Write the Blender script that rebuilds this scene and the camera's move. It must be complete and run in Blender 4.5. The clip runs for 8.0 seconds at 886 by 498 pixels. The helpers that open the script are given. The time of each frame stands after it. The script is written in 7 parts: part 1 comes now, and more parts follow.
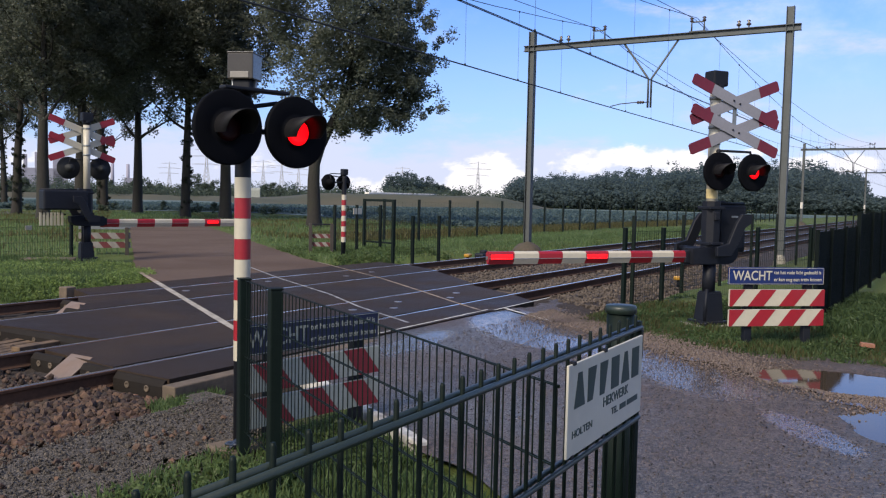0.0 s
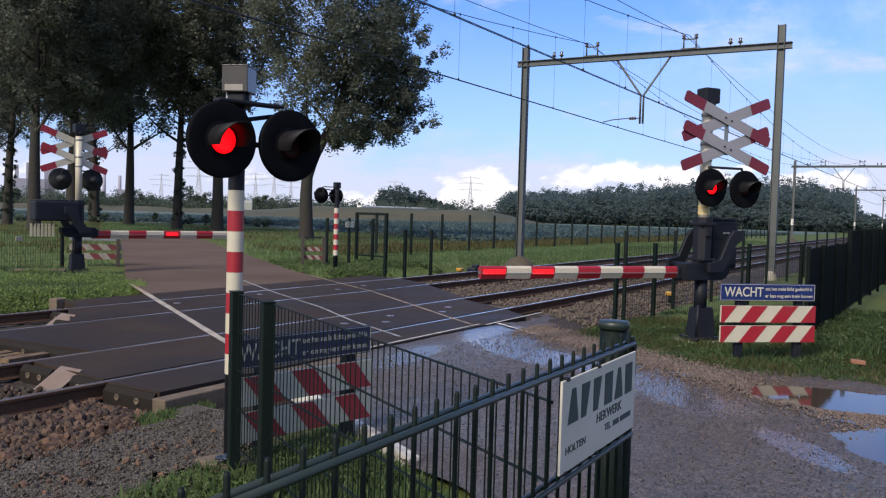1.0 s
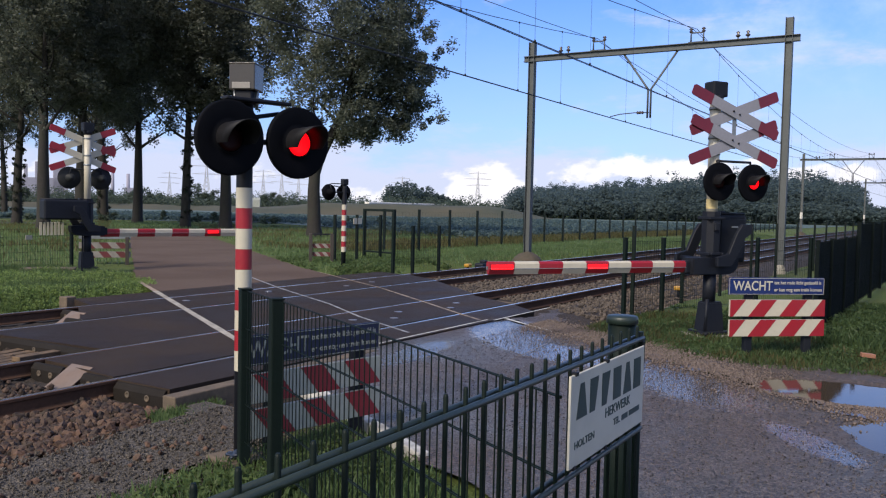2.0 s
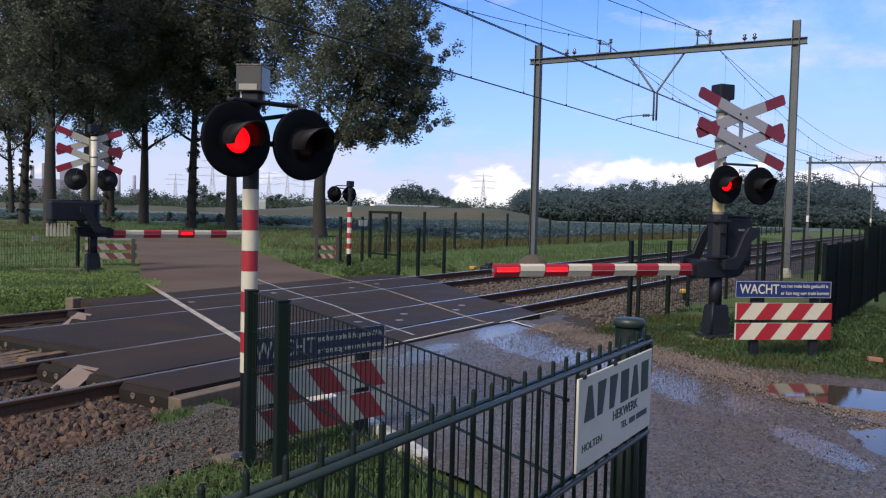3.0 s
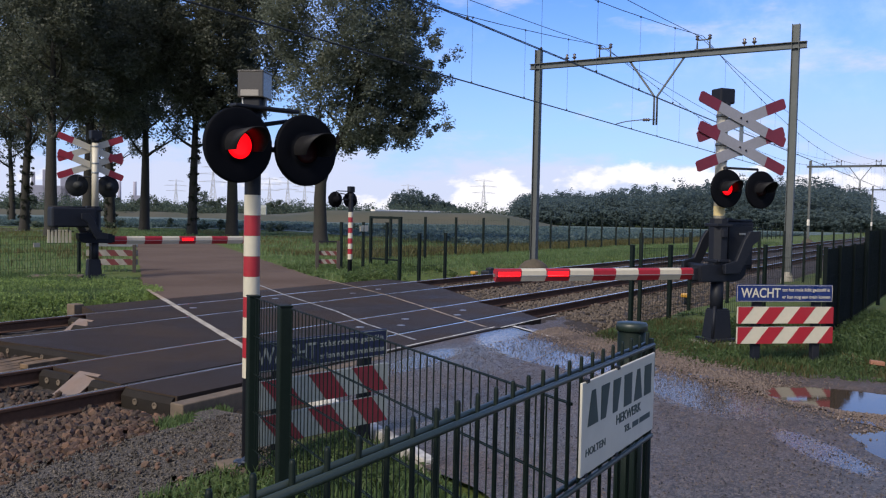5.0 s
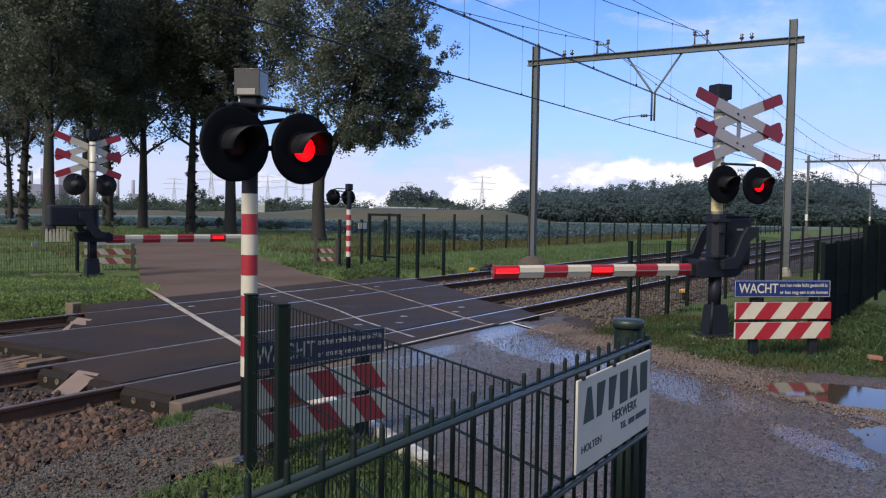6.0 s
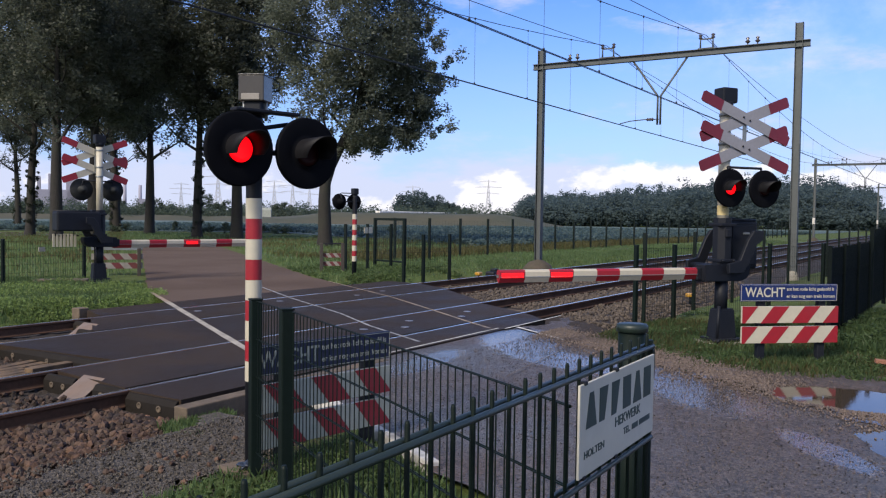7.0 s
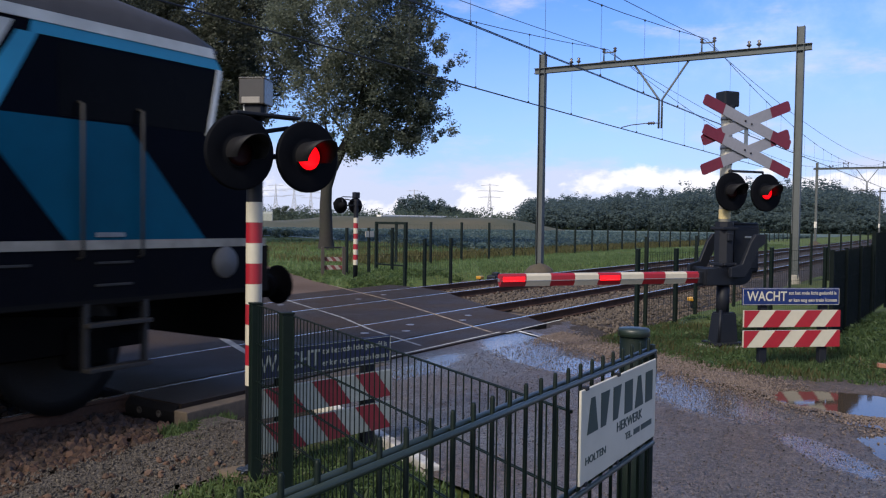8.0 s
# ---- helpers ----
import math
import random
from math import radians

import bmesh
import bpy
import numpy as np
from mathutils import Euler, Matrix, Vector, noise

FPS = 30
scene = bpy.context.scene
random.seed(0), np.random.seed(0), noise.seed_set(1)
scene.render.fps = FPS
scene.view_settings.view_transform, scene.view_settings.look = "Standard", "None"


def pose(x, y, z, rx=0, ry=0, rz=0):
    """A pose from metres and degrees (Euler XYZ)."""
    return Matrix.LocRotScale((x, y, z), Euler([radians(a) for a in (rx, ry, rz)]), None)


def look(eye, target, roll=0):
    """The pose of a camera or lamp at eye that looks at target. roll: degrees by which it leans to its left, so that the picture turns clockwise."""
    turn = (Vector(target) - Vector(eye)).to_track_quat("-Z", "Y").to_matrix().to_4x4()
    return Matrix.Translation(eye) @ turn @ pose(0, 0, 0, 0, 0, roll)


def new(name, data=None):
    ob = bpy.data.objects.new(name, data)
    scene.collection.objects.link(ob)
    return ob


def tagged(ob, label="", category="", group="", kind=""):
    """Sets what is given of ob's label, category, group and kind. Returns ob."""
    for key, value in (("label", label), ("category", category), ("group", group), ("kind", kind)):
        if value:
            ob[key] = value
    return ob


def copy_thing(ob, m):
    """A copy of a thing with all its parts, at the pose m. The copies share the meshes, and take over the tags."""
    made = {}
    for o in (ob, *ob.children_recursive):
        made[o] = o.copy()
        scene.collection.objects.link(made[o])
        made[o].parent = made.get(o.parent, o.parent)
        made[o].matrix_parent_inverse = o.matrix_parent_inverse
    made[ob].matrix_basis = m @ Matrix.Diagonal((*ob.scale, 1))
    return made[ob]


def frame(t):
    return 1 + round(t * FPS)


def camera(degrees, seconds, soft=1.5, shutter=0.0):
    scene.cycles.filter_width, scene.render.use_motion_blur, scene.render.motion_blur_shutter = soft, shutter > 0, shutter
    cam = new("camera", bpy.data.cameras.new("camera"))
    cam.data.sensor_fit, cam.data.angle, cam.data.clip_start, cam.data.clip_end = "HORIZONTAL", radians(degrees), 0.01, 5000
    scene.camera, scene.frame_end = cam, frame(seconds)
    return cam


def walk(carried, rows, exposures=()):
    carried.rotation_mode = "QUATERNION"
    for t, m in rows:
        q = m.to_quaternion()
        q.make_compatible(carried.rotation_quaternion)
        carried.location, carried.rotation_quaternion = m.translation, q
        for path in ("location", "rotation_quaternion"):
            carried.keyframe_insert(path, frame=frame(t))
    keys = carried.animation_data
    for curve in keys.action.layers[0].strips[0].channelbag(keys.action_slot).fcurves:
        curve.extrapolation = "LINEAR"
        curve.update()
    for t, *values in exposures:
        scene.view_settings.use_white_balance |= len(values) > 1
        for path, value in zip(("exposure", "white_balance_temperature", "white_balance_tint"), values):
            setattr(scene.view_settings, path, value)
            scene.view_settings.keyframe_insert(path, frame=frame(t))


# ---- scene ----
cam = camera(55.2, 8.0, soft=1.2, shutter=0.08)
walk(cam, [
    (0, look((0.018, -0.017, 1.738), (8.524, 5.207, 1.141), 1.24)),
    (0.5, look((0.025, -0.006, 1.737), (8.579, 5.151, 1.251), 1.61)),
    (1, look((0.013, -0.011, 1.741), (8.573, 5.140, 1.310), 1.68)),
    (1.5, look((0.006, -0.017, 1.742), (8.537, 5.180, 1.275), 1.33)),
    (3, look((0.009, -0.005, 1.740), (8.489, 5.276, 1.284), 1.42)),
    (3.5, look((-0.004, -0.003, 1.740), (8.464, 5.299, 1.327), 1.46)),
    (4, look((-0.002, -0.000, 1.738), (8.462, 5.312, 1.355), 1.40)),
    (4.5, look((0.000, 0.000, 1.737), (8.468, 5.305, 1.356), 1.35)),
    (6, look((-0.001, -0.014, 1.745), (8.483, 5.262, 1.311), 0.92)),
    (6.5, look((0.004, -0.020, 1.746), (8.471, 5.286, 1.338), 0.84)),
    (7, look((0.014, -0.022, 1.745), (8.460, 5.319, 1.361), 0.80)),
    (7.5, look((0.021, -0.025, 1.747), (8.455, 5.336, 1.395), 0.77)),
    (8, look((0.032, -0.015, 1.745), (8.470, 5.341, 1.405), 0.80)),
], [(0.0, 0.43, 6500, 10), (1.5, 0.40, 6420, 10), (4.5, 0.36, 6320, 10), (6.5, 0.38, 6380, 10), (7.8, 0.38, 6380, 10), (8.0, 0.36, 6280, 10)])

# ---- daylight: bright broken cloud after rain, a veiled sun ----
SUN_EL, SUN_AZ = 38.0, 177.0   # elevation, and bearing counter-clockwise from +x
world = bpy.data.worlds.new("sky")
scene.world = world
world.use_nodes = True
wn, wl = world.node_tree.nodes, world.node_tree.links
wn.clear()


def wnode(kind, **kw):
    n = wn.new(kind)
    for k, v in kw.items():
        n.inputs[k].default_value = v
    return n


w_out, w_bg = wn.new("ShaderNodeOutputWorld"), wn.new("ShaderNodeBackground")
w_sky = wn.new("ShaderNodeTexSky")
w_sky.sky_type, w_sky.sun_disc = "NISHITA", False
w_sky.sun_elevation, w_sky.sun_rotation = radians(SUN_EL), radians(90 - SUN_AZ)
w_sky.air_density, w_sky.dust_density, w_sky.ozone_density = 1.0, 0.3, 2.2
w_co = wn.new("ShaderNodeTexCoord")
w_sep = wn.new("ShaderNodeSeparateXYZ")
wl.new(w_co.outputs["Generated"], w_sep.inputs[0])
# low cumulus over the woods, a pale veil towards the horizon
def wmath(op, a, b):
    n = wn.new("ShaderNodeMath"); n.operation = op
    for k, v in enumerate((a, b)):
        if isinstance(v, (int, float)):
            n.inputs[k].default_value = v
        else:
            wl.new(v, n.inputs[k])
    return n.outputs[0]


def wrange(src, a, b, c, d, smoothly=True):
    n = wn.new("ShaderNodeMapRange")
    n.interpolation_type = "SMOOTHSTEP" if smoothly else "LINEAR"
    for k, v in zip(("From Min", "From Max", "To Min", "To Max"), (a, b, c, d)):
        n.inputs[k].default_value = v
    wl.new(src, n.inputs["Value"])
    return n.outputs[0]


def wnoise(stretch, scale, detail, rough, shift=0.0):
    m = wn.new("ShaderNodeMapping")
    m.inputs["Scale"].default_value, m.inputs["Location"].default_value = (1, 1, stretch), (shift, shift, 0)
    wl.new(w_co.outputs["Generated"], m.inputs["Vector"])
    n = wnode("ShaderNodeTexNoise", Scale=scale, Detail=detail, Roughness=rough)
    wl.new(m.outputs[0], n.inputs["Vector"])
    return n.outputs[0]


def wmix(fac, a, b, mode="MIX"):
    n = wn.new("ShaderNodeMix"); n.data_type, n.blend_type = "RGBA", mode
    if isinstance(fac, float):
        n.inputs[0].default_value = fac
    else:
        wl.new(fac, n.inputs[0])
    for k, v in ((6, a), (7, b)):
        if isinstance(v, tuple):
            n.inputs[k].default_value = (*v, 1)
        else:
            wl.new(v, n.inputs[k])
    return n.outputs[2]


w_z = w_sep.outputs["Z"]
w_blue = wmix(1.0, w_sky.outputs[0], (0.60, 0.88, 1.47), "MULTIPLY")
# veil
w_veil = wmath("MULTIPLY", wrange(w_z, 0.0, 0.30, 0.80, 0.0), wrange(wnoise(3.0, 2.2, 5.0, 0.55), 0.30, 0.72, 0.55, 1.0))
w_c1 = wmix(w_veil, w_blue, (4.3, 5.0, 7.4))
# grey-lilac cloud bases, then bright heads
w_low = wmath("ADD", wnoise(3.2, 6.0, 8.0, 0.6, 3.0), wrange(w_z, 0.02, 0.115, 0.50, 0.22))
w_c2 = wmix(wrange(w_low, 0.76, 0.98, 0.0, 0.85), w_c1, (5.6, 5.85, 7.3))
w_east = wrange(wmath("SUBTRACT", w_sep.outputs["X"], w_sep.outputs["Y"]), -0.05, 0.34, -0.10, 0.0)
w_cum = wmath("ADD", wmath("ADD", wnoise(2.0, 11.0, 10.0, 0.56, 7.7), wrange(w_z, 0.045, 0.085, 0.46, 0.12)), w_east)
w_c3 = wmix(wrange(w_cum, 0.925, 1.02, 0.0, 0.9), w_c2, (8.5, 8.2, 8.5))
w_wisp = wmath("MULTIPLY", wrange(wnoise(1.4, 3.2, 8.0, 0.62, 1.3), 0.47, 0.74, 0.0, 0.55), wrange(w_z, 0.05, 0.2, 0.0, 1.0))
w_c4 = wmix(w_wisp, w_c3, (6.6, 7.4, 9.0))
# bright thin cloud round the veiled sun
w_dot = wn.new("ShaderNodeVectorMath"); w_dot.operation = "DOT_PRODUCT"
wl.new(w_co.outputs["Generated"], w_dot.inputs[0])
w_dot.inputs[1].default_value = (math.cos(radians(SUN_EL)) * math.cos(radians(SUN_AZ)), math.cos(radians(SUN_EL)) * math.sin(radians(SUN_AZ)), math.sin(radians(SUN_EL)))
w_c5 = wmix(wrange(w_dot.outputs["Value"], 0.2, 0.95, 0.0, 0.6), w_c4, (10.8, 10.3, 9.6))
wl.new(w_c5, w_bg.inputs["Color"])
w_bg.inputs["Strength"].default_value = 0.10
wl.new(w_bg.outputs[0], w_out.inputs["Surface"])

sun = new("sun", bpy.data.lights.new("sun", "SUN"))
sun.data.energy, sun.data.angle, sun.data.color = 3.4, radians(14), (1.0, 0.88, 0.71)
sun.matrix_world = look((math.cos(radians(SUN_AZ)) * 50, math.sin(radians(SUN_AZ)) * 50, math.tan(radians(SUN_EL)) * 50), (0, 0, 0))

# ---- tools ----
def add_box(bm, lo, hi, m=None, bevel=0.0):
    """An axis-aligned box from corner lo to corner hi, then laid by m; its edges bevelled."""
    lo, hi = Vector(lo), Vector(hi)
    made = bmesh.ops.create_cube(bm, size=1.0)["verts"]
    for v in made:
        v.co = Vector(((v.co[i] + 0.5) * (hi[i] - lo[i]) + lo[i] for i in range(3)))
    if bevel:
        edges = list({e for v in made for e in v.link_edges})
        out = bmesh.ops.bevel(bm, geom=edges, offset=bevel, segments=2, affect="EDGES", profile=0.5)
        made = list({v for f in out["faces"] for v in f.verts} | {v for v in made if v.is_valid})
        seen, todo = set(made), list(made)
        while todo:
            for e in todo.pop().link_edges:
                for v in e.verts:
                    if v not in seen:
                        seen.add(v); todo.append(v)
        made = list(seen)
    if m is not None:
        bmesh.ops.transform(bm, matrix=m, verts=made)
    return made


def add_tube(bm, path, radius, sides=10, caps=True):
    """A round tube along a polyline; radius: one number, or one for each point."""
    pts = [Vector(q) for q in path]
    rad = list(radius) if isinstance(radius, (list, tuple)) else [radius] * len(pts)
    rings, side = [], None
    for i, q in enumerate(pts):
        d = (pts[min(i + 1, len(pts) - 1)] - pts[max(i - 1, 0)]).normalized()
        if side is None:
            side = d.orthogonal().normalized()
        side = (side - d * side.dot(d)).normalized()
        up = d.cross(side)
        rings.append([bm.verts.new(q + rad[i] * (math.cos(2 * math.pi * k / sides) * side + math.sin(2 * math.pi * k / sides) * up)) for k in range(sides)])
    for a, b in zip(rings, rings[1:]):
        for k in range(sides):
            f = bm.faces.new((a[k], a[(k + 1) % sides], b[(k + 1) % sides], b[k]))
            f.smooth = True
    if caps:
        bm.faces.new(rings[0][::-1]); bm.faces.new(rings[-1])
    return [v for r in rings for v in r]


def add_prism(bm, outline, z0, z1, m=None):
    """A flat outline (x, y) raised from z0 to z1."""
    a = [bm.verts.new((x, y, z0)) for x, y in outline]
    b = [bm.verts.new((x, y, z1)) for x, y in outline]
    n = len(a)
    bm.faces.new(b); bm.faces.new(a[::-1])
    for k in range(n):
        bm.faces.new((a[k], a[(k + 1) % n], b[(k + 1) % n], b[k]))
    if m is not None:
        bmesh.ops.transform(bm, matrix=m, verts=a + b)
    bmesh.ops.recalc_face_normals(bm, faces=list({f for v in a + b for f in v.link_faces}))
    return a + b


def add_lathe(bm, profile, m=None, sides=28):
    """A profile of (radius, height) turned about z."""
    rings = [[bm.verts.new((r * math.cos(2 * math.pi * k / sides), r * math.sin(2 * math.pi * k / sides), h)) for k in range(sides)] for r, h in profile]
    for a, b in zip(rings, rings[1:]):
        for k in range(sides):
            f = bm.faces.new((a[k], a[(k + 1) % sides], b[(k + 1) % sides], b[k]))
            f.smooth = True
    if profile[0][0] > 1e-4:
        bm.faces.new(rings[0][::-1])
    if profile[-1][0] > 1e-4:
        bm.faces.new(rings[-1])
    vs = [v for r in rings for v in r]
    if m is not None:
        bmesh.ops.transform(bm, matrix=m, verts=vs)
    return vs


def mesh_of(bm, name, *mats):
    me = bpy.data.meshes.new(name)
    bm.to_mesh(me); bm.free()
    for s in mats:
        me.materials.append(s)
    return me


def part(name, bm, material, parent, label=""):
    ob = new(name, mesh_of(bm, name, material))
    ob.parent = parent
    return tagged(ob, label)


def thing(name, m, label, category, group="", kind=""):
    ob = new(name)
    ob.empty_display_size = 0.2
    ob.matrix_basis = m
    return tagged(ob, label, category, group, kind)


def solid(name, bm, material, label, category="", group="", kind="", m=None):
    ob = new(name, mesh_of(bm, name, *(material if isinstance(material, (list, tuple)) else (material,))))
    if m is not None:
        ob.matrix_basis = m
    return tagged(ob, label, category, group, kind)


def sheet(name, xs, ys, height, material, label, category="", kind="structure"):
    """A grid over xs and ys, its height a function of x and y."""
    verts = [(x, y, height(x, y)) for y in ys for x in xs]
    n = len(xs)
    faces = [(j * n + i, j * n + i + 1, (j + 1) * n + i + 1, (j + 1) * n + i) for j in range(len(ys) - 1) for i in range(n - 1)]
    me = bpy.data.meshes.new(name)
    me.from_pydata(verts, [], faces)
    me.polygons.foreach_set("use_smooth", [True] * len(faces))
    me.materials.append(material)
    return tagged(new(name, me), label, category, "", kind)


def smooth(a, b, x):
    x = max(0.0, min(1.0, (x - a) / (b - a)))
    return x * x * (3 - 2 * x)


# ---- materials ----
def mat(name, a, b=None, scale=8.0, rough=0.6, metal=0.0, bump=0.2, fine=None, dirt=None, dirt_scale=1.5, dirt_amount=0.4, rough_var=0.12,
        vary=0.0, spread=0.5, coords="Object", relief=0.01, spec=0.5):
    """Two tones by grain, a third by broad stains, roughness that varies, fine relief."""
    m = bpy.data.materials.new(name)
    m.use_nodes = True
    n, l = m.node_tree.nodes, m.node_tree.links
    sh = n["Principled BSDF"]
    co = n.new("ShaderNodeTexCoord")
    b = b or tuple(c * 0.75 for c in a)
    tex = n.new("ShaderNodeTexNoise")
    tex.inputs["Scale"].default_value, tex.inputs["Detail"].default_value, tex.inputs["Roughness"].default_value = scale, 6.0, 0.65
    l.new(co.outputs[coords], tex.inputs["Vector"])
    lim = n.new("ShaderNodeMapRange")
    lim.inputs["From Min"].default_value, lim.inputs["From Max"].default_value = 0.5 - spread / 2, 0.5 + spread / 2
    l.new(tex.outputs[0], lim.inputs["Value"])
    mix = n.new("ShaderNodeMix"); mix.data_type = "RGBA"
    mix.inputs[6].default_value, mix.inputs[7].default_value = (*a, 1), (*b, 1)
    l.new(lim.outputs[0], mix.inputs[0])
    colour = mix.outputs[2]
    broad = n.new("ShaderNodeTexNoise")
    broad.inputs["Scale"].default_value, broad.inputs["Detail"].default_value = dirt_scale, 5.0
    l.new(co.outputs[coords], broad.inputs["Vector"])
    amount = n.new("ShaderNodeMapRange")
    amount.inputs["From Min"].default_value, amount.inputs["From Max"].default_value = 0.42, 0.68
    amount.inputs["To Max"].default_value = dirt_amount
    l.new(broad.outputs[0], amount.inputs["Value"])
    stain = n.new("ShaderNodeMix"); stain.data_type = "RGBA"
    stain.inputs[7].default_value = (*(dirt or tuple(c * 0.5 for c in a)), 1)
    l.new(amount.outputs[0], stain.inputs[0]); l.new(colour, stain.inputs[6])
    colour = stain.outputs[2]
    if vary:
        info = n.new("ShaderNodeObjectInfo")
        geo = n.new("ShaderNodeNewGeometry")
        tot = n.new("ShaderNodeMath"); tot.operation = "ADD"
        l.new(info.outputs["Random"], tot.inputs[0]); l.new(geo.outputs["Random Per Island"], tot.inputs[1])
        val = n.new("ShaderNodeMapRange")
        val.inputs["From Max"].default_value = 2.0
        val.inputs["To Min"].default_value, val.inputs["To Max"].default_value = 1 - vary, 1 + vary
        l.new(tot.outputs[0], val.inputs["Value"])
        hsv = n.new("ShaderNodeHueSaturation")
        l.new(val.outputs[0], hsv.inputs["Value"]); l.new(colour, hsv.inputs["Color"])
        colour = hsv.outputs[0]
    l.new(colour, sh.inputs["Base Color"])
    rr = n.new("ShaderNodeMapRange")
    rr.inputs["To Min"].default_value, rr.inputs["To Max"].default_value = max(0.02, rough - rough_var), min(1, rough + rough_var)
    l.new(broad.outputs[0], rr.inputs["Value"]); l.new(rr.outputs[0], sh.inputs["Roughness"])
    sh.inputs["Metallic"].default_value = metal
    sh.inputs["Specular IOR Level"].default_value = spec
    if bump:
        grain = n.new("ShaderNodeTexNoise")
        grain.inputs["Scale"].default_value, grain.inputs["Detail"].default_value = fine or scale * 4, 8.0
        l.new(co.outputs[coords], grain.inputs["Vector"])
        bp = n.new("ShaderNodeBump")
        bp.inputs["Strength"].default_value, bp.inputs["Distance"].default_value = bump, relief
        l.new(grain.outputs[0], bp.inputs["Height"]); l.new(bp.outputs[0], sh.inputs["Normal"])
    return m


def chips(m, scale, amount, depth=0.6):
    """Single chippings in a surface: each cell a tone of its own, rounded in the relief."""
    n, l = m.node_tree.nodes, m.node_tree.links
    sh = n["Principled BSDF"]
    co = n.new("ShaderNodeTexCoord")
    vo = n.new("ShaderNodeTexVoronoi"); vo.inputs["Scale"].default_value = scale
    l.new(co.outputs["Object"], vo.inputs["Vector"])
    sp = n.new("ShaderNodeSeparateColor"); l.new(vo.outputs["Color"], sp.inputs[0])
    val = n.new("ShaderNodeMapRange")
    val.inputs["To Min"].default_value, val.inputs["To Max"].default_value = 1 - amount, 1 + amount
    l.new(sp.outputs[0], val.inputs["Value"])
    hsv = n.new("ShaderNodeHueSaturation")
    l.new(val.outputs[0], hsv.inputs["Value"]); l.new(sh.inputs["Base Color"].links[0].from_socket, hsv.inputs["Color"])
    l.new(hsv.outputs[0], sh.inputs["Base Color"])
    bp = [q for q in n if q.bl_idname == "ShaderNodeBump"][0]
    sub = n.new("ShaderNodeMath"); sub.operation = "MULTIPLY_ADD"
    l.new(vo.outputs["Distance"], sub.inputs[0]); sub.inputs[1].default_value = -depth
    l.new(bp.inputs["Height"].links[0].from_socket, sub.inputs[2])
    l.new(sub.outputs[0], bp.inputs["Height"])


def glow(name, colour, strength):
    m = bpy.data.materials.new(name)
    m.use_nodes = True
    sh = m.node_tree.nodes["Principled BSDF"]
    sh.inputs["Base Color"].default_value = (*colour, 1)
    sh.inputs["Emission Color"].default_value = (*colour, 1)
    sh.inputs["Emission Strength"].default_value = strength
    return m


M_green = mat("green_coated_steel", (0.0035, 0.0078, 0.0066), (0.006, 0.0115, 0.0098), 30, 0.5, 0.0, 0.1, dirt=(0.012, 0.015, 0.013), dirt_amount=0.25, spec=0.14)
M_black = mat("black_paint", (0.0055, 0.007, 0.012), (0.009, 0.0108, 0.017), 14, 0.55, 0.0, 0.08, dirt=(0.02, 0.02, 0.022), dirt_amount=0.3, spec=0.22)
M_galv = mat("galvanised_steel", (0.30, 0.32, 0.33), (0.22, 0.24, 0.25), 22, 0.5, 0.6, 0.1, dirt=(0.16, 0.15, 0.14), dirt_amount=0.5)
M_white = mat("white_paint", (0.47, 0.43, 0.345), (0.41, 0.375, 0.30), 16, 0.4, 0.0, 0.05, dirt=(0.36, 0.36, 0.3), dirt_amount=0.35, dirt_scale=3)
M_red = mat("red_paint", (0.28, 0.011, 0.021), (0.23, 0.0095, 0.018), 16, 0.38, 0.0, 0.05, dirt=(0.2, 0.02, 0.03), dirt_amount=0.35, dirt_scale=3)
M_blue = mat("blue_enamel", (0.007, 0.020, 0.11), (0.006, 0.016, 0.085), 12, 0.3, 0.0, 0.03, dirt=(0.02, 0.03, 0.1), dirt_amount=0.3)
M_railside = mat("rusty_rail", (0.105, 0.055, 0.034), (0.055, 0.031, 0.021), 25, 0.85, 0.0, 0.3, dirt=(0.03, 0.021, 0.017), spec=0.2)
M_railtop = mat("polished_rail", (0.62, 0.58, 0.55), (0.48, 0.45, 0.42), 40, 0.2, 0.85, 0.05, dirt=(0.3, 0.25, 0.21), dirt_amount=0.4)
M_concrete = mat("weathered_concrete", (0.30, 0.28, 0.24), (0.2, 0.19, 0.165), 12, 0.8, 0.0, 0.35, dirt=(0.11, 0.11, 0.09), dirt_amount=0.6)
M_panel = mat("rubber_asphalt_panel", (0.0200, 0.0135, 0.0093), (0.031, 0.0215, 0.0150), 45, 0.58, 0.0, 0.45, fine=160, dirt=(0.044, 0.029, 0.0185), dirt_scale=0.7, dirt_amount=0.7, rough_var=0.26, spec=0.17)
M_beam = mat("stained_brown_concrete", (0.15, 0.11, 0.075), (0.085, 0.064, 0.046), 14, 0.85, 0, 0.5, dirt=(0.05, 0.042, 0.033), dirt_amount=0.7, dirt_scale=2.5)
M_wire = mat("weathered_copper_wire", (0.05, 0.055, 0.06), None, 20, 0.5, 0.6, 0.0)
M_bark = mat("oak_bark", (0.022, 0.0185, 0.016), (0.011, 0.0098, 0.009), 6, 0.9, 0.0, 0.8, fine=14, relief=0.05, dirt=(0.03, 0.035, 0.022))

# ---- the ground, the roads and the tracks ----
RAILS = (7.014, 8.519, 10.775, 12.28)
NEAR_C_, FAR_C_ = (RAILS[0] + RAILS[1]) / 2, (RAILS[2] + RAILS[3]) / 2


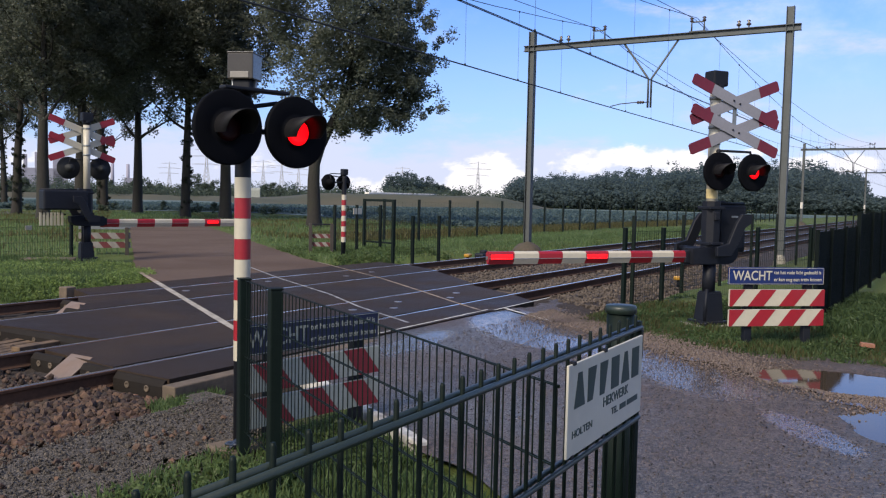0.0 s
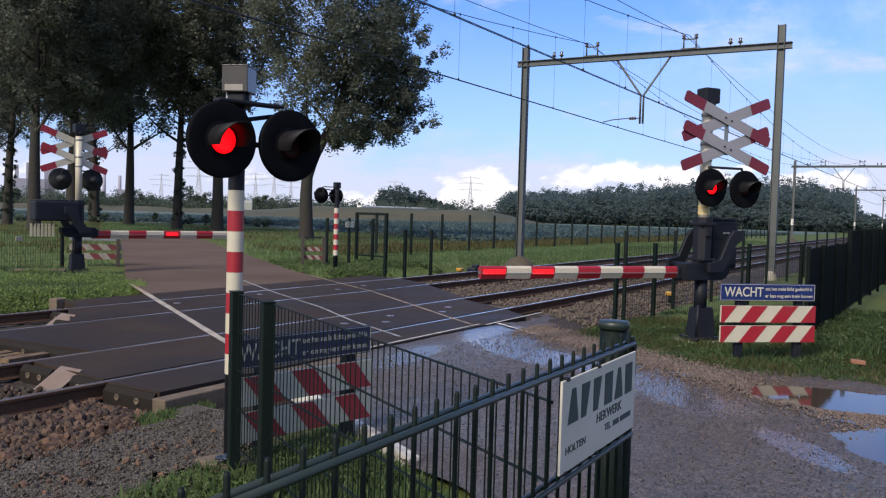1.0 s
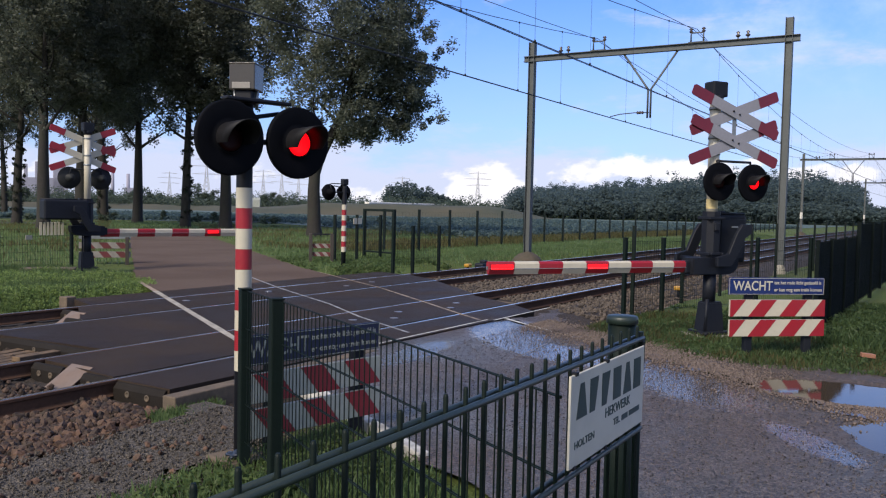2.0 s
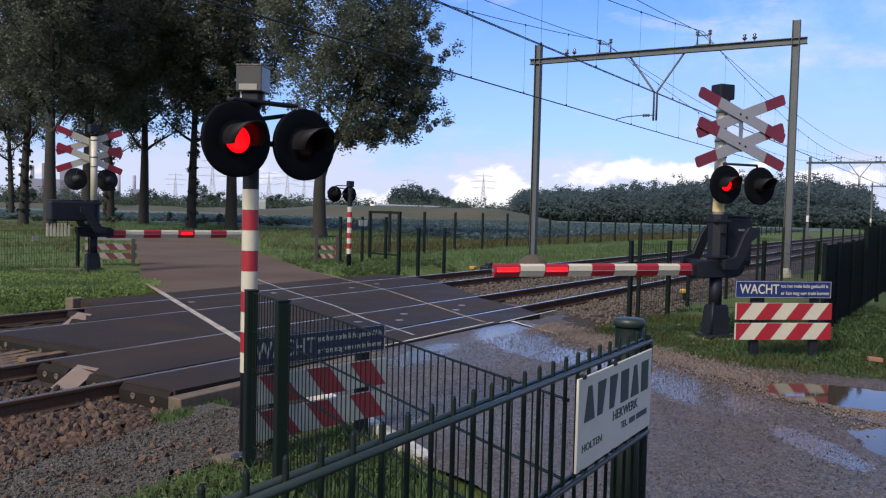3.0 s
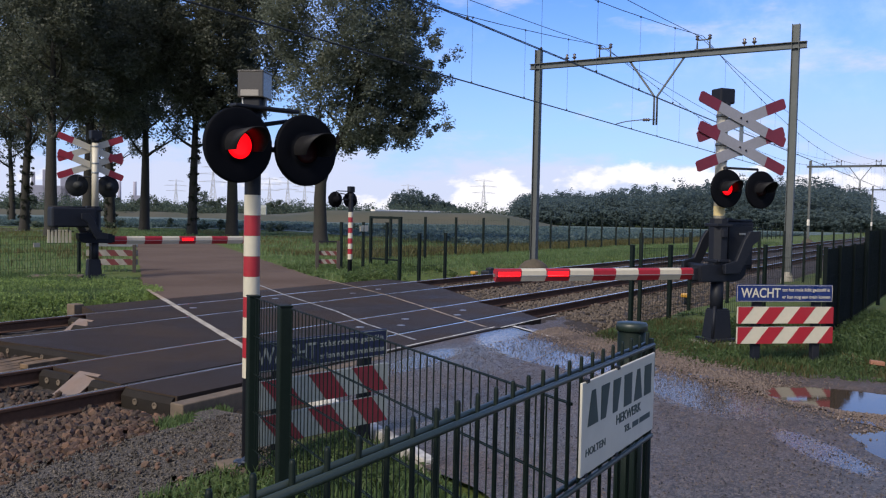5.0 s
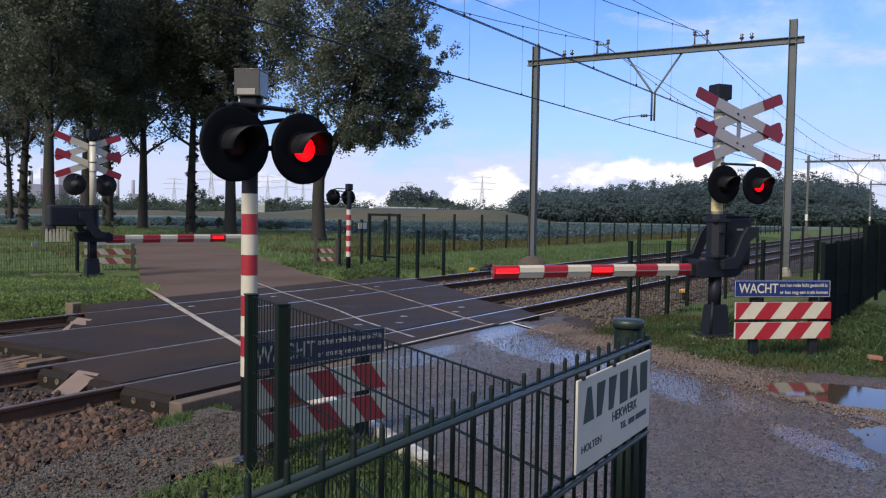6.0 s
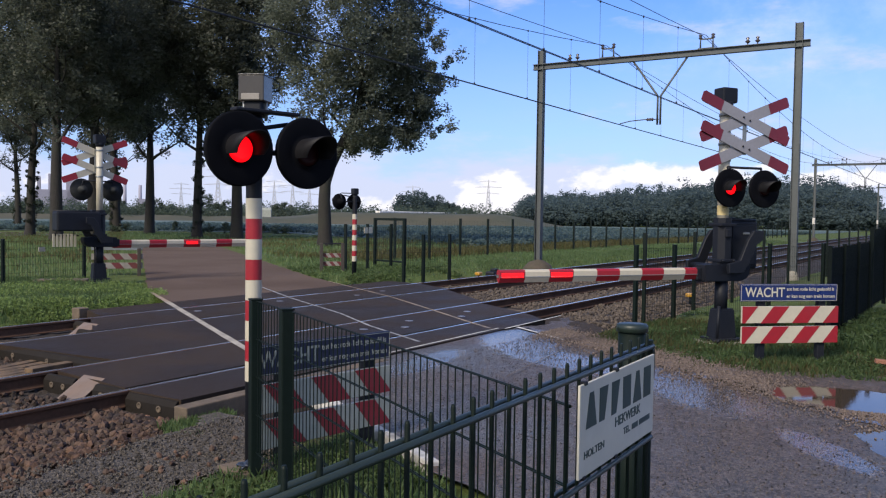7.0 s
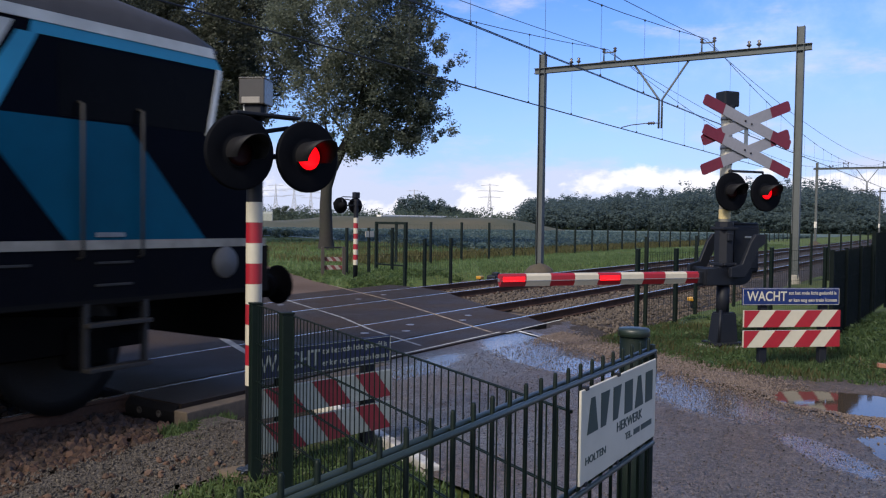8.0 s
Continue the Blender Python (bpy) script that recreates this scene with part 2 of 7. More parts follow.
def rise(x, y):
    """The height of the grass: a little lower round the near corner, lower still under the ballast."""
    z = -0.05 - 0.07 * (1 - smooth(5.0, 9.0, x)) * (1 - smooth(4.0, 6.5, y))
    z -= 0.33 * smooth(4.6, 5.6, y) * (1 - smooth(13.7, 14.9, y))
    lo, hi = 6.05 + (y - 4.87) * 0.601, 12.2 + (y - 6.53) * 0.645      # lower under the near road
    z -= 0.09 * smooth(lo + 0.2, lo + 0.8, x) * (1 - smooth(hi + 0.3, hi + 1.1, x)) * (1 - smooth(4.4, 5.4, y))
    far = math.hypot(x, y)
    z += 0.03 * math.sin(x * 1.3 + 2 * math.sin(y * 0.9)) * smooth(11, 16, far) * (1 - smooth(60, 90, far))
    return z - 0.4 * smooth(60, 200, far)


def steps(lo, hi, fine_lo, fine_hi, fine, coarse):
    out, v = [fine_lo], fine_lo
    while v < fine_hi:
        v += fine; out.append(v)
    gap = fine
    while v < hi:
        gap = min(gap * 1.35, coarse); v += gap; out.append(min(v, hi))
    v, gap = fine_lo, fine
    while v > lo:
        gap = min(gap * 1.35, coarse); v -= gap; out.insert(0, max(v, lo))
    return out


M_grass = mat("meadow_ground", (0.07, 0.11, 0.025), (0.09, 0.115, 0.035), 3.0, 0.95, 0, 0.8, fine=40, relief=0.04, dirt=(0.055, 0.05, 0.025), dirt_scale=0.35, dirt_amount=0.5, spec=0.2)
sheet("ground", steps(-2600, 2600, -6, 34, 0.4, 160), steps(-600, 2600, -4, 26, 0.4, 160), rise, M_grass, "damp green grass and soil round a railway crossing", "ground")

M_ballast = mat("ballast_bed", (0.034, 0.022, 0.0165), (0.016, 0.0115, 0.0095), 16, 0.9, 0, 1.0, fine=22, relief=0.06, dirt=(0.04, 0.032, 0.028), dirt_scale=2.5)


def bed(x, y):
    n = noise.noise((x * 5, y * 5, 0)) * 0.035 + noise.noise((x * 14, y * 14, 3)) * 0.02
    edge = smooth(4.9, 6.0, y) * (1 - smooth(13.4, 14.6, y))
    return -0.42 + 0.23 * edge + n


bx = [-200 + 2.0 * i for i in range(100)] + [0.1 * i for i in range(0, 260)] + [26 + 0.6 * i for i in range(90)] + [80 + 8 * i for i in range(30)]
sheet("ballast", bx, [4.7 + 0.11 * i for i in range(92)], bed, M_ballast, "rust-brown crushed stone ballast under the tracks", "ballast")


def rail_profile(y):
    """The section of a flat-bottomed rail, head up."""
    p = [(-0.07, -0.16), (0.07, -0.16), (0.07, -0.148), (0.012, -0.125), (0.009, -0.045), (0.036, -0.032), (0.036, -0.009), (0.028, -0.002), (0.016, 0.0)]
    return [(y + a, b) for a, b in p] + [(y - a, b) for a, b in p[::-1] if a > 0.0 and (a, b) not in ((0.07, -0.16),)]


def make_rail(y):
    r = thing("rail", pose(0, y, 0), "rusty steel rail with a polished running surface", "rail", "rails")

    def drawn(name, sec, material, label=""):
        bm = bmesh.new()
        ends = [[bm.verts.new((x, a, b)) for a, b in sec] for x in (-200, 330)]
        for k in range(len(sec)):
            bm.faces.new((ends[0][k], ends[0][(k + 1) % len(sec)], ends[1][(k + 1) % len(sec)], ends[1][k]))
        bm.faces.new(ends[0]); bm.faces.new(ends[1][::-1])
        bmesh.ops.recalc_face_normals(bm, faces=bm.faces)
        return part(name, bm, material, r, label)
    drawn("web_and_foot", rail_profile(0.0), M_railside, "rust-brown web, foot and head")
    drawn("running_band", [(-0.029, -0.003), (0.029, -0.003), (0.022, 0.0015), (-0.022, 0.0015)], M_railtop, "polished band on the head")


for ry_ in RAILS:
    make_rail(ry_)

# the road: skewed across the tracks


def left_edge(y):
    return 6.05 + (y - 4.87) * 0.601 if y < 16 else 12.74 + (y - 16) * 0.775


def right_edge(y):
    return 12.2 + (y - 6.53) * 0.645 if y < 16 else 18.3 + (y - 16) * 0.74


M_road = mat("wet_chipped_asphalt", (0.112, 0.096, 0.089), (0.04, 0.036, 0.036), 55, 0.40, 0, 1.0, fine=95, relief=0.03, spread=0.16, dirt=(0.095, 0.062, 0.044), dirt_scale=0.45, dirt_amount=0.65, rough_var=0.3)


chips(M_road, 50, 0.75)


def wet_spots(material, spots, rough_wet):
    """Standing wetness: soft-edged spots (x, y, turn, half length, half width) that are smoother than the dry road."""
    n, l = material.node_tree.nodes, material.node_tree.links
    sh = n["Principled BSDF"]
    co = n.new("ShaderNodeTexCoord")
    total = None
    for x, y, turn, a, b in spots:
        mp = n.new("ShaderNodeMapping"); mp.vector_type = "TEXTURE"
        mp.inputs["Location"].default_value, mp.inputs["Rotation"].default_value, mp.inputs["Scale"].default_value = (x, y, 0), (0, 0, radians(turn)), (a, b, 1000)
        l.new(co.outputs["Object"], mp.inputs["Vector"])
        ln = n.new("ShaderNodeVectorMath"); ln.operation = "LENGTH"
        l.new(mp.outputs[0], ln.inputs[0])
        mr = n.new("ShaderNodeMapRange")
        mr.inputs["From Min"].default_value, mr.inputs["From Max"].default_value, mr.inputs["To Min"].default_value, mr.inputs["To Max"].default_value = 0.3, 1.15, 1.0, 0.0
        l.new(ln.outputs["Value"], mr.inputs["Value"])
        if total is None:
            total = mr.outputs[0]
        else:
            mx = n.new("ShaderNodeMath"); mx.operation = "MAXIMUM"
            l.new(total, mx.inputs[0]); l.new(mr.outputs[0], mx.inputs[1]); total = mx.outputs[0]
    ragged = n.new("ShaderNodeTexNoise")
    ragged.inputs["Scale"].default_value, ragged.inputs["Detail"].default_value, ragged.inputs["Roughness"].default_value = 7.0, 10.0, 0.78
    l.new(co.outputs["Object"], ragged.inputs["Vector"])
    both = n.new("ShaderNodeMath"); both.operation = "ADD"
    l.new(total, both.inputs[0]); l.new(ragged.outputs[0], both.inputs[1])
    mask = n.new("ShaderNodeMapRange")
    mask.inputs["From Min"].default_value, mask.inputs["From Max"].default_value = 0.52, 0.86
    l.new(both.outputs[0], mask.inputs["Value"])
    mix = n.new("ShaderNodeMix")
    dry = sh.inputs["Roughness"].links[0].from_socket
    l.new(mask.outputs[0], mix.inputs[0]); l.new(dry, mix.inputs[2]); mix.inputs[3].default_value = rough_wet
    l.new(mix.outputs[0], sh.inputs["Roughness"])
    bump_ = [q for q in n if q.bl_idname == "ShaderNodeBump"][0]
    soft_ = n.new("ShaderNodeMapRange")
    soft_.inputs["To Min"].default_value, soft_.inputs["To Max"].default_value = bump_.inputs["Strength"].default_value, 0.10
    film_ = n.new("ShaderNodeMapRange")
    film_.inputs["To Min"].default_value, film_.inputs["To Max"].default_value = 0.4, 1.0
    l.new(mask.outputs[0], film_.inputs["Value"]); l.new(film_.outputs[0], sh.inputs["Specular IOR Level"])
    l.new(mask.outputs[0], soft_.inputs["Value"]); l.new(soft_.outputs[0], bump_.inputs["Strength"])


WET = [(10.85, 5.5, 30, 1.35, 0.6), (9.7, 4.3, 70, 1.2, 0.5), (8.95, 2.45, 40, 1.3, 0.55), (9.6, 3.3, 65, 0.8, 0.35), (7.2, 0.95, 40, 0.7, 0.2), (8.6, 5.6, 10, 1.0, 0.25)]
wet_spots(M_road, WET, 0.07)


def road_level(x, y):
    """The near road and its verge, with the two hollows in which rain stands."""
    z = -0.015 - 0.035 * (1 - smooth(3.5, 6, y)) * (1 - smooth(7, 11, x)) + 0.004 * noise.noise((x, y, 0))
    for cx, cy, ax, ay in ((9.45, 0.75, 0.66, 1.2), (7.95, -0.2, 0.98, 1.0)):
        d = math.hypot((x - cx) / ax, (y - cy) / ay) + 0.18 * noise.noise((x * 2.2, y * 2.2, 8)) + 0.08 * noise.noise((x * 7, y * 7, 8))
        z -= 0.045 * (1 - smooth(0.7, 1.12, d))
    return z


def road_sheet(name, y0, y1, n, label, height, material):
    verts, faces, k = [], [], 60
    for j in range(n + 1):
        y = y0 + (y1 - y0) * j / n
        for i in range(k + 1):
            s = i / k
            x = left_edge(y) * (1 - s) + right_edge(y) * s
            x += 0.12 * noise.noise((y * 1.7, s * 3, 5)) * (1 if s in (0.0, 1.0) else 0)
            verts.append((x, y, height(x, y)))
    for j in range(n):
        for i in range(k):
            a = j * (k + 1) + i
            faces.append((a, a + 1, a + k + 2, a + k + 1))
    me = bpy.data.meshes.new(name)
    me.from_pydata(verts, [], faces)
    me.polygons.foreach_set("use_smooth", [True] * len(faces))
    me.materials.append(material)
    return tagged(new(name, me), label, "road", "", "structure")


road_sheet("road_near", -9.0, 6.2, 190, "wet reddish-grey asphalt road before the tracks", road_level, M_road)
M_farroad = mat("dry_brown_asphalt", (0.122, 0.088, 0.072), (0.082, 0.060, 0.050), 40, 0.9, 0, 0.5, fine=90, relief=0.01, dirt=(0.072, 0.050, 0.040), dirt_scale=0.35, dirt_amount=0.75, spec=0.12)
road_sheet("road_far", 13.3, 41.0, 60, "grey asphalt road leading away past the trees", lambda x, y: -0.012 - 0.4 * smooth(60, 200, math.hypot(x, y)), M_farroad)

# rubber-edged panels of the crossing, track by track
def panel_strip(y0, y1, x0, x1, z=0.0):
    bm = bmesh.new()
    add_prism(bm, [(x0[0], y0), (x1[0], y0), (x1[1], y1), (x0[1], y1)], -0.18, z)
    return bm


CROSS = thing("crossing_deck", pose(0, 0, 0), "dark wet rubber and asphalt panels filling the level crossing", "level crossing", "", "structure")
for y0, y1, xa, xb in ((6.22, 6.965, (5.35, 5.35), (13.2, 13.9)), (7.095, 8.438, (5.4, 5.55), (14.0, 14.9)), (8.565, 10.73, (6.35, 6.2), (15.2, 17.2)),
                       (10.856, 12.199, (7.7, 8.6), (17.4, 18.2)), (12.33, 13.3, (8.9, 9.3), (18.2, 18.4))):
    part("panel", panel_strip(y0, y1, xa, xb), M_panel, CROSS)

# ---- details of the crossing ----
M_line = mat("worn_white_line", (0.62, 0.6, 0.55), (0.4, 0.39, 0.37), 30, 0.6, 0, 0.15, dirt=(0.12, 0.11, 0.11), dirt_scale=5, dirt_amount=0.7)
M_edge = mat("worn_cream_line", (0.44, 0.40, 0.33), (0.3, 0.27, 0.225), 30, 0.6, 0, 0.15, dirt=(0.12, 0.10, 0.085), dirt_scale=5, dirt_amount=0.6)
M_seam = mat("worn_grey_seam", (0.34, 0.34, 0.35), (0.22, 0.22, 0.23), 30, 0.6, 0, 0.15, dirt=(0.08, 0.08, 0.08), dirt_scale=5, dirt_amount=0.7)
M_ochre = mat("worn_yellow_line", (0.38, 0.29, 0.19), (0.25, 0.19, 0.14), 30, 0.6, 0, 0.15, dirt=(0.07, 0.06, 0.055), dirt_scale=5, dirt_amount=0.7)
M_steel = mat("bare_edge_steel", (0.5, 0.5, 0.52), (0.36, 0.36, 0.38), 30, 0.35, 0.9, 0.1, dirt=(0.2, 0.18, 0.17), dirt_amount=0.5, dirt_scale=4)
M_timber = mat("sawn_timber", (0.17, 0.108, 0.056), (0.095, 0.060, 0.033), 12, 0.8, 0, 0.5, fine=40, dirt=(0.05, 0.034, 0.022), dirt_scale=6, dirt_amount=0.7)
M_ramp = mat("galvanised_ramp", (0.22, 0.165, 0.13), (0.15, 0.115, 0.093), 9, 0.5, 0.3, 0.2, dirt=(0.2, 0.12, 0.07), dirt_scale=5)


def painted_line(a, b, w, material, label, z=0.004, cuts=14):
    """A thin worn stripe, its edges a little ragged."""
    a, b = Vector((*a, 0)), Vector((*b, 0))
    side = Vector((-(b - a).y, (b - a).x, 0)).normalized() * w / 2
    bm, rows = bmesh.new(), []
    for k in range(cuts + 1):
        q = a + (b - a) * k / cuts
        j = 1 + 0.25 * noise.noise(q * 3)
        rows.append([bm.verts.new(q + side * s * j + Vector((0, 0, z))) for s in (-1, 1)])
    for r, s in zip(rows, rows[1:]):
        bm.faces.new((r[0], s[0], s[1], r[1]))
    bmesh.ops.recalc_face_normals(bm, faces=bm.faces)
    return solid("road_marking", bm, material, label, "road marking", "", "structure")


painted_line((12.2, 15.2), (11.1, 13.35), 0.10, M_ochre, "worn ochre end of the road's edge line")
painted_line((11.1, 13.35), (6.95, 6.4), 0.105, M_edge, "white edge line across the crossing")
for a, b in (((14.75, 14.4), (13.22, 12.07)), ((13.22, 12.07), (11.7, 9.5)), ((11.7, 9.5), (10.65, 8.03)), ((10.65, 8.03), (9.75, 6.5))):
    painted_line(a, b, 0.05, M_seam, "thin pale seam across the crossing")
for a, b in (((17.2, 14.4), (14.8, 10.65)), ((14.8, 10.65), (13.23, 8.56)), ((13.23, 8.56), (12.03, 7.0)), ((12.03, 7.0), (11.6, 6.4))):
    painted_line(a, b, 0.05, M_ochre, "thin worn ochre line across the crossing")
painted_line((12.1, 6.2), (11.25, 5.0), 0.07, M_line, "pale line at the road's edge", -0.006)
# white line paint stands in for the sheen on the steel edge
for a, b, y, w in ((8.3, 11.7, 6.26, 0.04), (11.7, 13.9, 6.2, 0.04)):
    painted_line((a, y), (b, y + 0.05), w, M_line, "steel edge where the deck meets the road, its sheen painted white", 0.006)
# joints in the asphalt before the deck
painted_line((8.3, 4.35), (12.0, 4.85), 0.012, M_beam, "thin dark joint in the asphalt", -0.008)

# lifting sockets in the deck panels
for k, (x, y) in enumerate(((10.9, 7.55), (11.6, 7.95), (12.7, 7.6), (13.4, 7.9), (10.3, 7.9), (9.6, 7.5), (11.5, 11.3), (12.6, 11.8), (14.6, 11.4), (10.4, 11.7), (8.0, 7.7), (15.8, 11.6))):
    bm = bmesh.new(); add_lathe(bm, [(0.07, 0.0), (0.065, 0.004), (0.0, 0.005)], pose(x, y, 0.001), 12)
    part("lifting_socket", bm, M_steel, CROSS, "small steel socket")
# the concrete beam at the near edge of the deck
bm = bmesh.new(); add_box(bm, (0, -0.11, -0.3), (3.2, 0.06, -0.012), pose(5.18, 6.06, 0, 0, 0, 1.0), 0.012)
solid("edge_beam", bm, M_beam, "concrete edge beam along the crossing deck", "kerb", "", "structure")
bm = bmesh.new(); add_box(bm, (9.24, 13.44, -0.25), (9.44, 13.66, 0.02), None, 0.015)
solid("concrete_block", bm, M_beam, "small concrete block at the end of the deck", "block")
# bolted end beams and sloping end ramps
# dirty end faces, darkened further in colour to offset direct sun on them
M_endbeam = mat("shade_dark_dirty_concrete_end", (0.013, 0.0098, 0.0076), (0.0085, 0.0066, 0.0054), 12, 0.85, 0, 0.5, dirt=(0.010, 0.008, 0.007), dirt_scale=4, dirt_amount=0.7, spec=0.25)
for x, y0, y1 in ((5.42, 7.09, 7.55), (5.46, 7.95, 8.45), (5.36, 6.25, 6.95), (6.27, 8.6, 10.7), (7.8, 10.85, 11.32), (8.35, 11.75, 12.2)):
    bm = bmesh.new(); add_prism(bm, [(-0.07, -0.2), (0.0, -0.2), (0.0, -0.012), (-0.03, -0.02), (-0.07, -0.07)], -y1, -y0, pose(x, 0, 0, 90, 0, 0))
    beam_ = part("end_beam", bm, M_endbeam, CROSS, "dirty bolted end beam")
    for q in ((0.3, 0.7) if y1 - y0 < 1.5 else (0.15, 0.5, 0.85)):
        bm = bmesh.new(); add_lathe(bm, [(0.034, 0), (0.034, 0.008), (0.02, 0.01), (0.018, 0.002), (0.0, 0.002)], pose(x - 0.07, y0 + (y1 - y0) * q, -0.11, 0, -90, 0), 12)
        part("bolt", bm, M_beam, beam_, "pale bolt ring")
def ramp(cx, cy, w, label):
    r = thing("end_ramp", pose(cx, cy, 0), label, "ramp", "ramps at the deck's ends")
    bm = bmesh.new(); add_box(bm, (-0.36, -w / 2, -0.012), (0.02, w / 2, 0.0), pose(0, 0, 0.012, 0, -32, 0), 0.003)
    part("plate", bm, M_ramp, r)
    for s in (-1, 1):
        bm = bmesh.new(); add_prism(bm, [(-0.03, -0.02), (-0.03, -0.2), (-0.28, -0.2), (-0.28, -0.18)], s * (w / 2 - 0.02), s * (w / 2 - 0.01), pose(0, 0, 0, 90, 0, 0))
        part("cheek", bm, M_railside, r, "rusty side cheek")
ramp(5.50, 7.75, 0.35, "sloping pale metal ramp against dragging parts, between the rails")
ramp(8.12, 11.53, 0.36, "sloping pale metal ramp between the far rails")
for k in range(6):
    bm = bmesh.new(); add_box(bm, (0, -0.07, 0), (0.75 + 0.2 * (k % 3), 0.07, 0.055), None, 0.006)
    solid("timber", bm, M_timber, "pale sawn timber lying between the tracks", "timber", "timbers between the tracks", "", pose(5.3 + 0.07 * k, 9.15 + 0.16 * (k % 5), -0.18 + (0.06 if k == 5 else 0), 0, 0, 8 + 5 * math.sin(k * 2)))

# sleepers
sl = bmesh.new(); add_prism(sl, [(-0.13, -1.25), (0.13, -1.25), (0.13, 1.25), (-0.13, 1.25)], -0.32, -0.19)
sleeper = solid("sleeper", sl, M_beam, "grey concrete sleeper half buried in ballast", "sleeper", "sleepers", "", pose(4.6, NEAR_C_, 0))
for yc in (NEAR_C_, FAR_C_):
    for k in range(-9, 60):
        x = 4.6 + 0.62 * k
        if (x, yc) == (4.6, NEAR_C_) or (5.0 if yc < 9 else 7.2) < x < (15.2 if yc < 9 else 18.4):
            continue
        copy_thing(sleeper, pose(x, yc, 0.004 * math.sin(k * 7), 0, 0, math.sin(k * 5)))

# kerb beside the near road, broken
for k in range(7):
    bm = bmesh.new(); add_box(bm, (-0.44, -0.05, -0.12), (0.44, 0.05, 0.045), None, 0.012)
    y = 2.05 + 0.78 * k
    if not 2.9 < y < 5.2:
        continue
    solid("kerb_stone", bm, M_line, "weathered concrete kerb stone at the road's edge", "kerb", "kerb stones", "", pose(left_edge(y) + 0.02, y, -0.06, 0, 0, 58.8))

# stones
def stone_mesh(seed, r):
    bm = bmesh.new()
    bmesh.ops.create_icosphere(bm, subdivisions=1, radius=r)
    rnd = random.Random(seed)
    for v in bm.verts:
        v.co = Vector((v.co.x * rnd.uniform(0.7, 1.35), v.co.y * rnd.uniform(0.7, 1.25), v.co.z * rnd.uniform(0.5, 1.0)))
    return mesh_of(bm, "stone", M_stone)


M_stone = mat("ballast_stone", (0.115, 0.060, 0.036), (0.022, 0.0125, 0.009), 7, 0.8, 0, 0.6, fine=60, dirt=(0.075, 0.062, 0.05), dirt_scale=5, vary=0.9)
rnd = random.Random(5)
shapes = [stone_mesh(k, 0.036) for k in range(9)]
bed_ob = bpy.data.objects["ballast"]
for k in range(300):
    x, y = rnd.uniform(2.6, 5.2), rnd.uniform(5.0, 6.75)
    s = new("stone", shapes[k % 9])
    s.parent = bed_ob
    sc = rnd.uniform(0.5, 1.35)
    s.matrix_basis = Matrix.LocRotScale((x, y, bed(x, y) + 0.015), Euler([rnd.uniform(0, 6.3) for _ in range(3)]), (sc, sc, sc))


def scatter_stones(label, n, area, height, size, material, seed):
    """Loose stones past counting, as one joined mesh."""
    rnd = random.Random(seed)
    base = []
    for k in range(8):
        bm = bmesh.new(); bmesh.ops.create_icosphere(bm, subdivisions=1, radius=1.0)
        r2 = random.Random(k + 40)
        base.append(([Vector((v.co.x * r2.uniform(0.7, 1.3), v.co.y * r2.uniform(0.7, 1.3), v.co.z * r2.uniform(0.5, 0.95))) for v in bm.verts], [[v.index for v in f.verts] for f in bm.faces]))
        bm.free()
    verts, faces = [], []
    while n > 0:
        x, y = area(rnd)
        if x is None:
            continue
        n -= 1
        co, fa = base[rnd.randrange(8)]
        big = rnd.uniform(*size)
        m = Matrix.LocRotScale((x, y, height(x, y) + rnd.uniform(-0.3, 0.5) * big), Euler([rnd.uniform(0, 6.3) for _ in range(3)]), [rnd.uniform(0.75, 1.3) * big for _ in range(3)])
        o = len(verts)
        verts += [m @ v for v in co]
        faces += [[o + i for i in f] for f in fa]
    me = bpy.data.meshes.new("loose_stones")
    me.from_pydata([tuple(v) for v in verts], [], faces)
    me.materials.append(material)
    return tagged(new("loose_stones", me), label, "stones", "", "stuff")


def west_area(rnd):
    x, y = rnd.uniform(-1.5, 6.3), rnd.uniform(4.95, 12.6)
    if y < 7 and x > 5.1 or y > 7 and x > 5.2 and y < 8.6:
        return None, None
    return x, y


def east_area(rnd):
    x, y = rnd.uniform(13.6, 27), rnd.uniform(5.1, 13.9)
    if x < 14 + (y - 5) * 0.62 or (x > 20 and rnd.random() < 0.5):
        return None, None
    return x, y


def shoulder_area(rnd):
    return rnd.uniform(1.2, 5.15), rnd.uniform(5.0, 6.95)


M_greystone = mat("grey_brown_ballast_stone", (0.10, 0.077, 0.06), (0.04, 0.032, 0.027), 12, 0.85, 0, 0.6, fine=60, dirt=(0.05, 0.043, 0.038), dirt_scale=5, vary=0.7)
scatter_stones("crushed brown ballast stones on the near shoulder", 6000, shoulder_area, lambda x, y: bed(x, y) + 0.012, (0.018, 0.052), M_stone, 12)
scatter_stones("crushed brown ballast stones between the rails", 9500, west_area, lambda x, y: bed(x, y) + 0.006, (0.014, 0.042), M_stone, 11)
scatter_stones("crushed grey-brown ballast stones beyond the deck", 9500, east_area, lambda x, y: bed(x, y) + 0.006, (0.016, 0.046), M_greystone, 13)

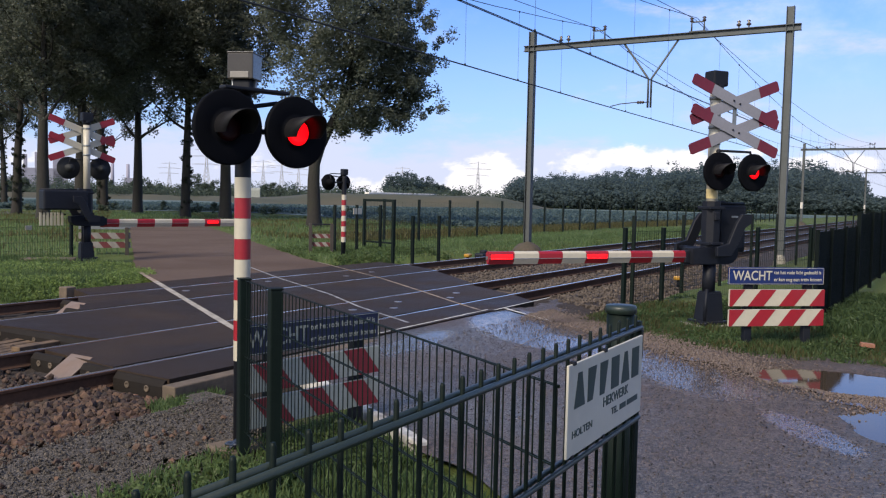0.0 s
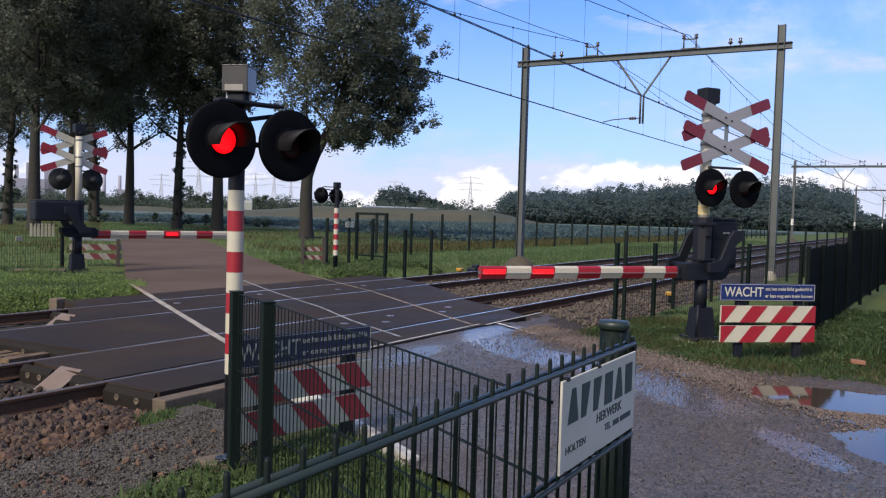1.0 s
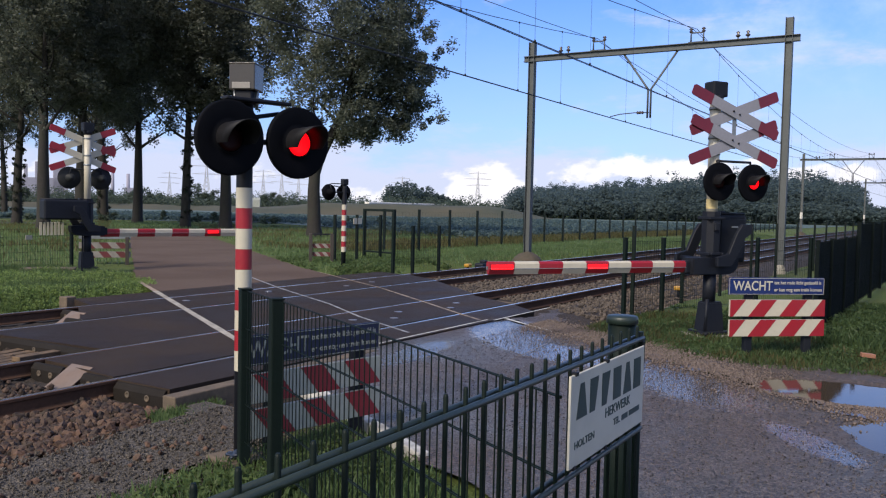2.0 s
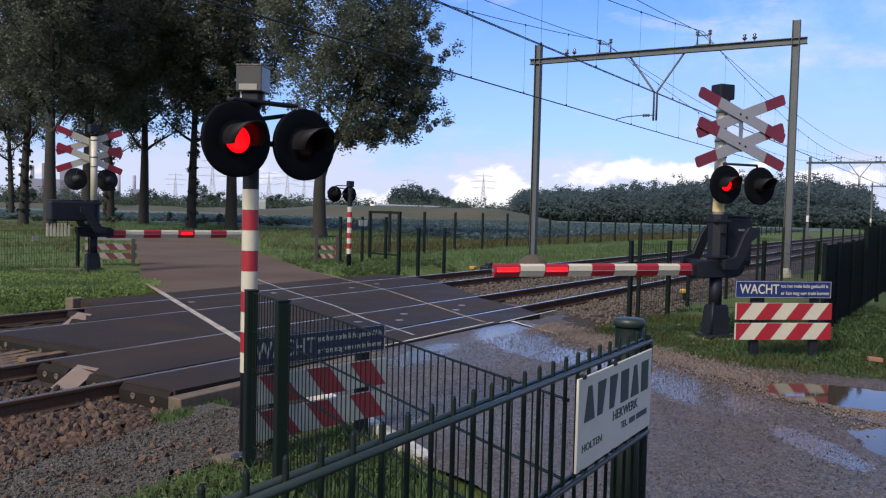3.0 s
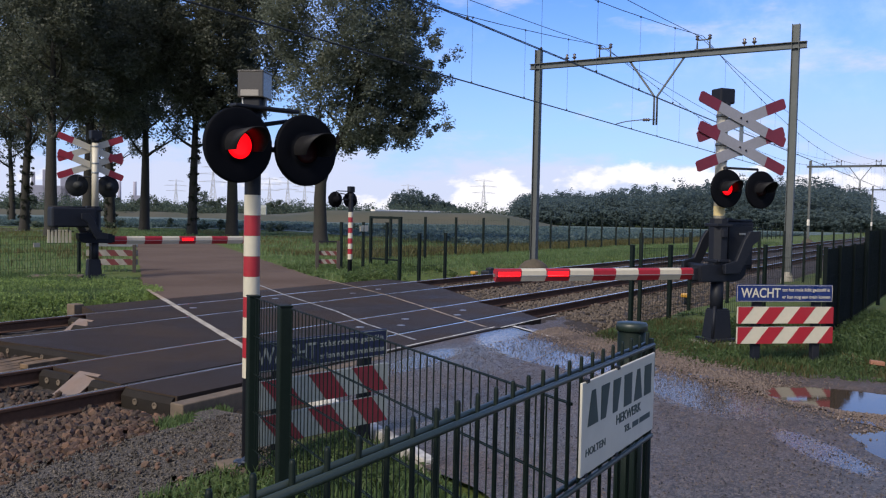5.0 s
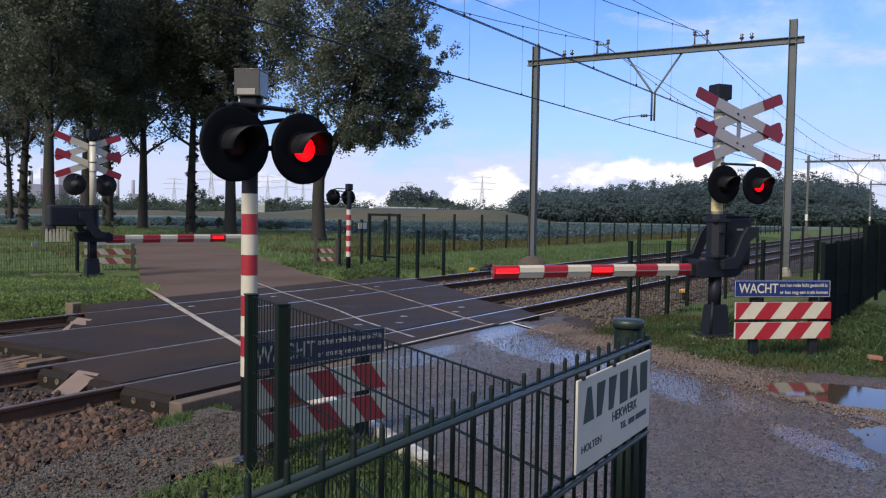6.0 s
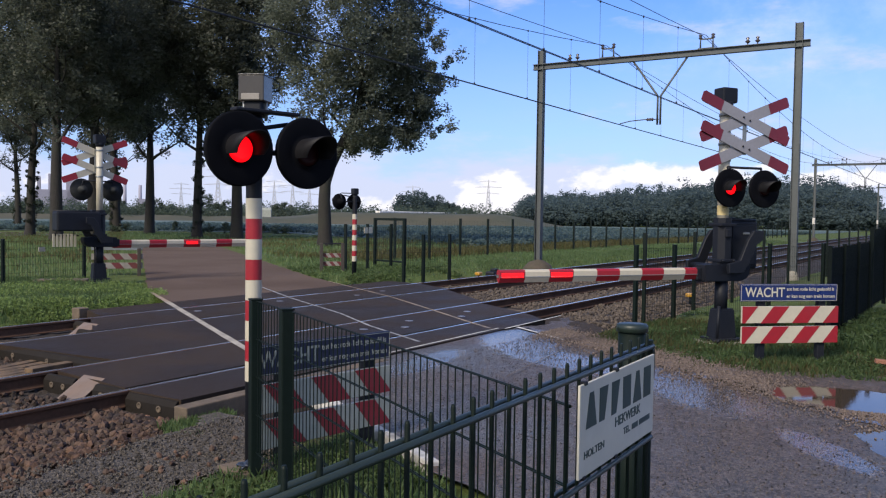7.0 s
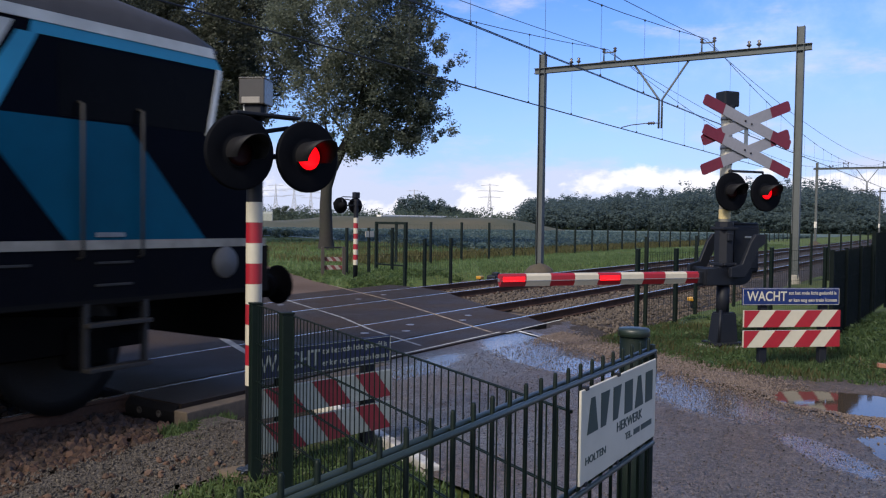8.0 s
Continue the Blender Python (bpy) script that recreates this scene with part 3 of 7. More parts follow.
# grey gravel path and chippings along the road
M_gravel = mat("grey_gravel", (0.125, 0.106, 0.09), (0.038, 0.033, 0.029), 38, 0.9, 0, 1.0, fine=70, relief=0.03, spread=0.2, dirt=(0.075, 0.065, 0.052), dirt_scale=2.0)
M_darkchip = mat("dark_wet_chipping", (0.03, 0.026, 0.024), (0.016, 0.014, 0.0135), 30, 0.35, 0, 0.3, vary=0.6)
M_chipstone = mat("brown_chipping_stone", (0.118, 0.086, 0.068), (0.050, 0.039, 0.033), 30, 0.5, 0, 0.4, dirt=(0.06, 0.045, 0.037), dirt_scale=6, vary=0.6)
M_chip = mat("brown_wet_chippings", (0.108, 0.079, 0.063), (0.045, 0.036, 0.031), 34, 0.55, 0, 1.0, fine=60, relief=0.03, spread=0.22, dirt=(0.05, 0.038, 0.032), dirt_scale=1.3)


chips(M_gravel, 75, 0.5)
chips(M_chip, 70, 0.5)


def patch(name, outline, height, material, label, cell=0.12, ragged=0.18, kind="structure", category="ground"):
    """An irregular patch: the cells of a grid that lie within an outline whose edge wanders."""
    def inside(x, y):
        x += ragged * noise.noise((x * 2.1, y * 2.1, 1)) + 0.5 * ragged * noise.noise((x * 7, y * 7, 4))
        y += ragged * noise.noise((x * 2.1, y * 2.1, 9)) + 0.5 * ragged * noise.noise((x * 7, y * 7, 7))
        c = False
        for (ax, ay), (bx_, by) in zip(outline, outline[1:] + outline[:1]):
            if (ay > y) != (by > y) and x < (bx_ - ax) * (y - ay) / (by - ay) + ax:
                c = not c
        return c
    xs, ys = [q[0] for q in outline], [q[1] for q in outline]
    made, verts, faces = {}, [], []

    def vert(i, j):
        if (i, j) not in made:
            x, y = i * cell, j * cell
            made[i, j] = len(verts)
            verts.append((x, y, height(x, y)))
        return made[i, j]
    for i in range(int((min(xs) - 0.5) / cell), int((max(xs) + 0.5) / cell)):
        for j in range(int((min(ys) - 0.5) / cell), int((max(ys) + 0.5) / cell)):
            if inside((i + 0.5) * cell, (j + 0.5) * cell):
                faces.append((vert(i, j), vert(i + 1, j), vert(i + 1, j + 1), vert(i, j + 1)))
    me = bpy.data.meshes.new(name)
    me.from_pydata(verts, [], faces)
    me.polygons.foreach_set("use_smooth", [True] * len(faces))
    me.materials.append(material)
    return tagged(new(name, me), label, category, "", kind)


patch("gravel_path", [(0.5, 5.1), (3.6, 5.35), (5.4, 5.85), (5.5, 4.9), (4.5, 4.5), (3.6, 4.4), (2.6, 3.9), (0.5, 3.6)], lambda x, y: rise(x, min(y, 4.6)) + 0.03 + 0.012 * noise.noise((x * 9, y * 9, 0)), M_gravel, "fine grey gravel path beside the ballast", 0.08)
patch("gravel_verge", [(14.0, 6.05), (12.0, 6.1), (11.3, 4.9), (8.0, 0.2), (6.0, -3.0), (11.5, -3.0), (11.0, 0.6), (10.5, 1.6), (10.2, 3.0), (11.0, 4.3), (12.2, 5.3)],
      lambda x, y: road_level(x, y) + 0.006 + 0.010 * noise.noise((x * 3, y * 3, 0)) + 0.006 * noise.noise((x * 11, y * 11, 0)), M_chip, "wet brown chippings along the road's edge", 0.05)
def verge_area(rnd):
    y = rnd.uniform(-0.5, 5.6)
    return right_edge(y) + rnd.gauss(0.36, 0.33), y
scatter_stones("loose brown chippings along the road's edge", 16000, verge_area, lambda x, y: road_level(x, y) + 0.010, (0.004, 0.013), M_chipstone, 21)

def road_area(rnd):
    y = rnd.uniform(-0.9, 5.6)
    s = rnd.random() ** 0.6
    return left_edge(y) + 0.2 + (right_edge(y) - left_edge(y)) * s, y
scatter_stones("small loose chippings washed over the wet road", 7000, road_area, lambda x, y: road_level(x, y) + 0.001, (0.002, 0.007), M_chipstone, 22)
scatter_stones("dark wet chippings on the road", 6000, road_area, lambda x, y: road_level(x, y) + 0.002, (0.003, 0.008), M_darkchip, 25)

def spill_area(rnd):
    return rnd.uniform(2.0, 5.3), 5.1 - abs(rnd.gauss(0, 0.35))
scatter_stones("ballast stones spilled over the gravel path", 70, spill_area, lambda x, y: rise(x, min(y, 4.6)) + 0.036, (0.012, 0.034), M_stone, 24)

def path_area(rnd):
    return rnd.uniform(1.5, 5.4), rnd.uniform(3.8, 5.6)
scatter_stones("small grey pebbles on the gravel path", 6500, path_area, lambda x, y: rise(x, min(y, 4.6)) + 0.034, (0.005, 0.014), M_gravel, 23)

# rain water
def water(name):
    m = bpy.data.materials.new(name)
    m.use_nodes = True
    n, l = m.node_tree.nodes, m.node_tree.links
    sh = n["Principled BSDF"]
    sh.inputs["Base Color"].default_value = (0.05, 0.038, 0.028, 1)
    sh.inputs["Roughness"].default_value = 0.03
    sh.inputs["IOR"].default_value = 1.33
    co = n.new("ShaderNodeTexCoord")
    tx = n.new("ShaderNodeTexNoise")
    tx.inputs["Scale"].default_value, tx.inputs["Detail"].default_value = 30.0, 3.0
    l.new(co.outputs["Object"], tx.inputs["Vector"])
    bp = n.new("ShaderNodeBump")
    bp.inputs["Strength"].default_value, bp.inputs["Distance"].default_value = 0.05, 0.005
    l.new(tx.outputs[0], bp.inputs["Height"]); l.new(bp.outputs[0], sh.inputs["Normal"])
    return m


M_puddle = water("rain_puddle")
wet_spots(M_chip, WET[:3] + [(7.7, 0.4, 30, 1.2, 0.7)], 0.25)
for x0, x1, y0, y1, z, label in ((8.65, 10.3, -0.6, 2.1, -0.042, "rain puddle at the edge of the wet verge"), (6.85, 8.6, -1.2, 0.95, -0.062, "rain puddle on the wet road")):
    verts = [(x0, y0, z), (x1, y0, z), (x1, y1, z), (x0, y1, z)]
    me = bpy.data.meshes.new("puddle")
    me.from_pydata(verts, [], [(0, 1, 2, 3)])
    me.materials.append(M_puddle)
    tagged(new("puddle", me), label, "puddle")
bm = bmesh.new(); add_box(bm, (-0.62, -0.3, -0.1), (0.62, 0.3, 0.07), None, 0.02)
solid("kerb_slab", bm, M_beam, "long concrete slab lying in the grass", "slab", "", "", pose(12.6, 19.05, 0, 0, 0, -40))
M_litter = mat("blue_plastic", (0.012, 0.018, 0.034), (0.03, 0.042, 0.07), 20, 0.4, 0, 0.2)
bm = bmesh.new(); bmesh.ops.create_icosphere(bm, subdivisions=3, radius=0.07)
for v in bm.verts:
    v.co *= 0.75 + 0.5 * noise.noise(v.co * 22)
    v.co.z *= 0.5
solid("plastic_bag", bm, M_litter, "crumpled blue plastic bag beside the pole's foot", "litter", "", "", pose(4.27, 4.28, -0.02, 0, 0, 30))
bm = bmesh.new(); add_box(bm, (-0.08, -0.045, 0), (0.08, 0.045, 0.05), None, 0.006)
M_brick = mat("orange_brick", (0.26, 0.12, 0.075), (0.2, 0.09, 0.055), 30, 0.85, 0, 0.4, vary=0.1)
solid("brick", bm, M_brick, "loose orange brick lying in the grass", "brick", "", "", pose(11.6, 0.93, 0.02, 0, 5, -70))
for x, y, z in ((19.75, 5.62, 0.05), (22.6, 12.95, 0.05)):
    y_ = thing("yellow_marker", pose(x, y, -0.25), "small yellow track-side box on a stub beside the rail", "track marker", "track-side boxes")
    bm = bmesh.new(); add_box(bm, (-0.11, -0.09, 0.2), (0.11, 0.09, 0.3), None, 0.03); part("lid", bm, mat("yellow_paint", (0.42, 0.22, 0.02), None, 12, 0.4), y_, "yellow lid")
    bm = bmesh.new(); add_tube(bm, [(0, 0, 0), (0, 0, 0.26)], 0.04, 8); part("stub", bm, M_black, y_, "dark stub")
bm = bmesh.new(); add_box(bm, (-0.32, -0.16, -0.1), (0.32, 0.16, 0.16), None, 0.05); add_box(bm, (-0.1, -0.1, 0.14), (0.12, 0.1, 0.24), None, 0.03)
solid("track_box", bm, M_black, "low black cable box beside the far rail", "track box", m=pose(23.5, 12.9, -0.12))
# ---- signals, barriers and boards; local x to the right of one who faces them, y away from him ----
M_lens = mat("dark_red_lens", (0.022, 0.002, 0.003), (0.018, 0.0016, 0.0024), 20, 0.4, 0, 0.0, spec=0.15)
M_lit = glow("lit_red_lens", (1.0, 0.002, 0.006), 1.2)
M_tail = glow("lit_boom_lamp", (1.0, 0.004, 0.008), 1.2)
M_head = mat("dull_black_backboard", (0.003, 0.0033, 0.0048), (0.0042, 0.0046, 0.0065), 14, 0.7, 0, 0.06, dirt=(0.007, 0.007, 0.009), dirt_amount=0.3, spec=0.05)
M_headback = mat("weathered_grey_backboard", (0.020, 0.022, 0.025), (0.013, 0.0145, 0.017), 9, 0.6, 0, 0.1, dirt=(0.03, 0.032, 0.03), dirt_amount=0.4, spec=0.2)
M_hood = mat("matt_black_hood", (0.006, 0.006, 0.008), (0.010, 0.010, 0.012), 20, 0.6, 0, 0.1, spec=0.2)
M_sticker = mat("yellow_sticker", (0.52, 0.42, 0.20), (0.46, 0.36, 0.16), 20, 0.5, 0, 0.05)
M_sheet = mat("grey_white_reflective_sheet", (0.25, 0.245, 0.27), (0.21, 0.205, 0.23), 16, 0.35, 0.0, 0.03, dirt=(0.17, 0.165, 0.17), dirt_amount=0.35, dirt_scale=3)
M_sheetred = mat("dark_red_reflective_sheet", (0.15, 0.010, 0.022), (0.12, 0.008, 0.018), 16, 0.35, 0.0, 0.03, dirt=(0.09, 0.012, 0.02), dirt_amount=0.35, dirt_scale=3)
# red and white muted so the far boards look shaded
M_mutedred = mat("shade_muted_dark_red_paint", (0.13, 0.022, 0.026), (0.09, 0.018, 0.02), 14, 0.6, 0.0, 0.2, dirt=(0.05, 0.025, 0.02), dirt_amount=0.5, dirt_scale=4)
M_mutedwhite = mat("muted_grey_white_paint", (0.27, 0.25, 0.23), (0.2, 0.186, 0.17), 14, 0.6, 0.0, 0.2, dirt=(0.1, 0.09, 0.075), dirt_amount=0.5, dirt_scale=4)
# white and red of the near board, dimmed to carry the shade on it
M_dullwhite = mat("dimmed_greenish_white_paint", (0.30, 0.315, 0.28), (0.25, 0.265, 0.235), 14, 0.5, 0.0, 0.1, dirt=(0.16, 0.18, 0.14), dirt_amount=0.5, dirt_scale=3)
M_dullred = mat("shade_dimmed_red_paint", (0.20, 0.010, 0.018), (0.16, 0.009, 0.015), 14, 0.5, 0.0, 0.1, dirt=(0.1, 0.012, 0.016), dirt_amount=0.4, dirt_scale=3)
M_oldpost = mat("brown_recycled_plastic", (0.045, 0.036, 0.03), (0.03, 0.025, 0.021), 14, 0.7, 0.0, 0.2)
# blue of the near board, dimmed for the same shade
M_dullblue = mat("shade_dimmed_blue_enamel", (0.005, 0.011, 0.045), (0.004, 0.009, 0.036), 12, 0.35, 0.0, 0.03, dirt=(0.012, 0.018, 0.04), dirt_amount=0.4)
FLASH = []      # (lit part, "L" or "R", place when dark, place when lit)


def make_head(parent, x, y, z, r, phase, tilt=0.0, shell=None):
    """A round black backboard with a hooded red lamp that looks to -y."""
    up = pose(x, y, z, 90, 0, 0) @ pose(0, 0, 0, 0, tilt, 0)
    bm = bmesh.new()
    add_lathe(bm, [(r, 0.012), (r, 0.03), (r - 0.012, 0.036), (r * 0.55, 0.022), (0.105, 0.02), (0.105, 0.03), (0.098, 0.03), (0.098, -0.16), (0.0, -0.2)][::-1], None, 40)
    add_lathe(bm, [(0.0, 0.0), (r, 0.0), (r, 0.012)], None, 40)
    head = part("signal_head", bm, shell or M_head, parent, "round black backboard of a flashing light")
    head.matrix_basis = up
    bm = bmesh.new()
    add_lathe(bm, [(0.0, 0.024), (0.06, 0.03), (0.093, 0.026), (0.093, 0.02)][::-1], None, 28)
    part("lens", bm, M_lens, head, "dark red lens")
    bm = bmesh.new()
    add_lathe(bm, [(0.0, 0.008), (0.06, 0.006), (0.093, 0.0)][::-1], None, 28)
    lit = part("lit_lens", bm, M_lit, head, "glowing red lens")
    lit.matrix_basis = pose(0, 0, 0.0)
    FLASH.append((lit, phase, pose(0, 0, 0.0), pose(0, 0, 0.034)))
    # the hood: a tube cut away below, open towards the front
    bm = bmesh.new()
    n, rings = 22, []
    for depth, grow in ((0.022, 1.0), (0.13, 1.03), (0.30, 1.06)):
        rows = []
        for k in range(n + 1):
            a = radians(-22 + 224 * k / n)
            d = depth if depth < 0.1 else depth * (1 - 0.62 * (0.5 - 0.5 * math.sin(a)))
            rows.append([bm.verts.new((q * grow * math.cos(a), q * grow * math.sin(a), d)) for q in (0.101, 0.106)])
        rings.append(rows)
    for a, b in zip(rings, rings[1:]):
        for k in range(n):
            for s in (0, 1):
                f = bm.faces.new((a[k][s], a[k + 1][s], b[k + 1][s], b[k][s])); f.smooth = True
    for k in range(n):
        bm.faces.new((rings[-1][k][0], rings[-1][k + 1][0], rings[-1][k + 1][1], rings[-1][k][1]))
    bmesh.ops.recalc_face_normals(bm, faces=bm.faces)
    part("hood", bm, M_hood, head, "black sun hood over the lamp")
    return head


def make_cross(parent, x, y, z0, pale, red):
    """Two St Andrew's crosses, one above the other, of four striped arms."""
    for zc in (z0 + 0.42, z0):
        for s in (-1, 1):
            turn = pose(x, y - 0.012 * s, zc, 0, s * 20.5, 0)
            bm = bmesh.new()
            add_box(bm, (-0.54, -0.006, -0.08), (0.54, 0.006, 0.08), None, 0.003)
            arm = part("cross_arm", bm, pale, parent, "white arm of a level crossing cross")
            arm.matrix_basis = turn
            for e in (-1, 1):
                bm = bmesh.new()
                add_prism(bm, [(0.47, -0.08), (0.815, -0.08), (0.845, -0.06), (0.845, 0.06), (0.815, 0.08), (0.47, 0.08)], -0.008, 0.008, pose(0, 0, 0, 90, 0, 0) if e > 0 else pose(0, 0, 0, 90, 0, 180))
                part("red_tip", bm, red, arm, "red end of the arm")
            for bx_ in (-0.06, 0.06):
                bm = bmesh.new()
                add_lathe(bm, [(0.014, 0), (0.014, 0.01), (0.0, 0.014)], pose(bx_, -0.008, 0.0, 90, 0, 0), 10)
                part("bolt", bm, M_black, arm)


def make_boom(parent, length, bands, z, lamps, thick=0.11, high=0.075):
    """A half barrier that reaches to -x from the mast, in red and white bands, with lamps (band, phase)."""
    boom = part("boom", _core(length, z), M_galv, parent, "red and white striped barrier boom, lowered")
    w = length / bands
    for k in range(bands):
        bm = bmesh.new()
        x1, x0 = -0.32 - k * w, -0.32 - (k + 1) * w
        sec = [(-thick * 0.5, -0.012), (-thick * 0.12, -high * 1.12), (thick * 0.12, -high * 1.12), (thick * 0.5, -0.012), (thick * 0.5, high * 0.75), (thick * 0.25, high * 1.12), (-thick * 0.25, high * 1.12), (-thick * 0.5, high * 0.75)]
        ends = [[bm.verts.new((x, a, z + b)) for a, b in sec] for x in (x0, x1)]
        for i in range(8):
            bm.faces.new((ends[0][i], ends[0][(i + 1) % 8], ends[1][(i + 1) % 8], ends[1][i]))
        bm.faces.new(ends[0]); bm.faces.new(ends[1][::-1])
        bmesh.ops.recalc_face_normals(bm, faces=bm.faces)
        part("band", bm, M_red if k % 2 == 0 else M_white, boom, "red band" if k % 2 == 0 else "white band")
    # the rib along both faces
    for s in (-1, 1):
        bm = bmesh.new()
        add_box(bm, (-0.32 - length, s * thick * 0.5 - 0.003, z - 0.012), (-0.32, s * thick * 0.5 + 0.002, z - 0.004))
        part("rib", bm, M_galv, boom, "grey rib along the boom")
    for band, phase in lamps:
        x0 = -0.32 - (band + 0.5) * w
        for s in (-1, 1):
            bm = bmesh.new()
            add_box(bm, (x0 - 0.16, -0.014, -0.008), (x0 + 0.16, 0.014, high * 0.75), None, 0.003)
            glowing = part("lit_lamp", bm, M_tail, boom, "glowing red lamp on the boom")
            off, on = pose(0, s * 0.01, z - 0.012), pose(0, s * (thick * 0.5 - 0.011), z - 0.012)
            glowing.matrix_basis = on
            if phase:
                FLASH.append((glowing, phase, off, on))
    return boom


def _core(length, z):
    bm = bmesh.new()
    add_box(bm, (-0.34 - length, -0.012, z - 0.02), (-0.1, 0.012, z + 0.02))
    return bm


def make_barrier(name, m, label, boom_len, bands, lamps, heads, cross_x, box_x, boom_z, box_z=1.02, sheeting=None, head_z=2.21, high=0.075, shell=None):
    b = thing(name, m, label, "level crossing barrier", "barriers at the crossing")
    bm = bmesh.new(); add_tube(bm, [(0, 0, 1.6), (0, 0, 3.46)], 0.082, 18)
    post_ = part("post", bm, M_white, b, "white painted steel post")
    if sheeting:
        bm = bmesh.new(); add_tube(bm, [(0, 0, 1.82), (0, 0, 1.96)], 0.0835, 18, False)
        part("sticker", bm, M_sticker, post_, "yellow sticker round the post")
    for zc in (2.62, 2.85, 3.27):
        bm = bmesh.new()
        add_tube(bm, [(0, 0, zc - 0.02), (0, 0, zc + 0.02)], 0.09, 18)
        part("clamp", bm, M_galv, post_, "steel clamp round the post")
    bm = bmesh.new()
    add_box(bm, (-0.13, -0.11, 3.44), (0.13, 0.11, 3.66), None, 0.02)
    add_tube(bm, [(0, 0, 3.36), (0, 0, 3.46)], [0.09, 0.12], 14)
    part("bell", bm, M_black, b, "black bell housing on the mast's top")
    make_cross(b, cross_x, -0.12, 2.80, *(sheeting or (M_white, M_red)))
    bm = bmesh.new()
    add_tube(bm, [(cross_x, -0.1, 2.8), (0, -0.05, 2.8)], 0.02, 8); add_tube(bm, [(cross_x, -0.1, 3.22), (0, -0.05, 3.22)], 0.02, 8)
    add_box(bm, (cross_x - 0.03, -0.108, 2.7), (cross_x + 0.03, -0.09, 3.3))
    part("cross_bracket", bm, M_galv, b, "steel bracket of the cross")
    hx = [h[0] for h in heads]
    bm = bmesh.new()
    add_tube(bm, [(hx[0] - 0.02, -0.13, 2.30), (hx[0] + 0.02, -0.13, 2.51), (hx[1] - 0.02, -0.13, 2.51), (hx[1] + 0.02, -0.13, 2.30)], 0.02, 8)
    add_tube(bm, [(0, 0, 2.51), (0, -0.13, 2.51)], 0.025, 8)
    part("lamp_bracket", bm, M_black, b, "black bar that carries the lamps")
    for x, phase in heads:
        make_head(b, x, -0.17, head_z, 0.275, phase, shell=shell)
    # the drive: column, box, counterweight arms on a shaft, pivot housing
    bm = bmesh.new()
    add_prism(bm, [(0.135 * math.cos(radians(22.5 + 45 * k)), 0.135 * math.sin(radians(22.5 + 45 * k))) for k in range(8)], 1.0, 1.78)
    for zc in (1.14, 1.66):
        add_box(bm, (-0.14, -0.14, zc), (0.14, 0.14, zc + 0.045), None, 0.01)
    add_box(bm, (-0.06, -0.165, 1.5), (0.03, -0.12, 1.62), None, 0.015)
    for sx_ in (-0.1, 0.1):
        add_lathe(bm, [(0.02, 0), (0.02, 0.02), (0, 0.024)], pose(sx_, -0.14, 1.16, 90, 0, 0), 8)
    part("column", bm, M_black, b, "black painted drive column")
    bm = bmesh.new()
    add_box(bm, (box_x[0], 0.06, box_z), (box_x[1], 0.46, 1.74), None, 0.04)
    add_box(bm, (box_x[0] + 0.04, 0.045, box_z + 0.06), (box_x[1] - 0.04, 0.065, 1.68), None, 0.012)
    add_tube(bm, [(box_x[0] + 0.02, 0.1, 1.75), (box_x[1] - 0.02, 0.1, 1.75)], 0.02, 8)
    add_box(bm, (box_x[0] + 0.05, 0.1, 1.73), (box_x[0] + 0.16, 0.26, 1.79), None, 0.02)
    drive = part("drive_box", bm, M_black, b, "black steel drive housing with a lid")
    bm = bmesh.new(); add_box(bm, (box_x[1] - 0.3, 0.034, 1.54), (box_x[1] - 0.18, 0.046, 1.57), None, 0.004)
    part("type_plate", bm, M_galv, drive, "small metal type plate")
    sec = [(-0.06, 0.98), (0.2, 0.98), (0.3, 1.13), (0.44, 1.40), (0.56, 1.47), (0.56, 1.60), (0.38, 1.60), (0.28, 1.47), (0.14, 1.17), (-0.06, 1.12)]
    for y_ in (-0.21, 0.72):
        bm = bmesh.new()
        add_prism(bm, sec, -y_ - 0.03, -y_ + 0.03, pose(0, 0, 0, 90, 0, 0))
        bmesh.ops.bevel(bm, geom=list(bm.edges), offset=0.008, segments=1, affect="EDGES")
        part("counterweight_arm", bm, M_black, b, "bent black counterweight arm")
    bm = bmesh.new(); add_tube(bm, [(0.03, -0.2, 1.05), (0.03, 0.72, 1.05)], 0.05, 10)
    part("pivot_shaft", bm, M_black, b)
    bm = bmesh.new()
    low = [(-0.4, 0.86), (0.22, 0.86)] + [(0.22 + 0.2 * math.sin(radians(a_)), 1.0 - 0.14 * math.cos(radians(a_))) for a_ in (25, 50, 75)] + [(0.43, 1.1), (0.2, 1.12), (-0.4, 1.1)]
    add_prism(bm, low, -0.12, 0.13, pose(0, 0, 0, 90, 0, 0))
    bmesh.ops.bevel(bm, geom=list(bm.edges), offset=0.012, segments=2, affect="EDGES")
    add_box(bm, (-0.48, -0.06, 0.88), (-0.38, 0.06, 1.06), None, 0.015)
    part("pivot_housing", bm, M_black, b, "black pivot housing that holds the boom")
    bm = bmesh.new(); add_tube(bm, [(0, 0, 0.4), (0, 0, 0.88)], 0.09, 16)
    add_tube(bm, [(0.13, 0.03, 0.3), (0.13, 0.03, 0.9)], 0.018, 8)
    part("lower_post", bm, M_black, b)
    bm = bmesh.new()
    add_prism(bm, [(-0.15, -0.14), (0.2, -0.14), (0.2, 0.14), (-0.15, 0.14)], 0.0, 0.46)
    for v in bm.verts:
        if v.co.z > 0.3:
            v.co.x = v.co.x * 0.8 + 0.01; v.co.y *= 0.8
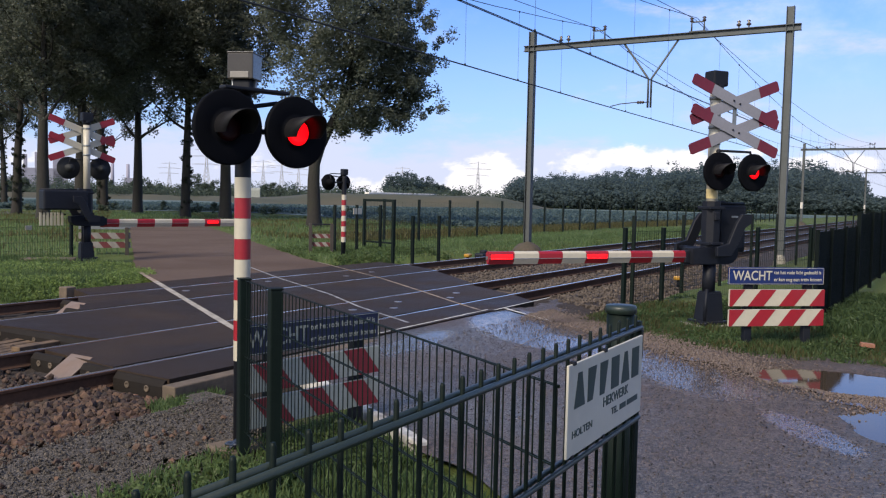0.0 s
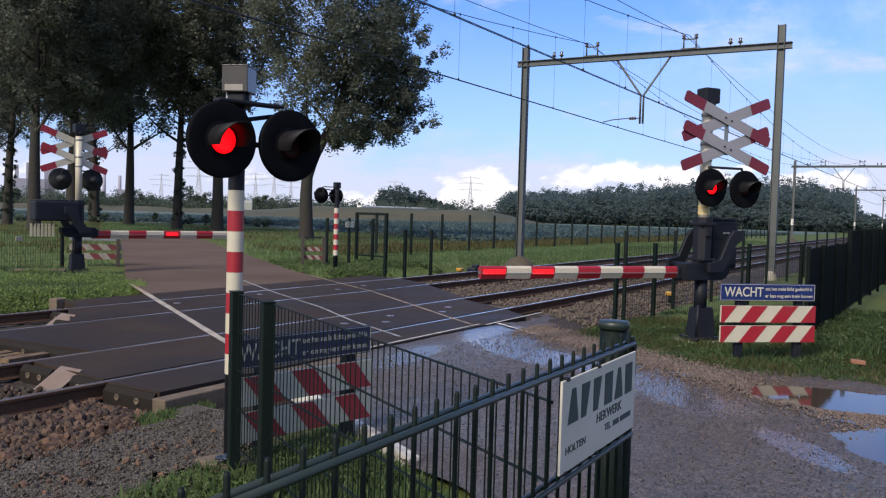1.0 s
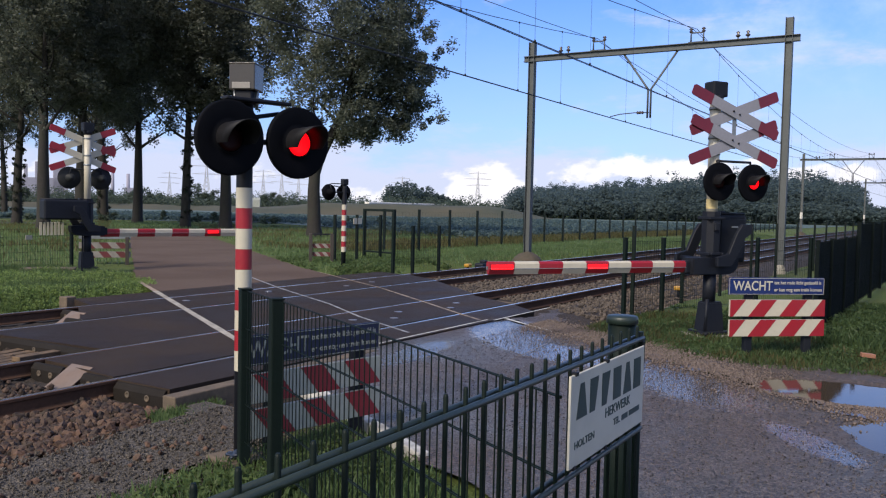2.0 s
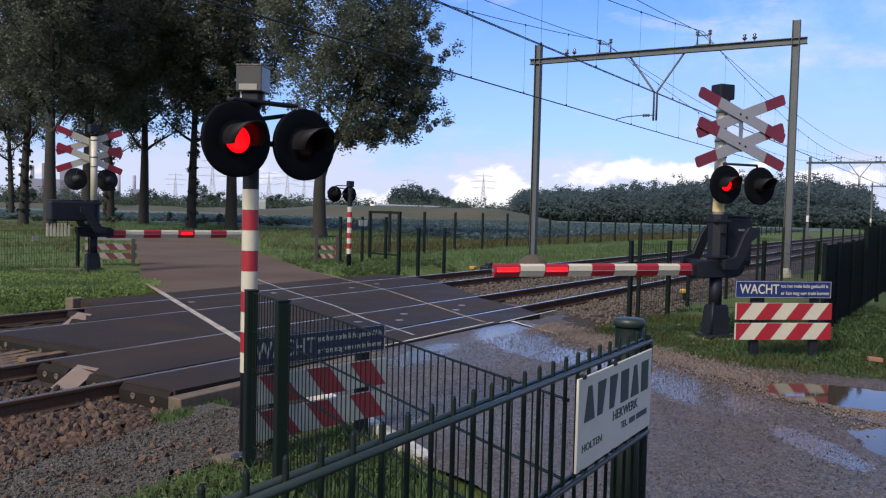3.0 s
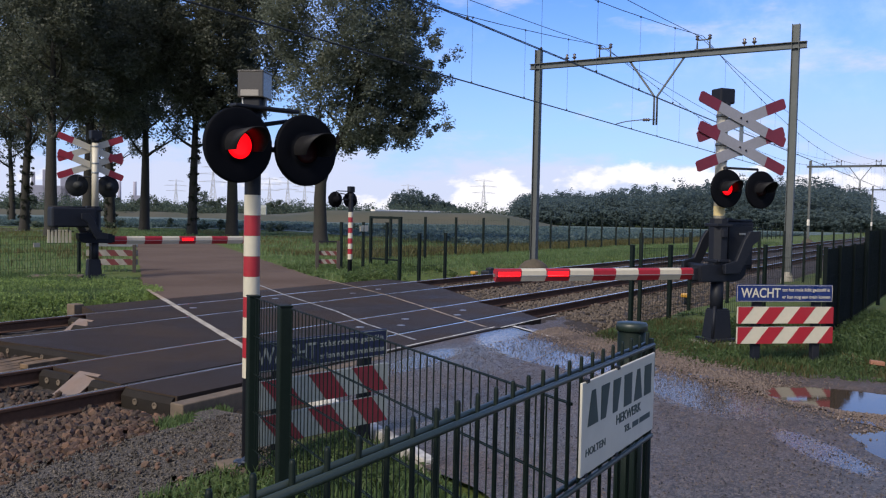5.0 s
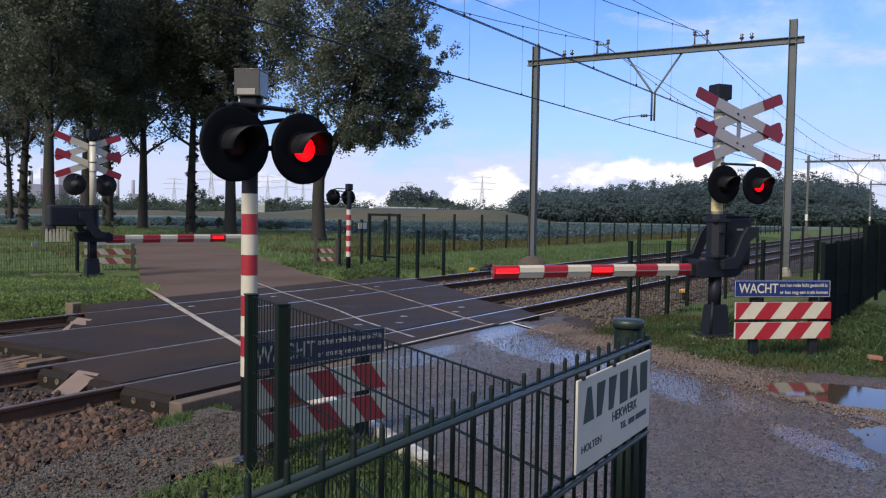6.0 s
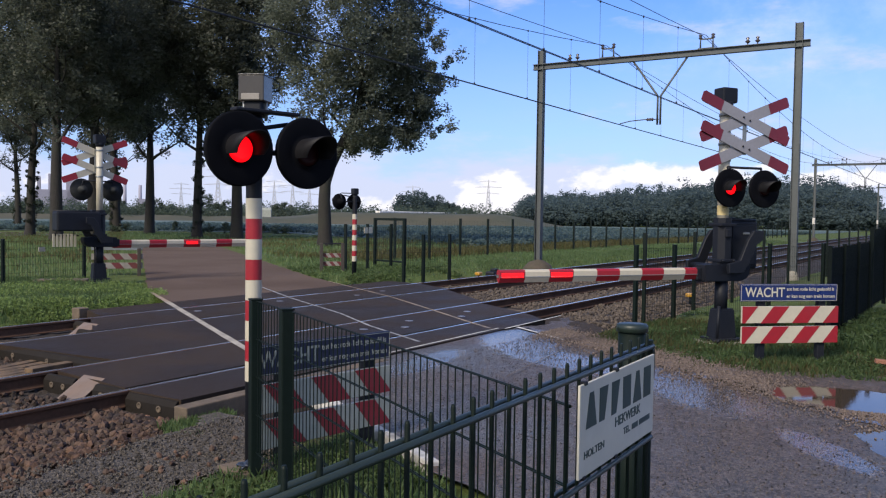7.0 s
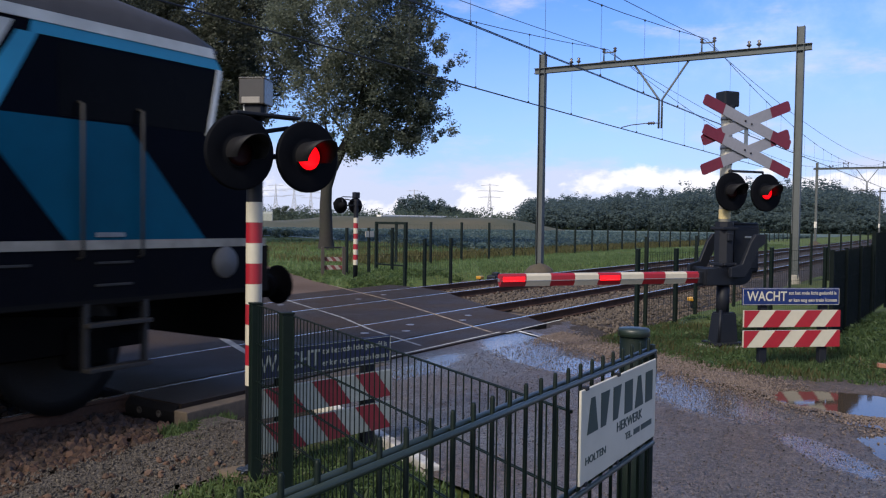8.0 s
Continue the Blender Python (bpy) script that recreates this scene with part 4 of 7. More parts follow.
    bmesh.ops.bevel(bm, geom=list(bm.edges), offset=0.02, segments=2, affect="EDGES")
    add_box(bm, (-0.2, -0.18, -0.02), (0.25, 0.2, 0.03), None, 0.01)
    add_tube(bm, [(-0.13, -0.1, 0.0), (-0.11, -0.1, 0.5)], 0.025, 8)
    part("base_casing", bm, M_black, b, "tapered black base casing")
    bm = bmesh.new()
    for i in range(4):
        add_tube(bm, [(-0.24 + 0.03 * i, -0.2, 0.0), (-0.34 + 0.02 * i, -0.26 - 0.02 * i, 0.04), (-0.3, -0.3, 0.0)], 0.018, 6)
    part("cable", bm, M_black, b, "loops of black cable")
    bm = bmesh.new(); add_box(bm, (-0.3, -0.25, -0.16), (0.75, 0.3, -0.02), None, 0.015)
    part("foundation", bm, M_concrete, b, "concrete foundation slab")
    make_boom(b, boom_len, bands, boom_z, lamps, high=high)
    return b


make_barrier("barrier", pose(12.66, 3.15, 0.0, 0, 0, -35.5), "lowered red and white half barrier with crosses and flashing lights",
             3.3, 9, [(8, ""), (6, "L"), (4, "R")], [(-0.045, "L"), (0.585, "R")], 0.27, (0.19, 0.72), 0.975, sheeting=(M_sheet, M_sheetred))
make_barrier("barrier", pose(13.37, 18.62, 0.0, 0, 0, 163), "lowered half barrier with crosses beyond the tracks, seen from behind",
             4.2, 9, [(8, ""), (4, "L"), (6, "R")], [(-0.38, "L"), (0.38, "R")], 0.06, (0.12, 1.15), 0.93, 1.26, None, 2.29, 0.092, M_headback)
striped = thing("hazard_plate", pose(12.75, 19.15, 1.02, 0, 0, -17), "small plate of white bars hung under the barrier drive", "sign")
for i in range(7):
    bm = bmesh.new(); add_box(bm, (-0.28 + 0.085 * i, -0.01, -0.16), (-0.225 + 0.085 * i, 0.01, 0.16), None, 0.003)
    part("bar", bm, M_white, striped)
bm = bmesh.new(); add_box(bm, (-0.29, -0.004, 0.1), (0.35, 0.004, 0.13)); part("carrier", bm, M_black, striped, "thin black carrier strip")
hang = bmesh.new()
for i in (-0.2, 0.2):
    add_tube(hang, [(12.75 + i, 19.15 - i * 0.3, 1.15), (12.75 + i, 19.1 - i * 0.3, 1.3)], 0.012, 6)
solid("hanger", hang, M_black, "two short steel hangers under the drive box", "bracket")


def make_flasher(m, label, heads, top, bands, z0, r_pole, r_head, z_head, z1=1.85):
    """A pole with red and white bands and two flashing heads for those on foot."""
    f = thing("flashing_light", m, label, "warning light", "flashing lights for walkers")
    bm = bmesh.new(); add_tube(bm, [(0, 0, -0.15), (0, 0, top)], r_pole, 18)
    pole = part("pole", bm, M_black, f, "dark steel pole")
    h = (z1 - z0) / bands
    for k in range(bands):
        bm = bmesh.new(); add_tube(bm, [(0, 0, z0 + k * h), (0, 0, z0 + (k + 1) * h - 0.001)], r_pole + 0.003, 18, False)
        part("band", bm, M_white if k % 2 == 0 else M_red, pole, "white band" if k % 2 == 0 else "red band")
    bm = bmesh.new(); add_tube(bm, [(0, 0, z1), (0, 0, top - 0.1)], r_pole + 0.002, 18, False)
    part("sleeve", bm, M_black, pole, "black upper sleeve of the pole")
    x0, x1 = heads[0][0], heads[1][0]
    bm = bmesh.new()
    add_box(bm, (x0 - 0.02, -0.14, z_head + r_head + 0.005), (x1 - 0.05, -0.05, z_head + r_head + 0.03), None, 0.008)
    add_tube(bm, [(0, 0, z_head + r_head - 0.1), (x1 - 0.1, -0.05, z_head + r_head - 0.05)], 0.016, 8)
    for x, _ in heads:
        add_tube(bm, [(x, 0.02, z_head - 0.02), (x, -0.09, z_head + r_head + 0.01)], 0.016, 8)
        add_tube(bm, [(0, 0, z_head), (x, 0.02, z_head)], 0.02, 8)
    part("lamp_bracket", bm, M_black, f, "black steel bracket between the lamps")
    for x, phase in heads:
        make_head(f, x, -0.13, z_head, r_head, phase)
    return f


near = make_flasher(pose(4.38, 4.33, -0.1, 0, 0, -15), "striped pole with red flashing lights and a grey bell box",
                    [(-0.20, "L"), (0.345, "R")], 2.62, 9, 0.655, 0.055, 0.256, 2.285, 1.955)
bm = bmesh.new()
turn_ = pose(0, 0, 0, 0, 0, -50)      # the box faces the path, not the road
add_box(bm, (-0.085, -0.095, 2.63), (0.1, 0.095, 2.812), turn_, 0.008)
add_box(bm, (-0.088, -0.098, 2.806), (0.103, 0.098, 2.818), turn_, 0.004)
M_box = mat("dull_grey_box_paint", (0.040, 0.035, 0.030), (0.031, 0.027, 0.023), 9, 0.22, 0.0, 0.08, dirt=(0.07, 0.06, 0.05), dirt_amount=0.4)
bell = part("bell_box", bm, M_box, near, "grey steel bell box")
bm = bmesh.new(); add_box(bm, (-0.062, -0.1, 2.638), (0.07, -0.094, 2.682), turn_, 0.003)
part("label_plate", bm, M_mutedwhite, bell, "pale label plate")
bm = bmesh.new(); add_box(bm, (-0.055, -0.07, 2.54), (0.07, 0.07, 2.632), turn_, 0.01)
part("neck", bm, M_black, bell, "black neck under the box")
for x in (-0.075, 0.085):
    bm = bmesh.new()
    add_tube(bm, [(x, 0, 2.5), (x, 0, 2.64)], 0.012, 8)
    vs = [v for v in bm.verts]
    bmesh.ops.transform(bm, matrix=turn_, verts=vs)
    part("stub", bm, M_galv, bell, "steel stub under the box")
bm = bmesh.new(); add_box(bm, (-0.2, -0.18, -0.1), (0.16, 0.16, 0.05), None, 0.02)
part("foot", bm, M_beam, near, "concrete foot")
make_flasher(pose(19.4, 15.28, -0.04, 0, 0, 163), "striped pole with a pair of unlit-looking lights beyond the tracks",
             [(-0.08, "L"), (0.44, "R")], 2.4, 9, 0.45, 0.066, 0.23, 2.17, 1.82)
bm = bmesh.new(); add_box(bm, (-0.09, -0.08, 2.38), (0.09, 0.08, 2.56), None, 0.02)
solid("bell_box", bm, M_black, "black bell box on the far striped pole", "bell", m=pose(19.4, 15.28, -0.04, 0, 0, 163))


def letters(text, size, m, parent, material, name="lettering", width=None):
    """Raised letters in the built-in font, as one mesh."""
    cu = bpy.data.curves.new(name, "FONT")
    cu.body, cu.size, cu.extrude, cu.offset = text, size, 0.001, size * 0.012
    cu.align_x, cu.align_y = "LEFT", "CENTER"
    tmp = bpy.data.objects.new(name, cu)
    scene.collection.objects.link(tmp)
    me = bpy.data.meshes.new_from_object(tmp.evaluated_get(bpy.context.evaluated_depsgraph_get()))
    bpy.data.objects.remove(tmp)
    xs = [v.co.x for v in me.vertices]
    if width:
        s = width / max(xs)
        for v in me.vertices:
            v.co.x *= s
    me.materials.clear(); me.materials.append(material)
    ob = new(name, me)
    ob.parent = parent
    ob.matrix_basis = m
    return ob


def make_board(m, label, w=1.3, blue=True, lean=1, legs=(0.22, 0.85), front=True, leg_mat=None, drop=0.3, pale=None, red=None, enamel=None, rail_z=0.72, behind=False, h=0.212):
    """A fence board: two planks of red and white stripes on two posts, a blue notice above them."""
    b = thing("warning_board", m, label, "sign board", "striped boards at the crossing")
    pale, red, enamel = pale or M_white, red or M_red, enamel or M_blue
    for x in legs:
        bm = bmesh.new(); add_box(bm, (x * w - 0.05, -0.11 if behind else 0.02, -drop), (x * w + 0.05, -0.022 if behind else 0.1, max(0.78, rail_z + 0.04)), None, 0.008)
        part("leg", bm, leg_mat or M_black, b, "dark recycled-plastic post")
    for z0 in (0.2, 0.455):
        bm = bmesh.new(); add_box(bm, (0, -0.02, z0), (w, 0.02, z0 + h), None, 0.004)
        plank = part("plank", bm, pale, b, "white plank with red slanting stripes")
        step = w * 0.325
        for k in range(-1, 4):
            x0 = k * step + (0.19 if lean > 0 else 0.05) * w
            a, c = (x0, x0 + step * 0.5), (x0 + h * 0.82, x0 + h * 0.82 + step * 0.5)
            lo, hi = (a, c) if lean > 0 else (c, a)
            pts = _clip([(lo[0], z0), (lo[1], z0), (hi[1], z0 + h), (hi[0], z0 + h)], 0.0, w)
            if len(pts) < 3:
                continue
            bm = bmesh.new(); add_prism(bm, pts, 0.018, 0.0235, pose(0, 0, 0, 90, 0, 0))
            part("stripe", bm, red, plank, "red stripe")
    if blue:
        bm = bmesh.new(); add_box(bm, (-0.03, -0.022, 0.73), (w - 0.02, 0.0, 0.95), None, 0.008)
        plate = part("notice", bm, enamel, b, "blue enamel notice with white lettering")
        bm = bmesh.new()
        for lo, hi in (((-0.024, 0.738), (w - 0.026, 0.742)), ((-0.024, 0.938), (w - 0.026, 0.942)), ((-0.024, 0.738), (-0.02, 0.942)), ((w - 0.03, 0.738), (w - 0.026, 0.942))):
            add_box(bm, (lo[0], -0.0245, lo[1]), (hi[0], -0.0215, hi[1]))
        part("rim", bm, pale, plate, "thin white rim")
        s = w / 1.3
        letters("WACHT", 0.17, pose(0.03 * s, -0.0225, 0.84, 90, 0, 0), plate, pale, "lettering", 0.53 * s)
        letters("tot het rode licht gedoofd is", 0.062, pose(0.585 * s, -0.0225, 0.885, 90, 0, 0), plate, pale, "lettering", 0.65 * s)
        letters("er kan nog een trein komen", 0.062, pose(0.585 * s, -0.0225, 0.795, 90, 0, 0), plate, pale, "lettering", 0.66 * s)
    else:
        bm = bmesh.new(); add_box(bm, (0.0, -0.02, rail_z), (w, 0.02, 0.93 if front else rail_z + 0.04), None, 0.005)
        part("back_plate", bm, M_galv if front else M_black, b, "grey back of a notice" if front else "dark top rail")
    return b


def _clip(pts, x0, x1):
    """Cuts a convex outline at two upright lines."""
    for lim, keep in ((x0, 1), (x1, -1)):
        out = []
        for (ax, ay), (bx_, by) in zip(pts, pts[1:] + pts[:1]):
            ina, inb = (ax - lim) * keep >= 0, (bx_ - lim) * keep >= 0
            if ina:
                out.append((ax, ay))
            if ina != inb:
                t = (lim - ax) / (bx_ - ax)
                out.append((lim, ay + t * (by - ay)))
        pts = out
        if len(pts) < 3:
            return []
    return pts


make_board(pose(11.0, 2.47, 0.0, 0, 0, -47.5), "blue notice above red and white striped planks in grass", 1.33, True, 1)
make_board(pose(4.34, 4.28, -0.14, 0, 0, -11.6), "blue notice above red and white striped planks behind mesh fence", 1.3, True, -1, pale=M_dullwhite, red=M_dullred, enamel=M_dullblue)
make_board(pose(14.7, 20.85, -0.05, 0, 0, -38), "striped planks with the grey back of a notice beyond the tracks", 1.35, False, -1, (0.1, 0.93), leg_mat=M_oldpost, pale=M_mutedwhite, red=M_mutedred, behind=True, h=0.17)
make_board(pose(19.95, 17.05, -0.02, 0, 0, -45), "muted striped planks on dark posts beside the far footpath", 0.72, False, -1, (0.06, 0.96), False, M_oldpost, 0.3, M_mutedwhite, M_mutedred, None, 0.86, True, 0.13)

# ---- fences ----
M_greengrey = mat("worn_green_tube", (0.010, 0.018, 0.015), (0.015, 0.025, 0.021), 26, 0.42, 0, 0.1, dirt=(0.02, 0.03, 0.028), dirt_amount=0.4)


M_screen = mat("dark_woven_screen", (0.007, 0.0105, 0.0108), (0.0045, 0.0072, 0.0075), 30, 0.85, 0, 0.4, fine=90, dirt=(0.008, 0.011, 0.0098), dirt_scale=2.0, dirt_amount=0.4, spec=0.06)


def wires(bm, a, b, z0, z1, gap, rise_gap, r):
    """A welded mesh: upright wires, and pairs of level ones, from a to b."""
    a, b = Vector((*a, 0)), Vector((*b, 0))
    n = max(1, round((b - a).length / gap))
    side = Vector((-(b - a).y, (b - a).x, 0)).normalized() * r * 1.8
    for k in range(n + 1):
        q = a + (b - a) * k / n
        add_tube(bm, [q + Vector((0, 0, z0)), q + Vector((0, 0, z1))], r, 4, False)
    m = max(1, round((z1 - z0) / rise_gap))
    for j in range(m + 1):
        z = z0 + (z1 - z0 - r) * j / m
        for s in (-1, 1):
            add_tube(bm, [a + side * s + Vector((0, 0, z)), b + side * s + Vector((0, 0, z))], r, 4, False)


def square_post(bm, x, y, z0, z1, half, turn=0.0):
    add_box(bm, (-half, -half, z0), (half, half, z1), pose(x, y, 0, 0, 0, turn), 0.006)
    add_box(bm, (-half - 0.004, -half - 0.004, z1), (half + 0.004, half + 0.004, z1 + 0.012), pose(x, y, 0, 0, 0, turn), 0.003)


def mesh_fence(label, pts, z0, z1, post_extra=0.03, gap=0.06, rise_gap=0.22, r=0.003, spacing=2.5, half=0.03, material=None, infill=False, group="mesh fences"):
    material = material or M_green
    f = thing("mesh_fence", pose(pts[0][0], pts[0][1], 0), label, "fence", group)
    ox, oy = pts[0]
    done = set()
    for a, b in zip(pts, pts[1:]):
        d = math.hypot(b[0] - a[0], b[1] - a[1])
        n = max(1, round(d / spacing))
        cuts = [(a[0] + (b[0] - a[0]) * k / n - ox, a[1] + (b[1] - a[1]) * k / n - oy) for k in range(n + 1)]
        turn = math.degrees(math.atan2(b[1] - a[1], b[0] - a[0]))
        for q in cuts:
            key_ = (round(q[0], 2), round(q[1], 2))
            if key_ not in done:
                done.add(key_)
                bm = bmesh.new(); square_post(bm, q[0], q[1], z0 - 0.25, z1 + post_extra, half, turn)
                part("post", bm, material, f, "square green post")
        for p, q in zip(cuts, cuts[1:]):
            bm = bmesh.new(); wires(bm, p, q, z0, z1, gap, rise_gap, r)
            if infill:
                d_ = Vector((q[0] - p[0], q[1] - p[1]))
                bi = bmesh.new(); add_box(bi, (0.03, 0.014, z0 + 0.01), (d_.length - 0.03, 0.02, z1 - 0.03), pose(p[0], p[1], 0, 0, 0, math.degrees(math.atan2(d_.y, d_.x))))
                part("screen", bi, M_screen, f, "dark green woven privacy screen")
            part("mesh_panel", bm, material, f, "welded green wire mesh panel")
    return f


# the fence beside the road, with its two stout posts
f = mesh_fence("green welded mesh fence along the road's edge", [(4.25, 4.18), (3.93, 3.6)], 0.10, 1.15, 0.0, 0.0625, 0.2625, 0.0032, 5, 0.038)
mesh_fence("long green welded mesh panel along the road's edge", [(3.893, 3.504), (2.505, 1.072)], 0.10, 1.15, -0.012, 0.0625, 0.2625, 0.0032, 5, 0.005)

# the gate of round bars with a maker's plate
G0, GS, GD = Vector((0.968, 0.947, 0.0)), 0.0935, Vector((0.9997, 0.0225, 0.0)).normalized()
gate = thing("bar_gate", Matrix.Translation(G0) @ pose(0, 0, 0, 0, 0, math.degrees(math.atan2(GD.y, GD.x))), "dark green steel gate of round upright bars", "gate")
for k in range(-6, 23):
    bm = bmesh.new(); add_tube(bm, [(k * GS, 0, 0.0), (k * GS, 0, 1.318), (k * GS, 0, 1.325)], [0.006, 0.006, 0.004], 10)
    part("bar", bm, M_green, gate)
x0g, x1g = -6.6 * GS, 22.3 * GS
for z in (1.278, 0.942, 0.25):
    for s in (-1, 1):
        bm = bmesh.new(); add_tube(bm, [(x0g, s * 0.0148, z), (x1g, s * 0.0148, z)], 0.0088, 12)
        part("rail", bm, M_greengrey, gate, "round green rail")
bm = bmesh.new()
add_box(bm, (22.05 * GS, -0.022, 1.16), (22.05 * GS + 0.03, 0.022, 1.27), None, 0.004)
part("hinge", bm, M_green, gate, "green steel hinge block")
bm = bmesh.new(); add_tube(bm, [(22.35 * GS, 0, 0.0), (22.35 * GS, 0, 1.30)], 0.014, 10)
part("end_post", bm, M_green, gate)
# the plate: the maker's name as plain shapes, the telephone number as bars
M_plate = mat("white_enamel_plate", (0.56, 0.53, 0.46), (0.50, 0.475, 0.41), 6, 0.35, 0, 0.03, dirt=(0.3, 0.3, 0.27), dirt_amount=0.3, dirt_scale=4)
M_ink = mat("dark_green_print", (0.018, 0.045, 0.045), (0.014, 0.035, 0.036), 30, 0.4, 0, 0.0)
bm = bmesh.new(); add_box(bm, (14.0 * GS, -0.042, 0.985), (21.55 * GS, -0.034, 1.262), None, 0.002)
plate = part("maker_plate", bm, M_plate, gate, "white maker's plate with dark green print")
sx, top_ = 14.0 * GS, 1.262


def glyph(strokes, x, w, z, h):
    bm = bmesh.new()
    for outline in strokes:
        add_prism(bm, [(x + a * w, z + c * h) for a, c in outline], 0.0425, 0.0435, pose(0, 0, 0, 90, 0, 0))
    part("emblem", bm, M_ink, plate, "dark green block shape of the maker's emblem")


wedge_ = [[(0.02, 0.0), (0.9, 0.0), (0.62, 1.0), (0.3, 1.0)]]
block_ = [[(0.06, 0.0), (0.5, 0.0), (0.8, 1.0), (0.06, 1.0)]]
twin_ = [[(0.06, 0.0), (0.84, 0.0), (0.84, 1.0), (0.06, 1.0)]]
for i, shape in enumerate((wedge_, block_, block_, twin_, wedge_, twin_)):
    glyph(shape, sx + 0.045 + i * 0.107, 0.1, top_ - 0.137, 0.105)
letters("HEKWERK", 0.044, pose(sx + 0.30, -0.0425, top_ - 0.168, 90, 0, 0), plate, M_ink, "lettering", 0.255)
letters("TEL.", 0.032, pose(sx + 0.385, -0.0425, top_ - 0.214, 90, 0, 0), plate, M_ink, "lettering", 0.065)
bm = bmesh.new()
add_box(bm, (sx + 0.468, -0.0435, top_ - 0.224), (sx + 0.53, -0.0425, top_ - 0.205)); add_box(bm, (sx + 0.545, -0.0435, top_ - 0.224), (sx + 0.66, -0.0425, top_ - 0.205))
part("print_bar", bm, M_ink, plate, "dark printed bars")
letters("HOLTEN", 0.032, pose(sx + 0.035, -0.0425, top_ - 0.214, 90, 0, 0), plate, M_ink, "lettering", 0.17)
for x in (sx + 0.03, sx + 0.3):
    for zc in (top_ - 0.004, 0.978):
        bm = bmesh.new(); add_box(bm, (x, -0.046, zc), (x + 0.02, -0.03, zc + 0.011))
        part("clip", bm, M_black, plate, "black clip")
bm = bmesh.new()
add_tube(bm, [(0, 0, -0.2), (0, 0, 1.25)], 0.062, 24)
gp = thing("gate_post", pose(3.70, 1.29, 0, 0, 0, 2), "round green steel gate post with a grey cap", "post")
part("shaft", bm, M_green, gp)
bm = bmesh.new(); add_lathe(bm, [(0.0, 1.274), (0.066, 1.272), (0.071, 1.264), (0.071, 1.238), (0.063, 1.236)][::-1], None, 24)
part("cap", bm, M_greengrey, gp, "grey-green metal cap")

# fences round the crossing
mesh_fence("green mesh fence beside the track behind the barrier", [(14.1, 4.95), (15.0, 4.56), (17.5, 3.44), (19.1, 2.7)], 0.02, 1.24, 0.05, 0.06, 0.22, 0.003, 2.5, 0.033)
mesh_fence("tall green mesh fence running along the track", [(14.25, 4.85), (30.0, 4.15), (75.0, 3.6)], 0.05, 1.42, 0.08, 0.2, 0.22, 0.002, 2.5, 0.03)
mesh_fence("dark green mesh fence beside the verge", [(13.6, 1.82), (15.0, 1.8), (18.6, 1.78)], 0.03, 1.38, 0.0, 0.1, 0.45, 0.003, 1.8, 0.03, M_screen, True)
mesh_fence("taller dark green mesh fence beside the verge", [(18.9, 1.78), (21.4, 1.75), (40.0, 1.6)], 0.03, 1.64, 0.0, 0.1, 0.45, 0.003, 2.4, 0.04, M_screen, True)
mesh_fence("long green mesh fence before the cabbage field", [(27.31, 19.5), (112.3, 19.5)], 0.05, 1.55, 0.1, 0.25, 0.3, 0.0022, 2.5, 0.045)
mesh_fence("green mesh fence beyond the tracks beside the path", [(19.72, 13.75), (20.5, 13.6), (21.85, 13.55)], 0.02, 1.15, 0.05, 0.09, 0.25, 0.003, 1.6, 0.04)
mesh_fence("green mesh fence between the path and the far gate", [(21.0, 16.9), (22.4, 17.1), (23.6, 17.0)], 0.02, 1.35, 0.1, 0.1, 0.25, 0.003, 1.3, 0.04)
mesh_fence("green mesh fence beyond the tracks beside the barrier", [(14.0, 20.16), (11.5, 19.7), (9.0, 19.2), (2.0, 18.0)], 0.02, 1.0, 0.05, 0.08, 0.2, 0.0035, 2.5, 0.035)
wg = thing("wicket_gate", pose(24.6, 18.4, 0, 0, 0, -102), "green steel wicket gate in the far mesh fence", "gate")
for name_, lo, hi in (("post", (-0.09, -0.05, -0.2), (0.0, 0.05, 1.66)), ("post", (1.45, -0.05, -0.2), (1.56, 0.05, 1.66)), ("lintel", (0.0, -0.04, 1.58), (1.45, 0.04, 1.66)), ("sill", (0.0, -0.03, 0.1), (1.45, 0.03, 0.16))):
    bm = bmesh.new(); add_box(bm, lo, hi, None, 0.006)
    part(name_, bm, M_green, wg)
bm = bmesh.new(); wires(bm, (0.02, 0), (1.43, 0), 0.16, 1.58, 0.08, 0.25, 0.003)
part("mesh_panel", bm, M_greengrey, wg, "welded wire mesh")
bm = bmesh.new(); add_box(bm, (-0.2, -0.01, -0.1), (0.2, 0.01, 0.1), None, 0.004)
solid("notice_plate", bm, M_white, "small pale notice on the far mesh fence", "sign", m=pose(22.4, 17.07, 1.25, 0, 0, -5))

bm = bmesh.new(); add_box(bm, (-0.1, -0.008, -0.055), (0.1, 0.008, 0.055), None, 0.004)
solid("notice_plate", bm, M_white, "small pale notice on the mesh fence beside the barrier", "sign", m=pose(12.6, 19.86, 0.78, 0, 0, 10))

# ---- overhead line ----
M_mast = mat("weathered_galvanised_mast", (0.085, 0.095, 0.10), (0.065, 0.073, 0.078), 9, 0.6, 0.3, 0.15, dirt=(0.07, 0.08, 0.08), dirt_amount=0.5)
M_mound = mat("mossy_brown_concrete", (0.075, 0.056, 0.040), (0.045, 0.036, 0.027), 10, 0.9, 0, 0.5, dirt=(0.04, 0.042, 0.024), dirt_amount=0.6, dirt_scale=3)
M_porcelain = mat("brown_insulator", (0.06, 0.045, 0.04), (0.04, 0.03, 0.03), 10, 0.25, 0, 0.0)


